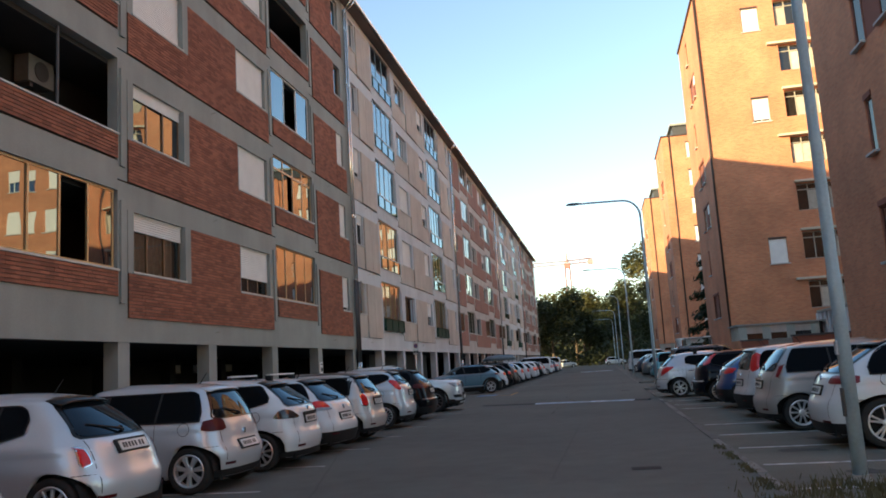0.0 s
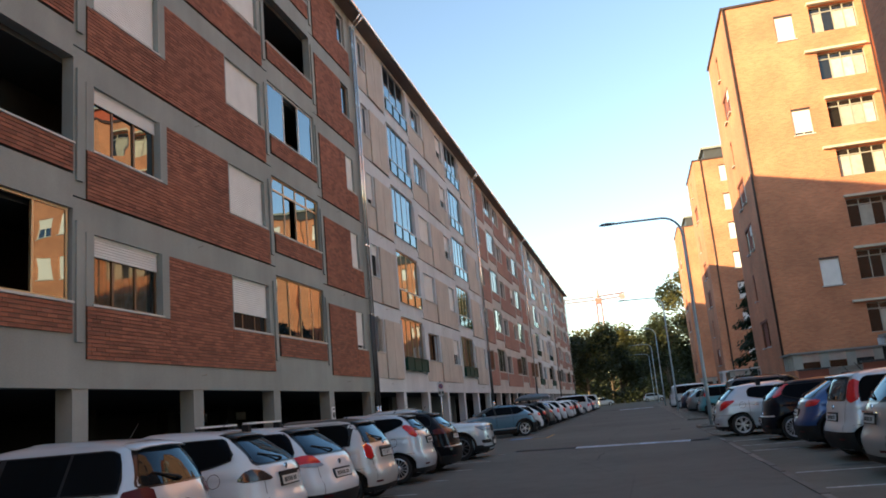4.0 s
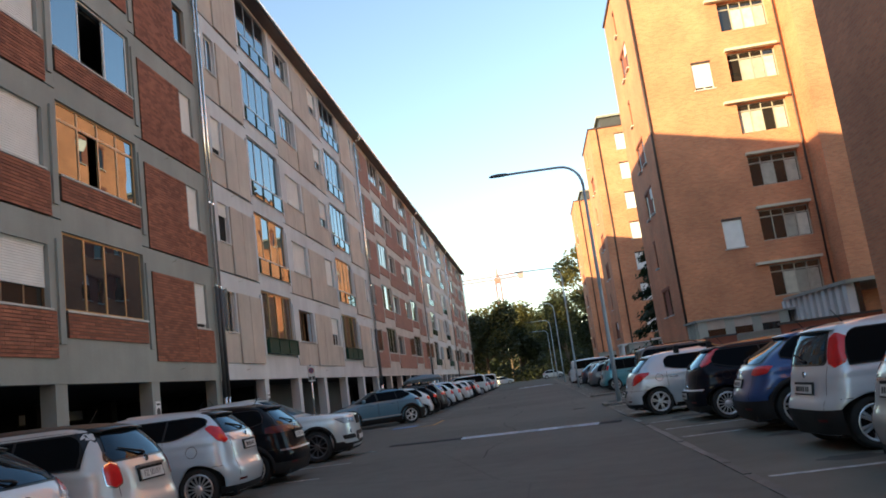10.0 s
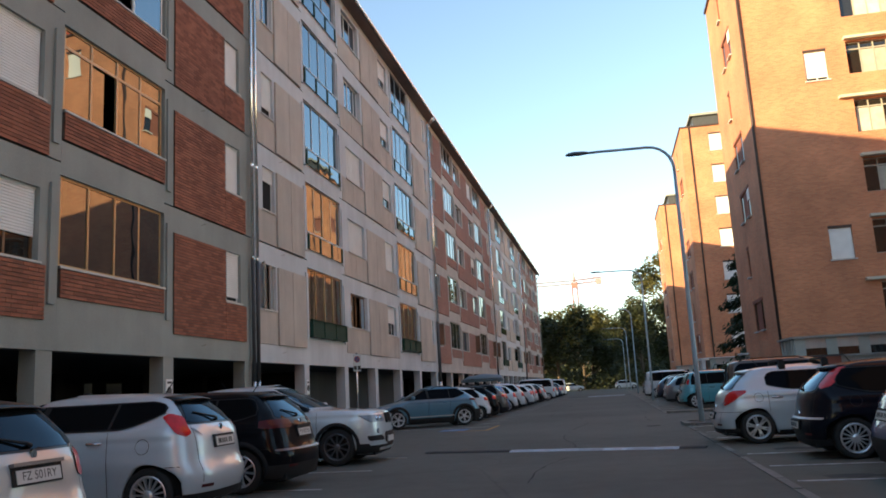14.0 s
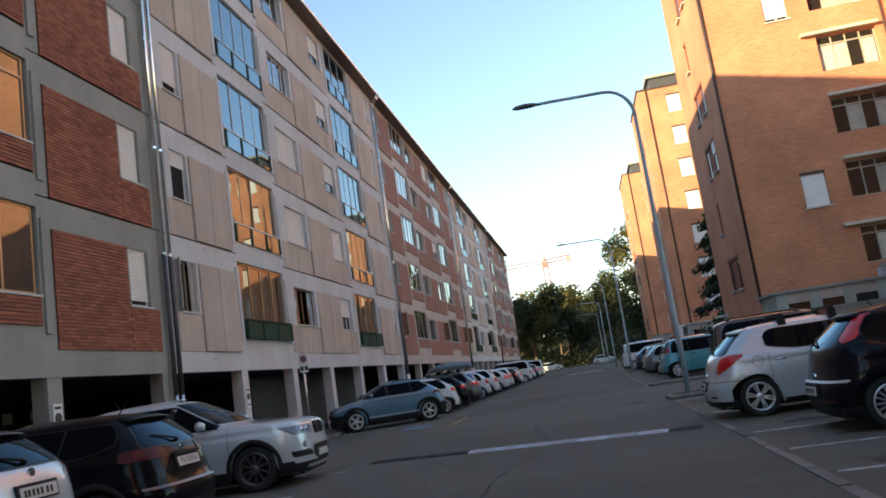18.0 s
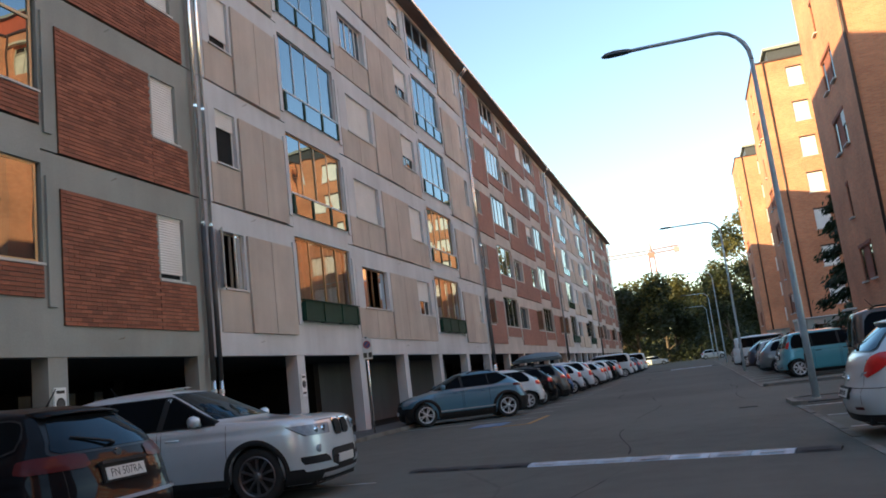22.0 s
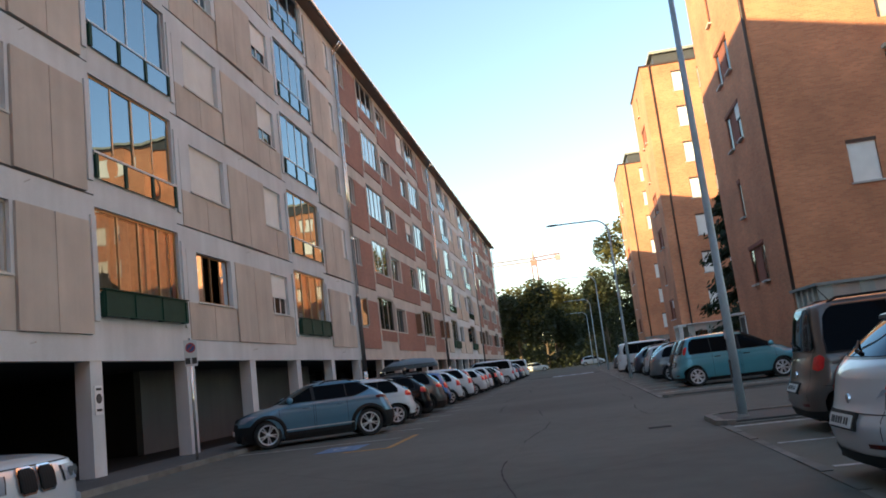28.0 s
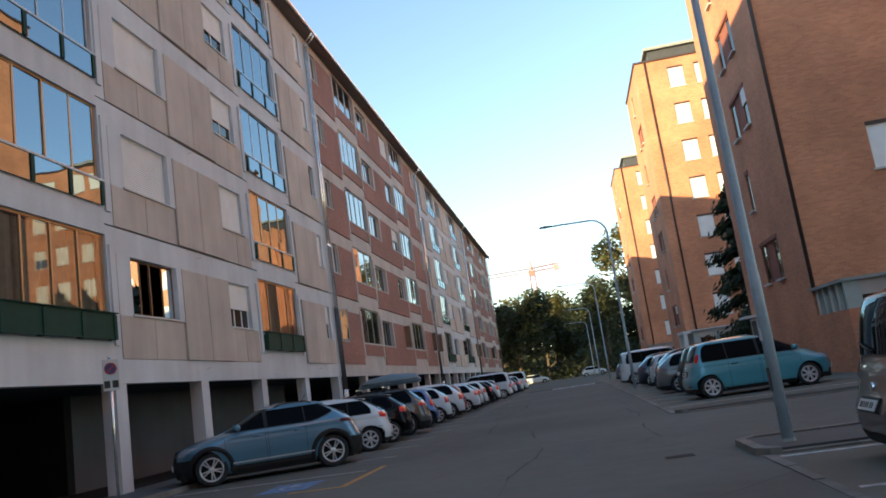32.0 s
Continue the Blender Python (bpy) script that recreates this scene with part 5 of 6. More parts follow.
M["car_glass"] = glazing("tinted car glass", (0.6, 0.82, 1.0), 1.36, (0.008, 0.009, 0.01), 0.0)
M["side_glass"] = glazing("dark side glass", (0.4, 0.58, 0.78), 1.13, (0.006, 0.007, 0.008), 0.0)
M["gloss_black"] = surface("gloss black paint", (0.01, 0.01, 0.011), 0.3, 0.1, 2, 60, 0.0, coat=0.25, spec=0.25)
M["chrome"] = surface("chrome", (0.7, 0.7, 0.72), 0.12, 0.05, 4, 50, 0.0, metal=1.0)
M["red_lens"] = surface("red lamp lens", (0.62, 0.012, 0.014), 0.3, 0.25, 14, 60, 0.0, coat=0.9, spec=0.2)
M["deep_red_lens"] = surface("deep red lamp lens", (0.22, 0.01, 0.014), 0.3, 0.25, 14, 60, 0.0, coat=0.5, spec=0.2)
M["dark_lens"] = surface("smoked lamp lens", (0.075, 0.008, 0.01), 0.4, 0.15, 12, 60, 0.0, coat=0.15, spec=0.15)
M["smoked_lens"] = surface("smoked black lamp lens", (0.02, 0.018, 0.02), 0.25, 0.2, 12, 60, 0.0, coat=0.8)
M["clear_lens"] = surface("clear lamp lens", (0.26, 0.32, 0.39), 0.3, 0.35, 14, 60, 0.0, metal=0.0, coat=0.3)
M["plate"] = surface("number plate", (0.62, 0.62, 0.6), 0.45, 0.08)
M["roof_box"] = surface("grey roof box", (0.16, 0.22, 0.27), 0.4, 0.1)


class Car:
    """The outer surface of a car as level outlines: the tail and nose lines in side view, a rounded plan and a side section. x runs from the rear bumper (0) to the nose (L)."""

    def __init__(self, L, W, H, wb, belt, hood, rg, wt, cw, over, tail=.08, R=.31, tumble=.27, bump_z=.6, tail_belt=None, nose=(.08, .2), corner=(.4, .75), square=(2.7, 2.4), tail_line=None, fine=True):
        self.L, self.W, self.H, self.wb, self.belt, self.R = L, W, H, wb, belt, R
        self.rx, self.fx, self.ra = over, over + wb, R + .04
        self.corner, self.square, self.fine = corner, square, fine
        tb = tail_belt or belt
        low = [(.07, .2), (.02, .34), (.0, .44), (.004, bump_z - .06), (.035, bump_z), (.07, bump_z + .03)]
        rear = low + (tail_line or [(.085 + tail * .4, tb - .12), (.09 + tail, tb + .01)]) + [(rg, H - .14), (rg + .12, H - .08), (rg + .42, H - .03), (.42 * L, H - .004), (.46 * L, H)]
        front = [(L - .08, .2), (L - .02, .32), (L, .46), (L - .015, .58), (L - .05, hood - nose[1] - .06), (L - .15, hood - nose[1]), (L - .45, hood - nose[0]), (cw + .2, hood - .005), (cw, hood + .03), (wt, H - .1), (wt - .16, H - .055), (wt - .45, H - .02), (.52 * L, H - .003), (.462 * L, H)]
        self.rear, self.front = self.soften(rear), self.soften(front)
        t = tumble
        sec = [(.2, .9), (.27, .945), (.36, .962), (.5, .975), (.6, .992), (.68, 1.0), (belt - .2, .995), (belt - .13, .982), (belt - .08, .985), (belt - .03, .972), (belt + .01, .95), (H - .16, .95 - t), (H - .11, .92 - t), (H - .06, .84 - t), (H - .025, .66 - t), (H - .008, .4 - t * .5), (H, .03)]
        zs = np.linspace(.2, H, 260)
        ws = np.interp(zs, [a for a, _ in sec], [b for _, b in sec])
        ker = np.exp(-np.linspace(-2, 2, 7) ** 2)
        sm = np.convolve(np.pad(ws, 3, mode="edge"), ker / ker.sum(), "valid")
        k = np.clip((H - .03 - zs) / .03, 0, 1)
        self.sz, self.sw = zs, (sm * k + ws * (1 - k)) * W / 2

    @staticmethod
    def soften(pts):
        for _ in range(2):
            q = [pts[0]]
            for a, b in zip(pts, pts[1:]):
                q += [(a[0] * .75 + b[0] * .25, a[1] * .75 + b[1] * .25), (a[0] * .25 + b[0] * .75, a[1] * .25 + b[1] * .75)]
            pts = q + [pts[-1]]
        return np.array(pts)

    def xr(self, z):
        return np.interp(z, self.rear[:, 1], self.rear[:, 0])

    def xf(self, z):
        return np.interp(z, self.front[:, 1], self.front[:, 0])

    def ends(self, z):
        r, f = self.xr(z), self.xf(z)
        k = np.clip((z - self.belt) / .15, 0, 1)
        return r, f, np.minimum(self.corner[0] * (1 - .3 * k), .46 * (f - r)), np.minimum(self.corner[1] * (1 - .35 * k), .46 * (f - r))

    def side(self, x, z):
        """Half the width at a place along the car and a height."""
        r, f, a, b = self.ends(z)
        n, m = self.square
        u, v = 1 - np.clip((x - r) / np.maximum(a, 1e-4), 0, 1), 1 - np.clip((f - x) / np.maximum(b, 1e-4), 0, 1)
        y = np.interp(z, self.sz, self.sw) * (1 - u ** n) ** (1 / n) * (1 - v ** m) ** (1 / m)
        for c in (self.rx, self.fx):
            y = y + .022 * np.exp(-((x - c) / .36) ** 2) * np.exp(-((z - self.R * 2 + .02) / .17) ** 2)
        return y

    def bottom(self, x):
        z = .2
        for c in (self.rx, self.fx):
            if abs(x - c) < self.ra:
                z = max(z, self.R + math.sqrt(self.ra ** 2 - (x - c) ** 2))
        return z

    def top(self, x):
        """The height of the middle line of the upper surface."""
        r, f = self.rear, self.front[::-1]
        return float(np.interp(x, r[:, 0], r[:, 1]) if x < .46 * self.L else np.interp(x, f[:, 0], f[:, 1]))

    def roof(self, x, y):
        zs = np.linspace(self.belt, self.H, 120)
        ok = (self.side(x, zs) >= abs(y)) & (self.xr(zs) <= x) & (self.xf(zs) >= x)
        return float(zs[ok].max()) if ok.any() else self.top(x)

    def face_x(self, y, z, front=False):
        """Where the tail (or nose) stands at a place across the car."""
        r, f, a, b = self.ends(z)
        w = np.interp(z, self.sz, self.sw)
        q = min(.999, abs(y) / max(w, 1e-4))
        if front:
            return f - b * (1 - (1 - q ** self.square[1]) ** (1 / self.square[1]))
        return r + a * (1 - (1 - q ** self.square[0]) ** (1 / self.square[0]))

    def body(self):
        n1, nm, n2, nl = (13, 54, 15, 8) if self.fine else (7, 30, 8, 5)
        zm = 2 * self.R + .12
        r, f, a, b = self.ends(zm)
        lo, hi = r + a, f - b
        mid = list(np.linspace(0, 1, nm + 1)) + [(c + d - lo) / (hi - lo) for c in (self.rx, self.fx) for d in (-self.ra - .002, -self.ra + .012, self.ra - .012, self.ra + .002)]
        mid = sorted(q for q in mid if 0 < q < 1)
        n, m = self.square

        def xs(z):
            r, f, a, b = self.ends(z)
            u = np.linspace(0, math.pi / 2, n1 + 1)
            v = np.linspace(math.pi / 2, 0, n2 + 1)
            return np.concatenate([r + a * (1 - np.cos(u) ** (2 / n)), (r + a) + np.array(mid) * (f - b - r - a), f - b * (1 - np.cos(v) ** (2 / m))])

        base = xs(zm)
        low = np.array([self.bottom(x) for x in base])
        rows = []
        for k in range(nl + 1):
            z = low + (zm - low) * k / nl
            x = np.array([xs(q)[i] for i, q in enumerate(z)]) if self.fine else base
            y = self.side(x, z)
            if k == 0:
                rows.append((x, np.maximum(y - .07, 0) * (y > .001), z))
            rows.append((x, y, z))
        cand = [z for br in (self.rear, self.front) for z in np.interp(np.linspace(0, 1, 34 if self.fine else 16), np.concatenate([[0], np.cumsum(np.hypot(*np.diff(br, axis=0).T))]) / np.hypot(*np.diff(br, axis=0).T).sum(), br[:, 1])]
        last = zm
        for z in sorted(cand + list(np.linspace(self.belt - .2, self.belt + .03, 8))):
            if z > last + .006 and z < self.H - .002:
                x = xs(z)
                rows.append((x, self.side(x, z), np.full(len(x), z)))
                last = z
        x = xs(self.H - .0015)
        rows.append((x, self.side(x, self.H - .0015), np.full(len(x), self.H - .0015)))
        s, h = Solid(), len(base)
        for x, y, z in rows:
            y = y.copy()
            y[0] = y[-1] = 0
            ring = list(zip(x, y, z)) + list(zip(x[-2:0:-1], -y[-2:0:-1], z[-2:0:-1]))
            s.v += [tuple(map(float, q)) for q in ring]
        n = 2 * h - 2
        s.f = [(i * n + j, i * n + (j + 1) % n, (i + 1) * n + (j + 1) % n, (i + 1) * n + j) for i in range(len(rows) - 1) for j in range(n)]
        s.f.append(tuple((len(rows) - 1) * n + j for j in range(n)))
        return s

    def side_patch(self, s, sg, x0, x1, lo, hi, off=.006, nx=14, nz=4):
        k = len(s.v)
        for i in range(nx + 1):
            x = x0 + (x1 - x0) * i / nx
            a = lo(x)
            b = max(hi(x), a + .002)
            for j in range(nz + 1):
                z = a + (b - a) * j / nz
                s.v.append((x, sg * (float(self.side(x, z)) + off), z))
        for i in range(nx):
            for j in range(nz):
                q = k + i * (nz + 1) + j
                f = (q, q + nz + 1, q + nz + 2, q + 1)
                s.f.append(f if sg < 0 else f[::-1])
        return s

    def face_patch(self, s, z0, z1, y0, y1, front=False, off=.006, nz=10, ny=10, rnd_=0.0):
        """A patch of the tail or nose between two heights; y0, y1: places across it, or functions of the share of the height; rnd_: rounded corners."""
        k = len(s.v)
        br = self.front if front else self.rear
        for j in range(nz + 1):
            t = j / nz
            z = z0 + (z1 - z0) * t
            dx = (np.interp(z + .01, br[:, 1], br[:, 0]) - np.interp(z - .01, br[:, 1], br[:, 0])) / .02
            nn = math.hypot(1, dx)
            a, b = (y0(t) if callable(y0) else y0), (y1(t) if callable(y1) else y1)
            cut = rnd_ * max(0.0, 1 - math.sqrt(max(0.0, 1 - max(0.0, abs(2 * t - 1) - .6) ** 2 / .16))) if rnd_ else 0
            a, b = a + cut, b - cut
            for i in range(ny + 1):
                y = a + (b - a) * i / ny
                x = self.face_x(y, z, front)
                s.v.append((x + (off if front else -off) / nn, y, z + off * abs(dx) / nn))
        for j in range(nz):
            for i in range(ny):
                q = k + j * (ny + 1) + i
                f = (q, q + 1, q + ny + 2, q + ny + 1)
                s.f.append(f if front else f[::-1])
        return s

    def wrap_patch(self, s, sg, rows, front=False, off=.01, n=14):
        """A patch that runs round a corner; rows: (height, inner place across as a share of the half width, outer end: a reach along the side from the tail or nose, or if below zero a share across)."""
        k = len(s.v)
        for z, yi, end in rows:
            r, f, a, b = self.ends(z)
            w = float(np.interp(z, self.sz, self.sw))
            ang = np.linspace(0, math.pi / 2, 40)
            p = 2 / self.square[1 if front else 0]
            d, y = (b if front else a) * (1 - np.cos(ang) ** p), w * np.sin(ang) ** p
            ext = np.linspace(0, 1.2, 30)[1:]
            d = np.concatenate([d, d[-1] + ext])
            xx = f - d if front else r + d
            y = np.concatenate([y[:40], np.zeros(29)])
            y[20:] = self.side(xx[20:], z)
            if sg and yi >= 0:
                arc = np.concatenate([[0], np.cumsum(np.hypot(np.diff(d), np.diff(y)))])
                s0 = np.interp(yi * w, y[:40], arc[:40])
                s1 = np.interp(-end * w, y[:40], arc[:40]) if end < 0 else np.interp(end, d, arc)
                q = np.linspace(s0, max(s1, s0 + .004), n + 1)
                dx, yy = np.interp(q, arc, d), np.interp(q, arc, y)
                tx, ty = np.gradient(dx), np.gradient(yy)
                nn = np.hypot(tx, ty) + 1e-9
                ox, oy = -ty / nn * off, tx / nn * off
                px, py = dx + ox, yy + oy
                s.v += [(float(f - u if front else r + u), float(sg * v), z) for u, v in zip(px, py)]
        for j in range(len(rows) - 1):
            for i in range(n):
                q = k + j * (n + 1) + i
                f = (q, q + 1, q + n + 2, q + n + 1)
                s.f.append(f if front == (sg > 0) else f[::-1])
        return s

    def arch(self, s, sg, c, w=.075, off=.014, a0=-14, a1=194):
        k, n = len(s.v), 30
        for i in range(n + 1):
            a = radians(a0 + (a1 - a0) * i / n)
            for r, o in ((self.ra - .006, off - .03), (self.ra, off), (self.ra + w, off), (self.ra + w + .006, -.004)):
                x, z = c + r * math.cos(a), max(.2, self.R + r * math.sin(a))
                x = min(max(x, .03), self.L - .03)
                s.v.append((x, sg * (float(self.side(x, z)) + o), z))
        for i in range(n):
            for j in range(3):
                q = k + 4 * i + j
                s.f.append((q, q + 1, q + 5, q + 4))
        return s


def lathe(prof, n=26, y=0.0):
    """Turns (radius, y) points round the y axis."""
    s = Solid()
    for r, yy in prof:
        for j in range(n):
            a = 2 * math.pi * j / n
            s.v.append((r * math.cos(a), yy, r * math.sin(a)))
    for i in range(len(prof) - 1):
        for j in range(n):
            s.f.append((i * n + j, (i + 1) * n + j, (i + 1) * n + (j + 1) % n, i * n + (j + 1) % n))
    return s


def wheel_meshes(R, spokes, key, cache={}):
    q = (R, spokes, key)
    if q in cache:
        return cache[q]
    rr = R * .72
    ty = lathe([(rr, -.09), (R * .8, -.105), (R * .92, -.104), (R * .98, -.085), (R, -.05), (R, .05), (R * .98, .085), (R * .9, .1), (rr, .09)], 36).mesh("wheel", M["tyre"], True)
    rim = lathe([(rr, -.088), (rr - .012, -.094), (rr - .025, -.088), (rr - .035, -.06), (rr - .035, .05)], 36)
    # black disc behind the spokes stands in for the shade inside the wheel
    back = lathe([(rr - .03, -.02), (.001, -.02)])
    twin = spokes <= 7
    for i in range(spokes * 2 if twin else spokes):
        a = 2 * math.pi * (i // 2 + (-.13 if i % 2 else .13)) / spokes if twin else 2 * math.pi * i / spokes
        c, s_ = math.cos(a), math.sin(a)
        w0, w1 = (.018, .016) if twin else (min(.04, .17 / spokes), min(.03, .17 / spokes))
        k = len(rim.v)
        for r, w, y0, y1 in ((.04, w0, -.078, -.05), (rr * .6, w0 * .9, -.088, -.05), (rr - .02, w1, -.086, -.03)):
            for d, yy in ((-w, y0 + .012), (-w * .55, y0), (w * .55, y0), (w, y0 + .012), (w, y1), (-w, y1)):
                rim.v.append((r * c - d * s_, yy, r * s_ + d * c))
        rim.f += [(k + o + j, k + o + (j + 1) % 6, k + o + 6 + (j + 1) % 6, k + o + 6 + j) for o in (0, 6) for j in range(6)]
    hub = lathe([(.06, -.05), (.058, -.082), (.03, -.092), (.001, -.093)])
    k = len(rim.v)
    rim.v += hub.v
    rim.f += [tuple(i + k for i in f) for f in hub.f]
    cache[q] = (ty, rim.mesh("rim", M[key]), back.mesh("brake_disc", M["well"]))
    return cache[q]


def plate_text(p, txt, w, x, z):
    cu = bpy.data.curves.new("plate_text", "FONT")
    cu.body, cu.size, cu.align_x, cu.align_y = txt, .1, "CENTER", "CENTER"
    tmp = bpy.data.objects.new("plate_text", cu)
    me = bpy.data.meshes.new_from_object(tmp)
    bpy.data.objects.remove(tmp)
    me.materials.append(M["ink"])
    me.transform(Matrix.Translation((x, 0, z)) @ Matrix.Rotation(radians(-90), 4, "Z") @ Matrix.Rotation(radians(90), 4, "X"))
    return part("plate_text", me, M["ink"], p)


def car(label, x, y, turn, color, spec, doors=((.30, .52), (.54, .80)), lens="red_lens", tail_z=(.78, 1.02), tail_v=(.66, .99), spokes=7, rim="alloy", flake=.7, clad=False, rails=False, bars=False,
        plate=None, plate_z=.72, box=False, face="", flap=0, black_roof=False, handle="", quarter=.3, spoiler="", group="parked cars", ground=0.0, lamp_side=.26, far=False, bumper=0.0,
        lamps=None, kick=.0, glass_w=(.84, .74), glass_z=None, surround=True, strip="", bar_key="zinc", wide_arch=.07, lamp_rim="", brow="", bumper_strip=""):
    """A parked car at its middle; turn: the way its nose points, in degrees from +x. lamps: (lens, low, high, inner place low and high, outer end low and high)."""
    c = Car(fine=not far, **spec)
    L, B, H = c.L, c.belt, c.H
    name = "paint " + label[:24]
    pm = bpy.data.materials.get(name) or paint(name, color, flake)
    p = thing("car", label, "car", group)
    p.matrix_world = pose(x, y, ground, 0, 0, turn) @ Matrix.Translation((-L / 2, 0, 0))
    me = c.body().mesh("body", pm, True)
    bm = bmesh.new()
    bm.from_mesh(me)
    bmesh.ops.recalc_face_normals(bm, faces=bm.faces)
    bm.to_mesh(me)
    bm.free()
    me.shade_smooth()
    part("body", me, pm, p)
    inner = Solid().box(.3, L - .4, -c.W / 2 + .26, c.W / 2 - .26, .145, .6)
    inner.box(c.rx + c.ra + .02, c.fx - c.ra - .02, -c.W / 2 + .1, c.W / 2 - .1, .15, .4)
    inner.box(.14, c.rx - c.ra - .02, -c.W / 2 + .2, c.W / 2 - .2, .17, .4).box(c.fx + c.ra + .02, L - .16, -c.W / 2 + .24, c.W / 2 - .24, .17, .4)
    for q in (c.rx, c.fx):
        inner.box(q - c.ra + .01, q + c.ra - .01, -c.W / 2 + .24, c.W / 2 - .24, .3, c.R + c.ra - .03)
    part("underbody", inner, M["well"], p)
    for q in (c.rx, c.fx):
        for sg in (1, -1) if not far else ():
            lining = Solid()
            for i in range(15):
                a = math.pi * i / 14
                for yy in (.25, .035):
                    lining.v.append((q + (c.ra + .004) * math.cos(a), sg * (c.W / 2 - yy), c.R + (c.ra + .004) * math.sin(a)))
            lining.f += [(2 * i, 2 * i + 1, 2 * i + 3, 2 * i + 2) for i in range(14)]
            part("wheel_arch_lining", lining, M["well"], p)
    ty, ri, bk = wheel_meshes(c.R, spokes, rim)
    for q in (c.rx, c.fx):
        for sg in (1, -1):
            w = part("wheel", ty, None, p)
            w.matrix_basis = pose(q, sg * (c.W / 2 - .125), c.R, 0, rnd.uniform(0, 360), 0 if sg < 0 else 180)
            part("rim", ri, None, w)
            part("brake_disc", bk, None, w)
    # side windows: their outline follows the roof, the windscreen pillar and the tail
    roof_z = H - .145
    zr, zf = c.rear, c.front[::-1]
    cab0 = float(c.xr(B + .12)) + quarter
    cab1 = spec["cw"] - .12

    def lo(q):
        return B + .03 + kick * max(0.0, 1 - (q - cab0) / .5) ** 1.5 if q < cab0 + .5 else B + .03

    def hi(q):
        h = min(roof_z, float(np.interp(q + .13, zf[:, 0], zf[:, 1])) - .02, float(np.interp(q - .1, zr[:, 0], zr[:, 1])) - .01)
        d = max(0.0, q - cab0)
        if d < .22:
            h = lo(q) + (h - lo(q)) * (.4 + .6 * math.sqrt(max(0, 1 - (1 - d / .22) ** 2)))
        return max(h, lo(q) + .01)

    fr = [(cab0, doors[0][0] * L - .035)] if doors[0][0] * L - cab0 > .18 else []
    fr += [(max(a * L, cab0), min(b * L, cab1)) for a, b in doors]
    nx, proud = 22 if not far else 10, .02 if black_roof else .012
    for sg in (1, -1):
        part("window_trim", c.side_patch(Solid(), sg, fr[0][0] - .02, min(fr[-1][1], cab1) + .03, lambda q: lo(q) - .02, lambda q: hi(q) + .014, .003 + proud, 2 * nx), M["trim"], p, "", True)
        for a, b in fr:
            part("side_window", c.side_patch(Solid(), sg, a, b, lo, hi, .0065 + proud, nx, 5), M["side_glass"], p, "", True)
        for a, b in doors:
            for q in (a * L - .016, b * L + .016) if not far else ():
                part("door_seam", c.side_patch(Solid(), sg, q - .004, q + .004, lambda _: max(.28, c.bottom(q) + .03), lambda _: B - .01, .002, 1, 12), M["trim"], p)
            hx = a * L + .15
            hb = float(c.side(hx, B - .14))
            pull = Solid().tube([(hx - .1, sg * (hb - .01), B - .13), (hx - .08, sg * (hb + .022), B - .13), (hx + .08, sg * (hb + .022), B - .13), (hx + .1, sg * (hb - .01), B - .13)], [.013, .016, .016, .013], 6)
            if not far:
                part("door_handle", pull, M[handle] if handle else pm, p, "", True)
        my, mx = float(c.side(cab1 - .3, B)), cab1 - .2
        part("mirror", Solid().tube([(mx, sg * (my - .02), B + .03), (mx, sg * (my + .05), B + .06), (mx - .01, sg * (my + .08), B + .085), (mx - .015, sg * (my + .16), B + .095), (mx - .015, sg * (my + .19), B + .09)], [.025, .04, .078, .08, .03], 10), pm, p, "", True)
        if clad:
            for q in (c.rx, c.fx):
                part("arch_trim", c.arch(Solid(), sg, q, wide_arch), M["trim"], p, "", True)
        if not far:
            part("sill_trim", c.side_patch(Solid(), sg, c.rx + c.ra + .02, c.fx - c.ra - .02, lambda _: .2, lambda _: .36 if clad else .25, .012), M["trim"], p)
        if strip:
            part("sill_strip", c.side_patch(Solid(), sg, c.rx + c.ra + .02, c.fx - c.ra - .06, lambda q: .40, lambda q: .43, .02), M[strip], p, "bright sill strip")
    if flap:
        fz, fq = c.R * 2 + .24, c.rx + .06
        ring = [(fq + .085 * math.cos(a), flap * (float(c.side(fq + .085 * math.cos(a), fz + .085 * math.sin(a))) + .001), fz + .085 * math.sin(a)) for a in [math.pi * i / 10 for i in range(21)]]
        part("fuel_flap_seam", Solid().tube(ring, [.004] * 21, 4), M["trim"], p)
    # windscreen and rear window
    cz = spec["hood"] + .045
    wide = lambda z, k: k * float(np.interp(z, c.sz, c.sw))
    part("windscreen", c.face_patch(Solid(), cz, H - .1, lambda t: -wide(cz + (H - .1 - cz) * t, .9), lambda t: wide(cz + (H - .1 - cz) * t, .9), True, .006, 14 if not far else 6, 12 if not far else 6), M["car_glass"], p, "", True)
    tb = spec.get("tail_belt") or B
    g0, g1 = glass_z or (tb + .05, H - .15)
    ga, gb = (lambda t: -wide(g0 + (g1 - g0) * t, glass_w[0] + (glass_w[1] - glass_w[0]) * t)), (lambda t: wide(g0 + (g1 - g0) * t, glass_w[0] + (glass_w[1] - glass_w[0]) * t))
    if surround and not far:
        part("window_surround", c.face_patch(Solid(), g0 - .02, g1 + .035, lambda t: ga(t) - .035, lambda t: gb(t) + .035, False, .003, 12, 12, .06), M["gloss_black"], p, "", True)
    part("rear_window", c.face_patch(Solid(), g0, g1, ga, gb, False, .008, 12 if not far else 5, 12 if not far else 6, .09), M["car_glass"], p, "", True)
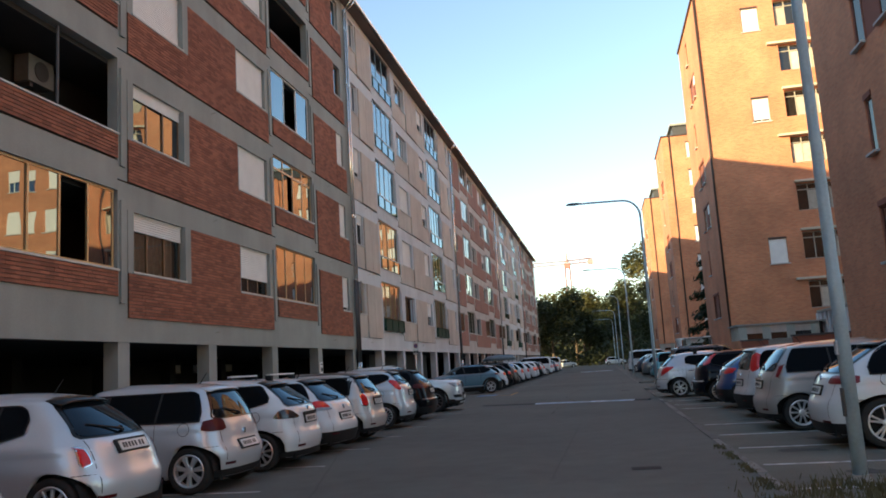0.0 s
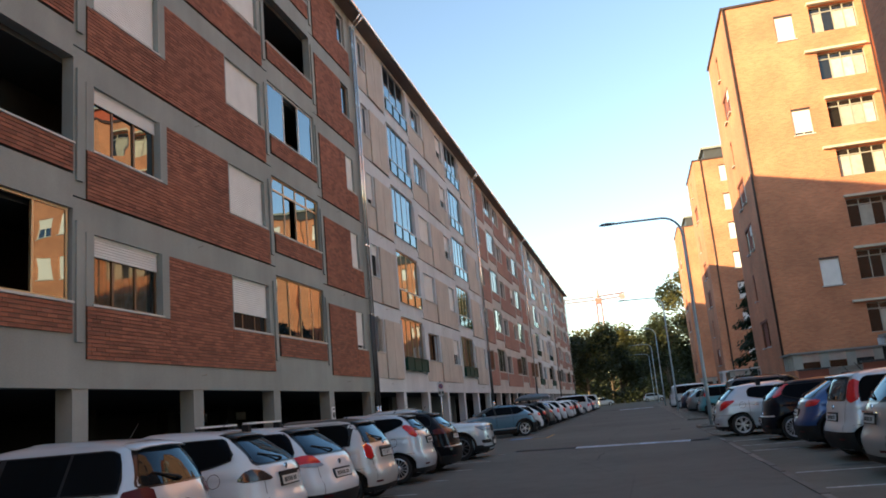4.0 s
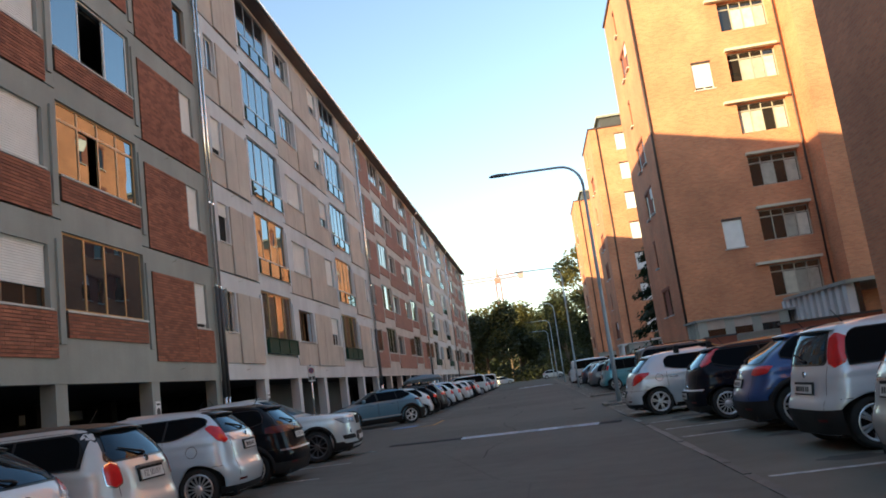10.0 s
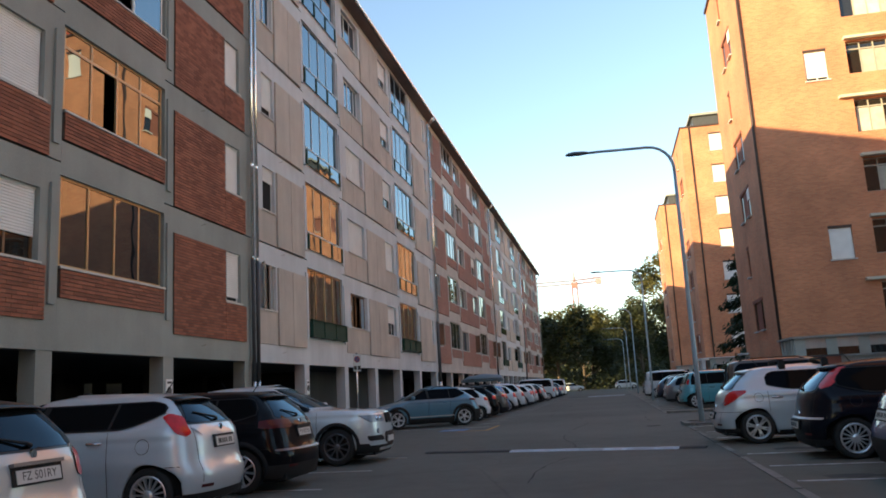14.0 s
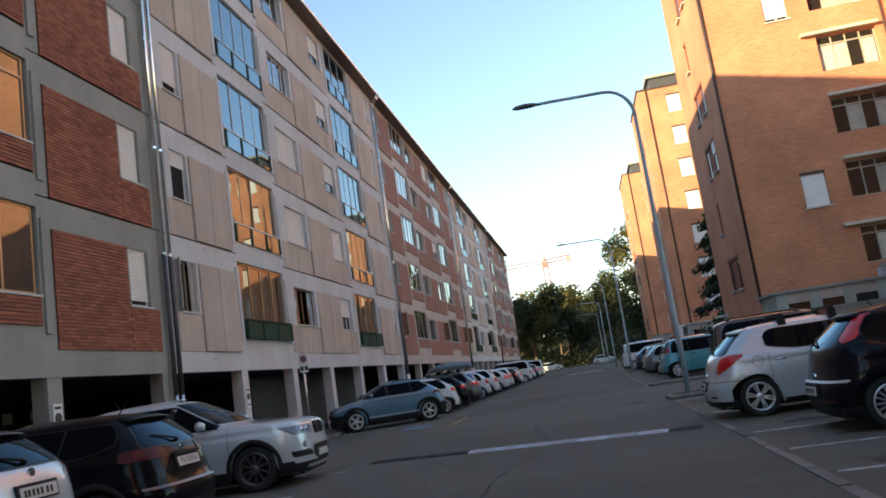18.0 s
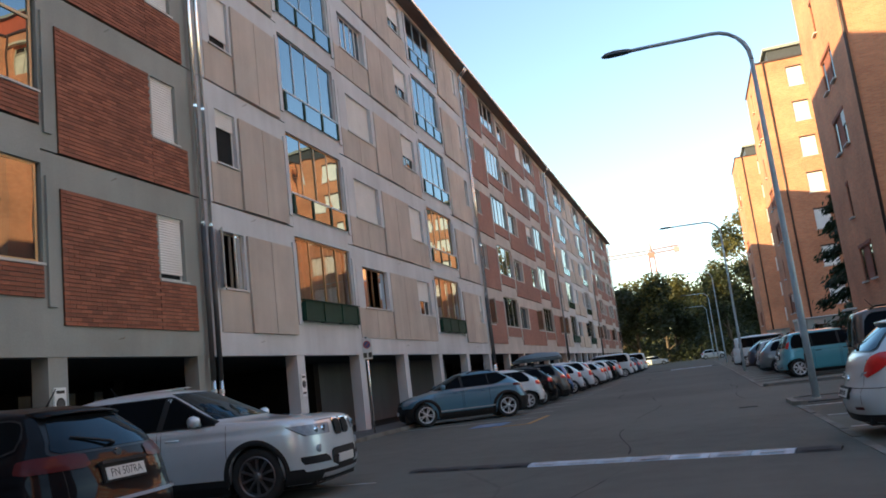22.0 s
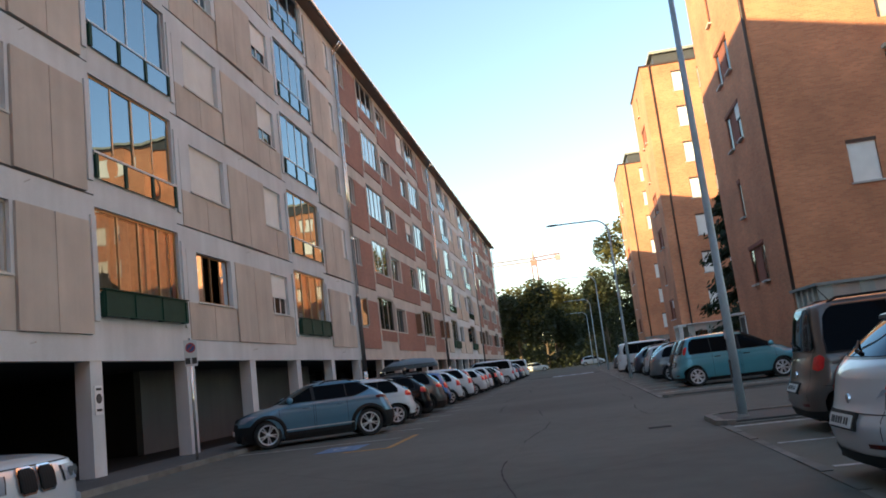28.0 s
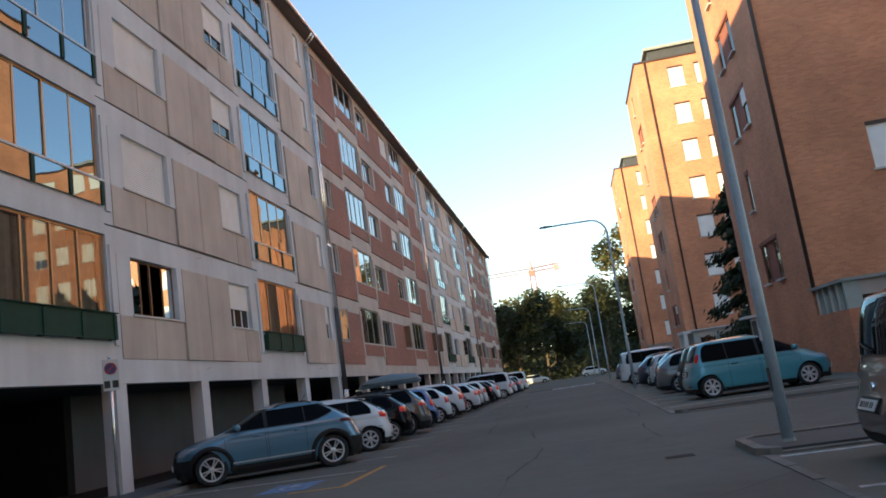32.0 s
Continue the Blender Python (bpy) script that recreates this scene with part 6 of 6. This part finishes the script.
    if black_roof:
        s = Solid()
        xs_, vs = np.linspace(float(c.xr(H - .13)) - .02, float(c.xf(H - .09)), 18), np.linspace(-1, 1, 13)
        for xx in xs_:
            for v in vs:
                yy = v * wide(H - .14, .97)
                s.v.append((xx, yy, c.roof(xx, yy) + .006))
        s.f = [(13 * i + j, 13 * i + 13 + j, 13 * i + 14 + j, 13 * i + j + 1) for i in range(17) for j in range(12)]
        part("roof_panel", s, M["gloss_black"], p, "gloss black roof", True)
        for sg in (1, -1):
            part("roof_side", c.side_patch(Solid(), sg, cab0 - .04, cab1 + .02, lambda q: B + .015, lambda q: min(H - .125, float(np.interp(q + .05, zf[:, 0], zf[:, 1])), float(np.interp(q - .05, zr[:, 0], zr[:, 1]))), .014, 40), M["gloss_black"], p, "", True)
    # lamps
    for key, za, zb, ya, yb, ea, eb in lamps or [(lens, tail_z[0], tail_z[1], tail_v[0], tail_v[0] + .04, lamp_side, lamp_side * .75)]:
        for sg in (1, -1):
            n = 8
            for tag, grow, of, kk in ((("lamp_rim", .012, .007, lamp_rim),) if lamp_rim else ()) + (("tail_light", 0, .012, key),):
                rows = []
                for j in range(n + 1):
                    t = j / n
                    e = max(0.0, abs(2 * t - 1) - .55) / .45
                    in_ = .1 * (1 - math.sqrt(max(0, 1 - e * e))) if not far else 0
                    out = ea + (eb - ea) * t
                    out = out - in_ if out > 0 else out + in_
                    rows.append((za - grow + (zb - za + 2 * grow) * t, ya + (yb - ya) * t + in_ - grow * 1.3, out + (grow if out > 0 else -grow * 1.3)))
                part(tag, c.wrap_patch(Solid(), sg, rows, False, of), M[kk], p, "", True)
    hd = spec["hood"]
    for sg in (1, -1):
        if face == "kidney":
            rows = [(hd - .29 + .14 * t, .44 - .02 * t, .16 + .2 * t) for t in (0, .2, .4, .6, .8, 1)]
            part("headlight_frame", c.wrap_patch(Solid(), sg, [(z, a - .02, b + .02) for z, a, b in rows], True, .006), M["gloss_black"], p, "", True)
        else:
            rows = [(hd - .33 + .16 * t, .6 - .06 * t, .22 + .16 * t) for t in (0, .2, .4, .6, .8, 1)]
        hl = part("headlight", c.wrap_patch(Solid(), sg, rows, True, .011), M["clear_lens"], p, "", True)
        if face == "kidney":
            for yy in (.56, .7):
                q = c.face_x(yy * c.W / 2, hd - .22, True)
                part("lamp_bowl", Solid().tube([(q - .01, sg * yy * c.W / 2, hd - .22), (q + .02, sg * yy * c.W / 2, hd - .22)], [.05, .045], 14), M["chrome"], hl)

    def nose(name, z0, z1, y0, y1, key, off, rnd_=0.0, parent=None):
        return part(name, c.face_patch(Solid(), z0, z1, y0, y1, True, off, 6, 10, rnd_), M[key], parent or p, "", True)

    if face == "kidney":
        for sg in (1, -1):
            a, b = sorted((sg * .015, sg * .25))
            nose("grille_surround", hd - .335, hd - .115, a - .006, b + .006, "chrome", .012, .04)
            g2 = nose("grille", hd - .32, hd - .13, a + .012, b - .012, "well", .02, .04)
            for i in range(6):
                v = a + .02 + (b - a - .04) * (i + .5) / 6
                nose("grille_bar", hd - .31, hd - .14, v - .006, v + .006, "trim", .03, 0, g2)
            part("corner_intake", c.wrap_patch(Solid(), sg, [(.45, .5, -.93), (.5, .52, -.95), (.55, .6, -.95)], True, .008), M["trim"], p)
            q = c.face_x(.66, .63, True)
            part("fog_lamp", Solid().tube([(q - .03, sg * .66, .635), (q + .012, sg * .66, .635)], [.055, .05], 16), M["clear_lens"], p)
            part("bumper_blade", c.wrap_patch(Solid(), sg, [(.36, .3, -.92), (.4, .42, -.94), (.43, .5, -.95)], True, .022), pm, p, "", True)
        nose("air_intake", .37, .6, -.42, .42, "trim", .012, .06)
        nose("intake_bar", .475, .5, -.4, .4, "well", .024)
        nose("skid_plate", .24, .3, -.6, .6, "alloy", .02)
        nose("bonnet_edge", hd - .115, hd - .107, -.62, .62, "trim", .004)
    else:
        nose("grille", .42, hd - .34, -.5, .5, "trim", .01, .06)
        nose("upper_grille", hd - .3, hd - .22, -.4, .4, "trim", .01, .03)
    for fwd in (False, True):
        top_ = bumper or (.4 if clad else .3)
        rows = [(.205 + (top_ - .205) * i / 9, 0.0, (c.rx if not fwd else L - c.fx) - c.ra - .02) for i in range(10)]
        s = Solid()
        for sg in (1, -1):
            c.wrap_patch(s, sg, rows, fwd, .01, 20)
        part("bumper_trim", s, M["trim"], p, "", True)
    for sg in (1, -1):
        if not far:
            part("reflector", c.wrap_patch(Solid(), sg, [(.36, .55, -.78), (.395, .55, -.78)], False, .016, 6), M["dark_lens"], p)
        if not far:
            part("tailgate_seam", c.face_patch(Solid(), c.rear[8, 1] + .02, g0 - .03, sg * c.W * .36 - .004, sg * c.W * .36 + .004, False, .002, 8, 1), M["trim"], p)
            part("bumper_seam", c.wrap_patch(Solid(), sg, [(spec.get("bump_z", .6) + .012, 0, c.rx - c.ra + .06), (spec.get("bump_z", .6) + .02, 0, c.rx - c.ra + .06)], False, .002), M["trim"], p)
    # plates
    px = float(c.face_x(0, plate_z)) - .012
    slope = float(c.xr(plate_z + .05) - c.xr(plate_z - .05)) / .1
    lean = Matrix.Translation((px, 0, plate_z)) @ Matrix.Rotation(math.atan(slope), 4, "Y")
    rec = part("plate_recess", bx(-.004, .03, -.29, .29, -.07, .085), M["trim"], p)
    rec.matrix_basis = lean
    pl = part("number_plate", bx(-.014, -.004, -.26, .26, -.055, .055), M["plate"], p)
    pl.matrix_basis = lean
    if plate:
        plate_text(pl, plate, .5, -.0155, 0)
    elif not far:
        for q in (-.17, -.11, -.03, .03, .09, .15, .2):
            part("plate_bar", bx(-.0165, -.0135, q - .018, q + .018, -.03, .03), M["ink"], pl)
    if brow:
        br = part("plate_brow", bx(-.03, .02, -.3, .3, .085, .115), M[brow], p, "trim bar above the number plate")
        br.matrix_basis = lean
    if bumper_strip:
        for sg in (1, -1):
            part("bumper_strip", c.wrap_patch(Solid(), sg, [(.6, 0, .2), (.615, 0, .22), (.63, 0, .2)], False, .025), M[bumper_strip], p, "bright bumper strip", True)
    part("number_plate", bx(L - .01, L + .022, -.26, .26, .4, .51), M["plate"], p)
    bz = plate_z + .17
    q = float(c.face_x(0, bz))
    if not far:
        part("badge", Solid().tube([(q - .014, 0, bz), (q + .004, 0, bz)], [.04, .043], 14), M["chrome"], p)
    if not far:
        za = g0 + .03
        a, b = c.face_x(0, za), c.face_x(.42, za + .1)
        part("wiper", Solid().tube([(a - .02, 0, za), (a - .035, .06, za + .02), (b - .03, .42, za + .1)], [.022, .016, .008], 6), M["trim"], p)
        if spoiler is not None:
            s = Solid()
            x1 = float(c.xr(H - .075))
            x0 = float(c.xr(g1)) - .06
            for j in range(11):
                v = -1 + .2 * j
                yy = v * wide(g1, .82)
                zz, bow = c.roof(x1 + .05, yy), .07 * v * v
                s.v += [(x0 + bow, yy, zz - .062), (x0 + bow - .004, yy, zz - .045), (x1 - .02, yy, zz - .004), (x1 + .06, yy, zz + .004), (x1 + .06, yy, zz - .04)]
            s.f = [(5 * j + i, 5 * j + 5 + i, 5 * j + 5 + (i + 1) % 5, 5 * j + (i + 1) % 5) for j in range(10) for i in range(5)] + [(0, 1, 2, 3, 4), (54, 53, 52, 51, 50)]
            part("spoiler", s, M[spoiler] if spoiler else M["gloss_black"] if black_roof else pm, p, "", True)
        part("aerial", Solid().tube([(spec["rg"] + .42, 0, c.top(spec["rg"] + .42) - .01), (spec["rg"] + .3, 0, H + .12)], [.009, .005], 5), M["trim"], p)
    if rails:
        for sg in (1, -1):
            yy = sg * wide(H - .1, .93)
            rz = lambda q: c.roof(q, yy)
            a, b = spec["rg"] + .25, spec["wt"] - .35
            part("roof_rail", Solid().tube([(a, yy, rz(a) - .01), (a + .12, yy, rz(a + .12) + .04), ((a + b) / 2, yy, rz((a + b) / 2) + .045), (b - .15, yy, rz(b - .15) + .04), (b, yy, rz(b) - .01)], [.018] * 5, 6), M["trim"], p, "", True)
    if bars or box:
        for q in (L * .34, L * .54):
            yy = wide(H - .1, .93)
            part("roof_bar", bx(q - .04, q + .04, -yy - .04, yy + .04, H + .055, H + .085), M[bar_key], p)
            for sg in (1, -1):
                part("bar_foot", bx(q - .06, q + .06, sg * yy - .045, sg * yy + .045, c.roof(q, yy) - .03, H + .055), M["trim"], p)
    if box:
        rb = thing("roof_box", "grey hard-shell roof box on a parked car", "roof box")
        rb.matrix_world = p.matrix_world @ Matrix.Translation((0, 0, H + .085))
        s = Solid()
        st = ((.2, .28, .14), (.35, .36, .3), (1.2, .4, .38), (1.9, .36, .3), (2.3, .2, .1))
        for xx, w, h in st:
            s.v += [(xx, -w, 0), (xx, w, 0), (xx, w * .97, h * .6), (xx, w * .6, h), (xx, -w * .6, h), (xx, -w * .97, h * .6)]
        s.f = [tuple(range(5, -1, -1)), tuple(range(24, 30))] + [(6 * i + j, 6 * i + (j + 1) % 6, 6 * i + 6 + (j + 1) % 6, 6 * i + 6 + j) for i in range(4) for j in range(6)]
        part("shell", s, M["roof_box"], rb, "", True)
        part("seam", bx(.3, 2.2, -.41, .41, .12, .135), M["trim"], rb)
    return p


HATCH = dict(L=3.64, W=1.66, H=1.5, wb=2.37, belt=.94, hood=.98, rg=.36, wt=2.35, cw=2.95, over=.55, tail=.06)
RETRO = dict(L=3.55, W=1.63, H=1.49, wb=2.3, belt=.94, hood=.96, rg=.7, wt=2.15, cw=2.72, over=.58, tail_line=[(.09, .74), (.16, .9), (.25, 1.0)], tumble=.3, square=(2.4, 2.3), corner=(.5, .8))
COUPE = dict(L=3.95, W=1.72, H=1.5, wb=2.51, belt=.97, hood=.98, rg=.62, wt=2.5, cw=3.1, over=.68, tail_line=[(.1, .86), (.17, 1.03)], tumble=.29)
SPORT = dict(L=3.95, W=1.72, H=1.48, wb=2.49, belt=.96, hood=.97, rg=.72, wt=2.45, cw=3.12, over=.67, tail_line=[(.1, .78), (.14, .95), (.27, 1.08)], tumble=.31)
WAGON = dict(L=4.26, W=1.73, H=1.48, wb=2.6, belt=.95, hood=.95, rg=.68, wt=2.65, cw=3.3, over=.85, tail_line=[(.11, .82), (.2, 1.0)], tumble=.29)
BOXY = dict(L=3.8, W=1.72, H=1.52, wb=2.49, belt=1.0, hood=1.0, rg=.42, wt=2.45, cw=2.85, over=.62, tail_line=[(.1, .86), (.15, 1.03)], tumble=.24)
SUV = dict(L=4.3, W=1.8, H=1.6, wb=2.57, belt=1.03, hood=1.05, rg=.66, wt=2.65, cw=3.3, over=.82, tail_line=[(.1, .84), (.18, 1.06)], R=.345, bump_z=.62)
BIGSUV = dict(L=4.65, W=1.88, H=1.66, wb=2.81, belt=1.06, hood=1.1, rg=.7, wt=2.5, cw=3.3, over=.95, tail=.12, R=.365, bump_z=.66, nose=(.035, .075), tumble=.3, square=(2.7, 3.0), corner=(.42, .55))
CROSS = dict(L=4.17, W=1.8, H=1.55, wb=2.6, belt=1.0, hood=1.02, rg=.85, wt=2.3, cw=3.12, over=.77, tail_line=[(.12, .84), (.22, 1.06)], R=.35, bump_z=.66, tumble=.33, nose=(.09, .2))
TALL = dict(L=3.6, W=1.6, H=1.55, wb=2.3, belt=.98, hood=1.0, rg=.3, wt=2.4, cw=2.92, over=.55, tail=.05, tumble=.17, square=(3.4, 2.6), corner=(.34, .7))
MPV = dict(L=4.05, W=1.7, H=1.62, wb=2.63, belt=1.0, hood=1.0, rg=.4, wt=2.4, cw=3.3, over=.62, tail=.08, tumble=.24)
VAN = dict(L=4.6, W=1.85, H=1.95, wb=2.9, belt=1.2, hood=1.12, rg=.2, wt=3.2, cw=3.9, over=.8, tail=.05, tumble=.1, R=.33)
# white and silver lean blue to offset warm light bounced off the towers
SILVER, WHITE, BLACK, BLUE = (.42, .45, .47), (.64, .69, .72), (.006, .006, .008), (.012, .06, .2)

# row beside the pilotis, noses to the pavement
car("silver small hatchback parked nose to the pavement", -6.55, 6.65, 181, (.55, .62, .67), HATCH, spokes=6)
car("silver rounded retro city car parked nose in", -6.5, 9.25, 181, (.56, .63, .69), RETRO, quarter=.62, doors=((.38, .74),), lamps=[("red_lens", .7, .9, .76, .8, .2, .2)], spokes=10, plate_z=.86, spoiler="gloss_black", lamp_rim="chrome", kick=.1)
car("silver older five-door hatchback with hub caps", -6.55, 11.98, 181, (.55, .62, .67), HATCH, doors=((.29, .5), (.52, .78)), lamps=[("dark_lens", .82, .98, .58, .6, .26, .2)], spokes=7, plate_z=.6, flap=1, quarter=.2)
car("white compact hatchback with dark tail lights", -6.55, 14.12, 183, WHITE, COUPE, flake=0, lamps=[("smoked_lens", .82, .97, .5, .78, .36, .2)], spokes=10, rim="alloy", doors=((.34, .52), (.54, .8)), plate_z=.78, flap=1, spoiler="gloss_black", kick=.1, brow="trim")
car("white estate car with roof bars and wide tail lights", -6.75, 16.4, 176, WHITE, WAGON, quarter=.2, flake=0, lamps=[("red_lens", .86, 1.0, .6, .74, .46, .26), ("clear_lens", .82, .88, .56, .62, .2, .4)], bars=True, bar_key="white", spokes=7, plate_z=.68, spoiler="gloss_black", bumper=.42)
car("beige small hatchback with upright oval tail lights", -6.48, 18.45, 180, (.55, .55, .53), BOXY, flake=.2, doors=((.36, .74),), lamps=[("red_lens", .77, 1.03, .66, .68, -.87, -.87)], lamp_rim="chrome", spokes=5, plate="FZ 501RY", plate_z=.84, black_roof=True, brow="alloy_dark")
car("silver five-door hatchback with tall red tail lights", -6.63, 21.76, 184, (.58, .65, .7), dict(SPORT, H=1.51, belt=1.05, rg=.46, tail_line=[(.09, .8), (.12, .98), (.2, 1.12)]), ground=.03, lamps=[("red_lens", .95, 1.22, .76, .86, .2, .3), ("clear_lens", .93, 1.06, .56, .74, .03, .1)], spokes=15, plate_z=.86, flap=1, handle="chrome", spoiler="gloss_black", kick=.16, quarter=.3)
car("black compact hatchback with chrome rear bumper", -6.76, 24.5, 182, BLACK, dict(SUV, L=4.2, H=1.53, belt=1.02, hood=1.0, rg=.52, wt=2.55, cw=3.2, over=.78, R=.325), flake=0, lamps=[("dark_lens", .93, 1.06, .42, .46, .36, .3)], clad=True, spokes=10, plate="FN 507RA", plate_z=.84, brow="trim", bumper_strip="alloy_dark", kick=.1)
car("large silver crossover parked facing the road", -6.84, 28.55, 4, (.68, .76, .81), BIGSUV, doors=((.31, .5), (.52, .72)), spokes=10, rim="alloy_dark", clad=True, face="kidney", flake=.95, wide_arch=.06)
car("blue-grey crossover with black arches parked nose in", -7.13, 43.3, 206, (.1, .235, .34), dict(CROSS, belt=1.04), clad=True, doors=((.32, .51), (.53, .73)), lamps=[("dark_lens", .94, 1.02, .5, .56, .4, .34)], spokes=5, rails=True, plate_z=.6, flake=.8, wide_arch=.09, strip="alloy", bumper=.6, kick=.14)
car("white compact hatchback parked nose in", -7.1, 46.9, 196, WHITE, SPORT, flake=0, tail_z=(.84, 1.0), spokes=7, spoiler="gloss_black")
car("black hatchback with red tail lights parked nose in", -7.1, 49.6, 192, BLACK, COUPE, flake=0, tail_z=(.84, 1.02))
car("grey-brown crossover carrying a roof box", -7.15, 52.1, 190, (.09, .085, .08), SUV, box=True, rails=True, clad=True, tail_z=(.9, 1.02), tail_v=(.5, .99))
car("blue small hatchback parked nose in", -7.2, 55.6, 196, (.07, .18, .42), HATCH, spokes=6)
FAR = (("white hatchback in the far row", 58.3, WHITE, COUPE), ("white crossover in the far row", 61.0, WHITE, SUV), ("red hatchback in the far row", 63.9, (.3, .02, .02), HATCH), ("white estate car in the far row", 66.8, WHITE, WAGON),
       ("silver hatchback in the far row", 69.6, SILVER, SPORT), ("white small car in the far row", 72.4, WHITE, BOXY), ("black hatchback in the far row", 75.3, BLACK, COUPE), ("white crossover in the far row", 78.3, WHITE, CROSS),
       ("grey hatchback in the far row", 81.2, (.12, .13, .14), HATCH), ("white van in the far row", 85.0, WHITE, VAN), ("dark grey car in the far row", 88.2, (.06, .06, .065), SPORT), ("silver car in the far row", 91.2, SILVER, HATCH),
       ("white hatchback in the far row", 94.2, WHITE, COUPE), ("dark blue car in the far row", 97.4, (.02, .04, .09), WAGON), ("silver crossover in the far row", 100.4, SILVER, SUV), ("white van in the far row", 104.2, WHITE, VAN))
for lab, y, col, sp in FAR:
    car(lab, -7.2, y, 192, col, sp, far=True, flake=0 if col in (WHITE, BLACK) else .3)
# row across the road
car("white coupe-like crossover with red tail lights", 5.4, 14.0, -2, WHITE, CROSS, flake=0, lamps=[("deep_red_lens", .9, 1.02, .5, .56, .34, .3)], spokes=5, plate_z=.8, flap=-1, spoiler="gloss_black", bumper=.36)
car("grey-beige compact people carrier", 5.05, 17.0, 0, (.33, .34, .34), dict(MPV, H=1.56, rg=.5), quarter=.2, spoiler=None, lamps=[("deep_red_lens", .92, 1.16, .84, .86, .18, .16)], glass_w=(.76, .68), spokes=10, plate_z=.8, brow="chrome")
car("silver boxy city car with upright tail lights", 4.95, 19.95, 3, (.58, .64, .68), TALL, quarter=.2, bumper=.5, lamps=[("red_lens", .98, 1.38, .78, .78, .2, .18)], glass_w=(.72, .68), spokes=6, plate_z=.74)
car("metallic blue crossover with angular tail lights", 5.2, 22.95, -3, BLUE, CROSS, clad=True, bumper=.5, flake=.6, lamps=[("red_lens", .88, 1.02, .66, .7, .22, .3)], rails=True, spokes=5, plate_z=.76, kick=.1)
car("black three-door hatchback with tall tail lights", 4.87, 26.4, -1, (.007, .008, .014), dict(SPORT, H=1.49, rg=.52, tail_line=[(.1, .8), (.13, .95), (.2, 1.06)]), flake=0, doors=((.38, .74),), lamps=[("red_lens", 1.05, 1.37, .76, .74, .2, .26)], glass_w=(.74, .68), spokes=15, plate_z=.5, bumper_strip="alloy", flap=-1, kick=.12)
car("silver five-door hatchback with roof bars", 4.02, 29.9, 0, (.87, .91, .93), dict(SPORT, L=4.0, belt=1.0, over=.74, H=1.5, rg=.6, R=.32), doors=((.25, .49), (.51, .78)), lamps=[("red_lens", .74, 1.03, .7, .8, .12, .46), ("clear_lens", .72, .82, .6, .7, .02, .12)], spokes=6, plate_z=.55, flap=-1, handle="chrome", bars=True, bar_key="trim", quarter=.66, kick=.1, flake=.3)
car("dark brown tall people carrier", 4.75, 34.1, -3, (.1, .085, .075), dict(MPV, H=1.74, rg=.25, square=(3.6, 2.6), corner=(.36, .7)), quarter=.16, spoiler=None, lamps=[("red_lens", .8, 1.0, .8, .8, .16, .15)], rails=True, spokes=8, plate_z=.58, flake=.4)
car("turquoise compact people carrier with roof rails", 4.97, 49.9, 3, (.07, .32, .4), MPV, doors=((.29, .49), (.51, .76)), quarter=.25, spoiler=None, lamps=[("red_lens", 1.0, 1.26, .82, .84, .18, .16)], glass_w=(.76, .7), spokes=7, flake=.5, handle="trim")
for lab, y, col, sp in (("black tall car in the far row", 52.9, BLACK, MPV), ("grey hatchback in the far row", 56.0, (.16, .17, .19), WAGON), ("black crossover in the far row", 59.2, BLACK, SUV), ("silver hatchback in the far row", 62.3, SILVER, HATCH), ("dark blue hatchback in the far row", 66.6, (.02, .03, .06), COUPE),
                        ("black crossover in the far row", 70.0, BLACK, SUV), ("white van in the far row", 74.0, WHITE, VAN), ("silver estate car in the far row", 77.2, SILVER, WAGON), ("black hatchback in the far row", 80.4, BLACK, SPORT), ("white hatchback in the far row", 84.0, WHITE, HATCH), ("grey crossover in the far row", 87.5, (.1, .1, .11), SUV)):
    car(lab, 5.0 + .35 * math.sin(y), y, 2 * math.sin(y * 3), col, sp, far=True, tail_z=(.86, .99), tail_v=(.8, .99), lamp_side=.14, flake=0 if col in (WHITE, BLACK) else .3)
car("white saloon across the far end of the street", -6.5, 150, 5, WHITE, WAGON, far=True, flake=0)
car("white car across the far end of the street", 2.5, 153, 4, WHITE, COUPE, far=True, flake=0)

# ---- single bricks of the nearest block ----
bl = Solid()
one = bx(0, .03, 0, .256, 0, .062).mesh("brick", M["brick_one"])
rb_ = random.Random(4)
for p, y0, y1, z0, z1 in BRICK_RECTS:
    solo = p == BLOCKS[0] and z0 < 3.1 and z1 > 5 and y0 > 29
    nz = int((z1 - z0) / .0752)
    for r in range(nz):
        z = z0 + r * (z1 - z0) / nz
        y = y0 - (.1325 if r % 2 else 0.0)
        while y < y1 - .02:
            a, b = max(y, y0), min(y + .256, y1)
            if b - a > .03:
                d = rb_.uniform(-.003, .003)
                if solo and b - a > .254:
                    ob = part("brick", one, None, p)
                    ob.location = (XF + .01 + d, a, z)
                else:
                    bl.box(XF + .01, XF + .04 + d, a, b, z, z + .062)
            y += .259
tagged(part("brickwork", bl, M["brick"], BLOCKS[0]), kind="stuff")
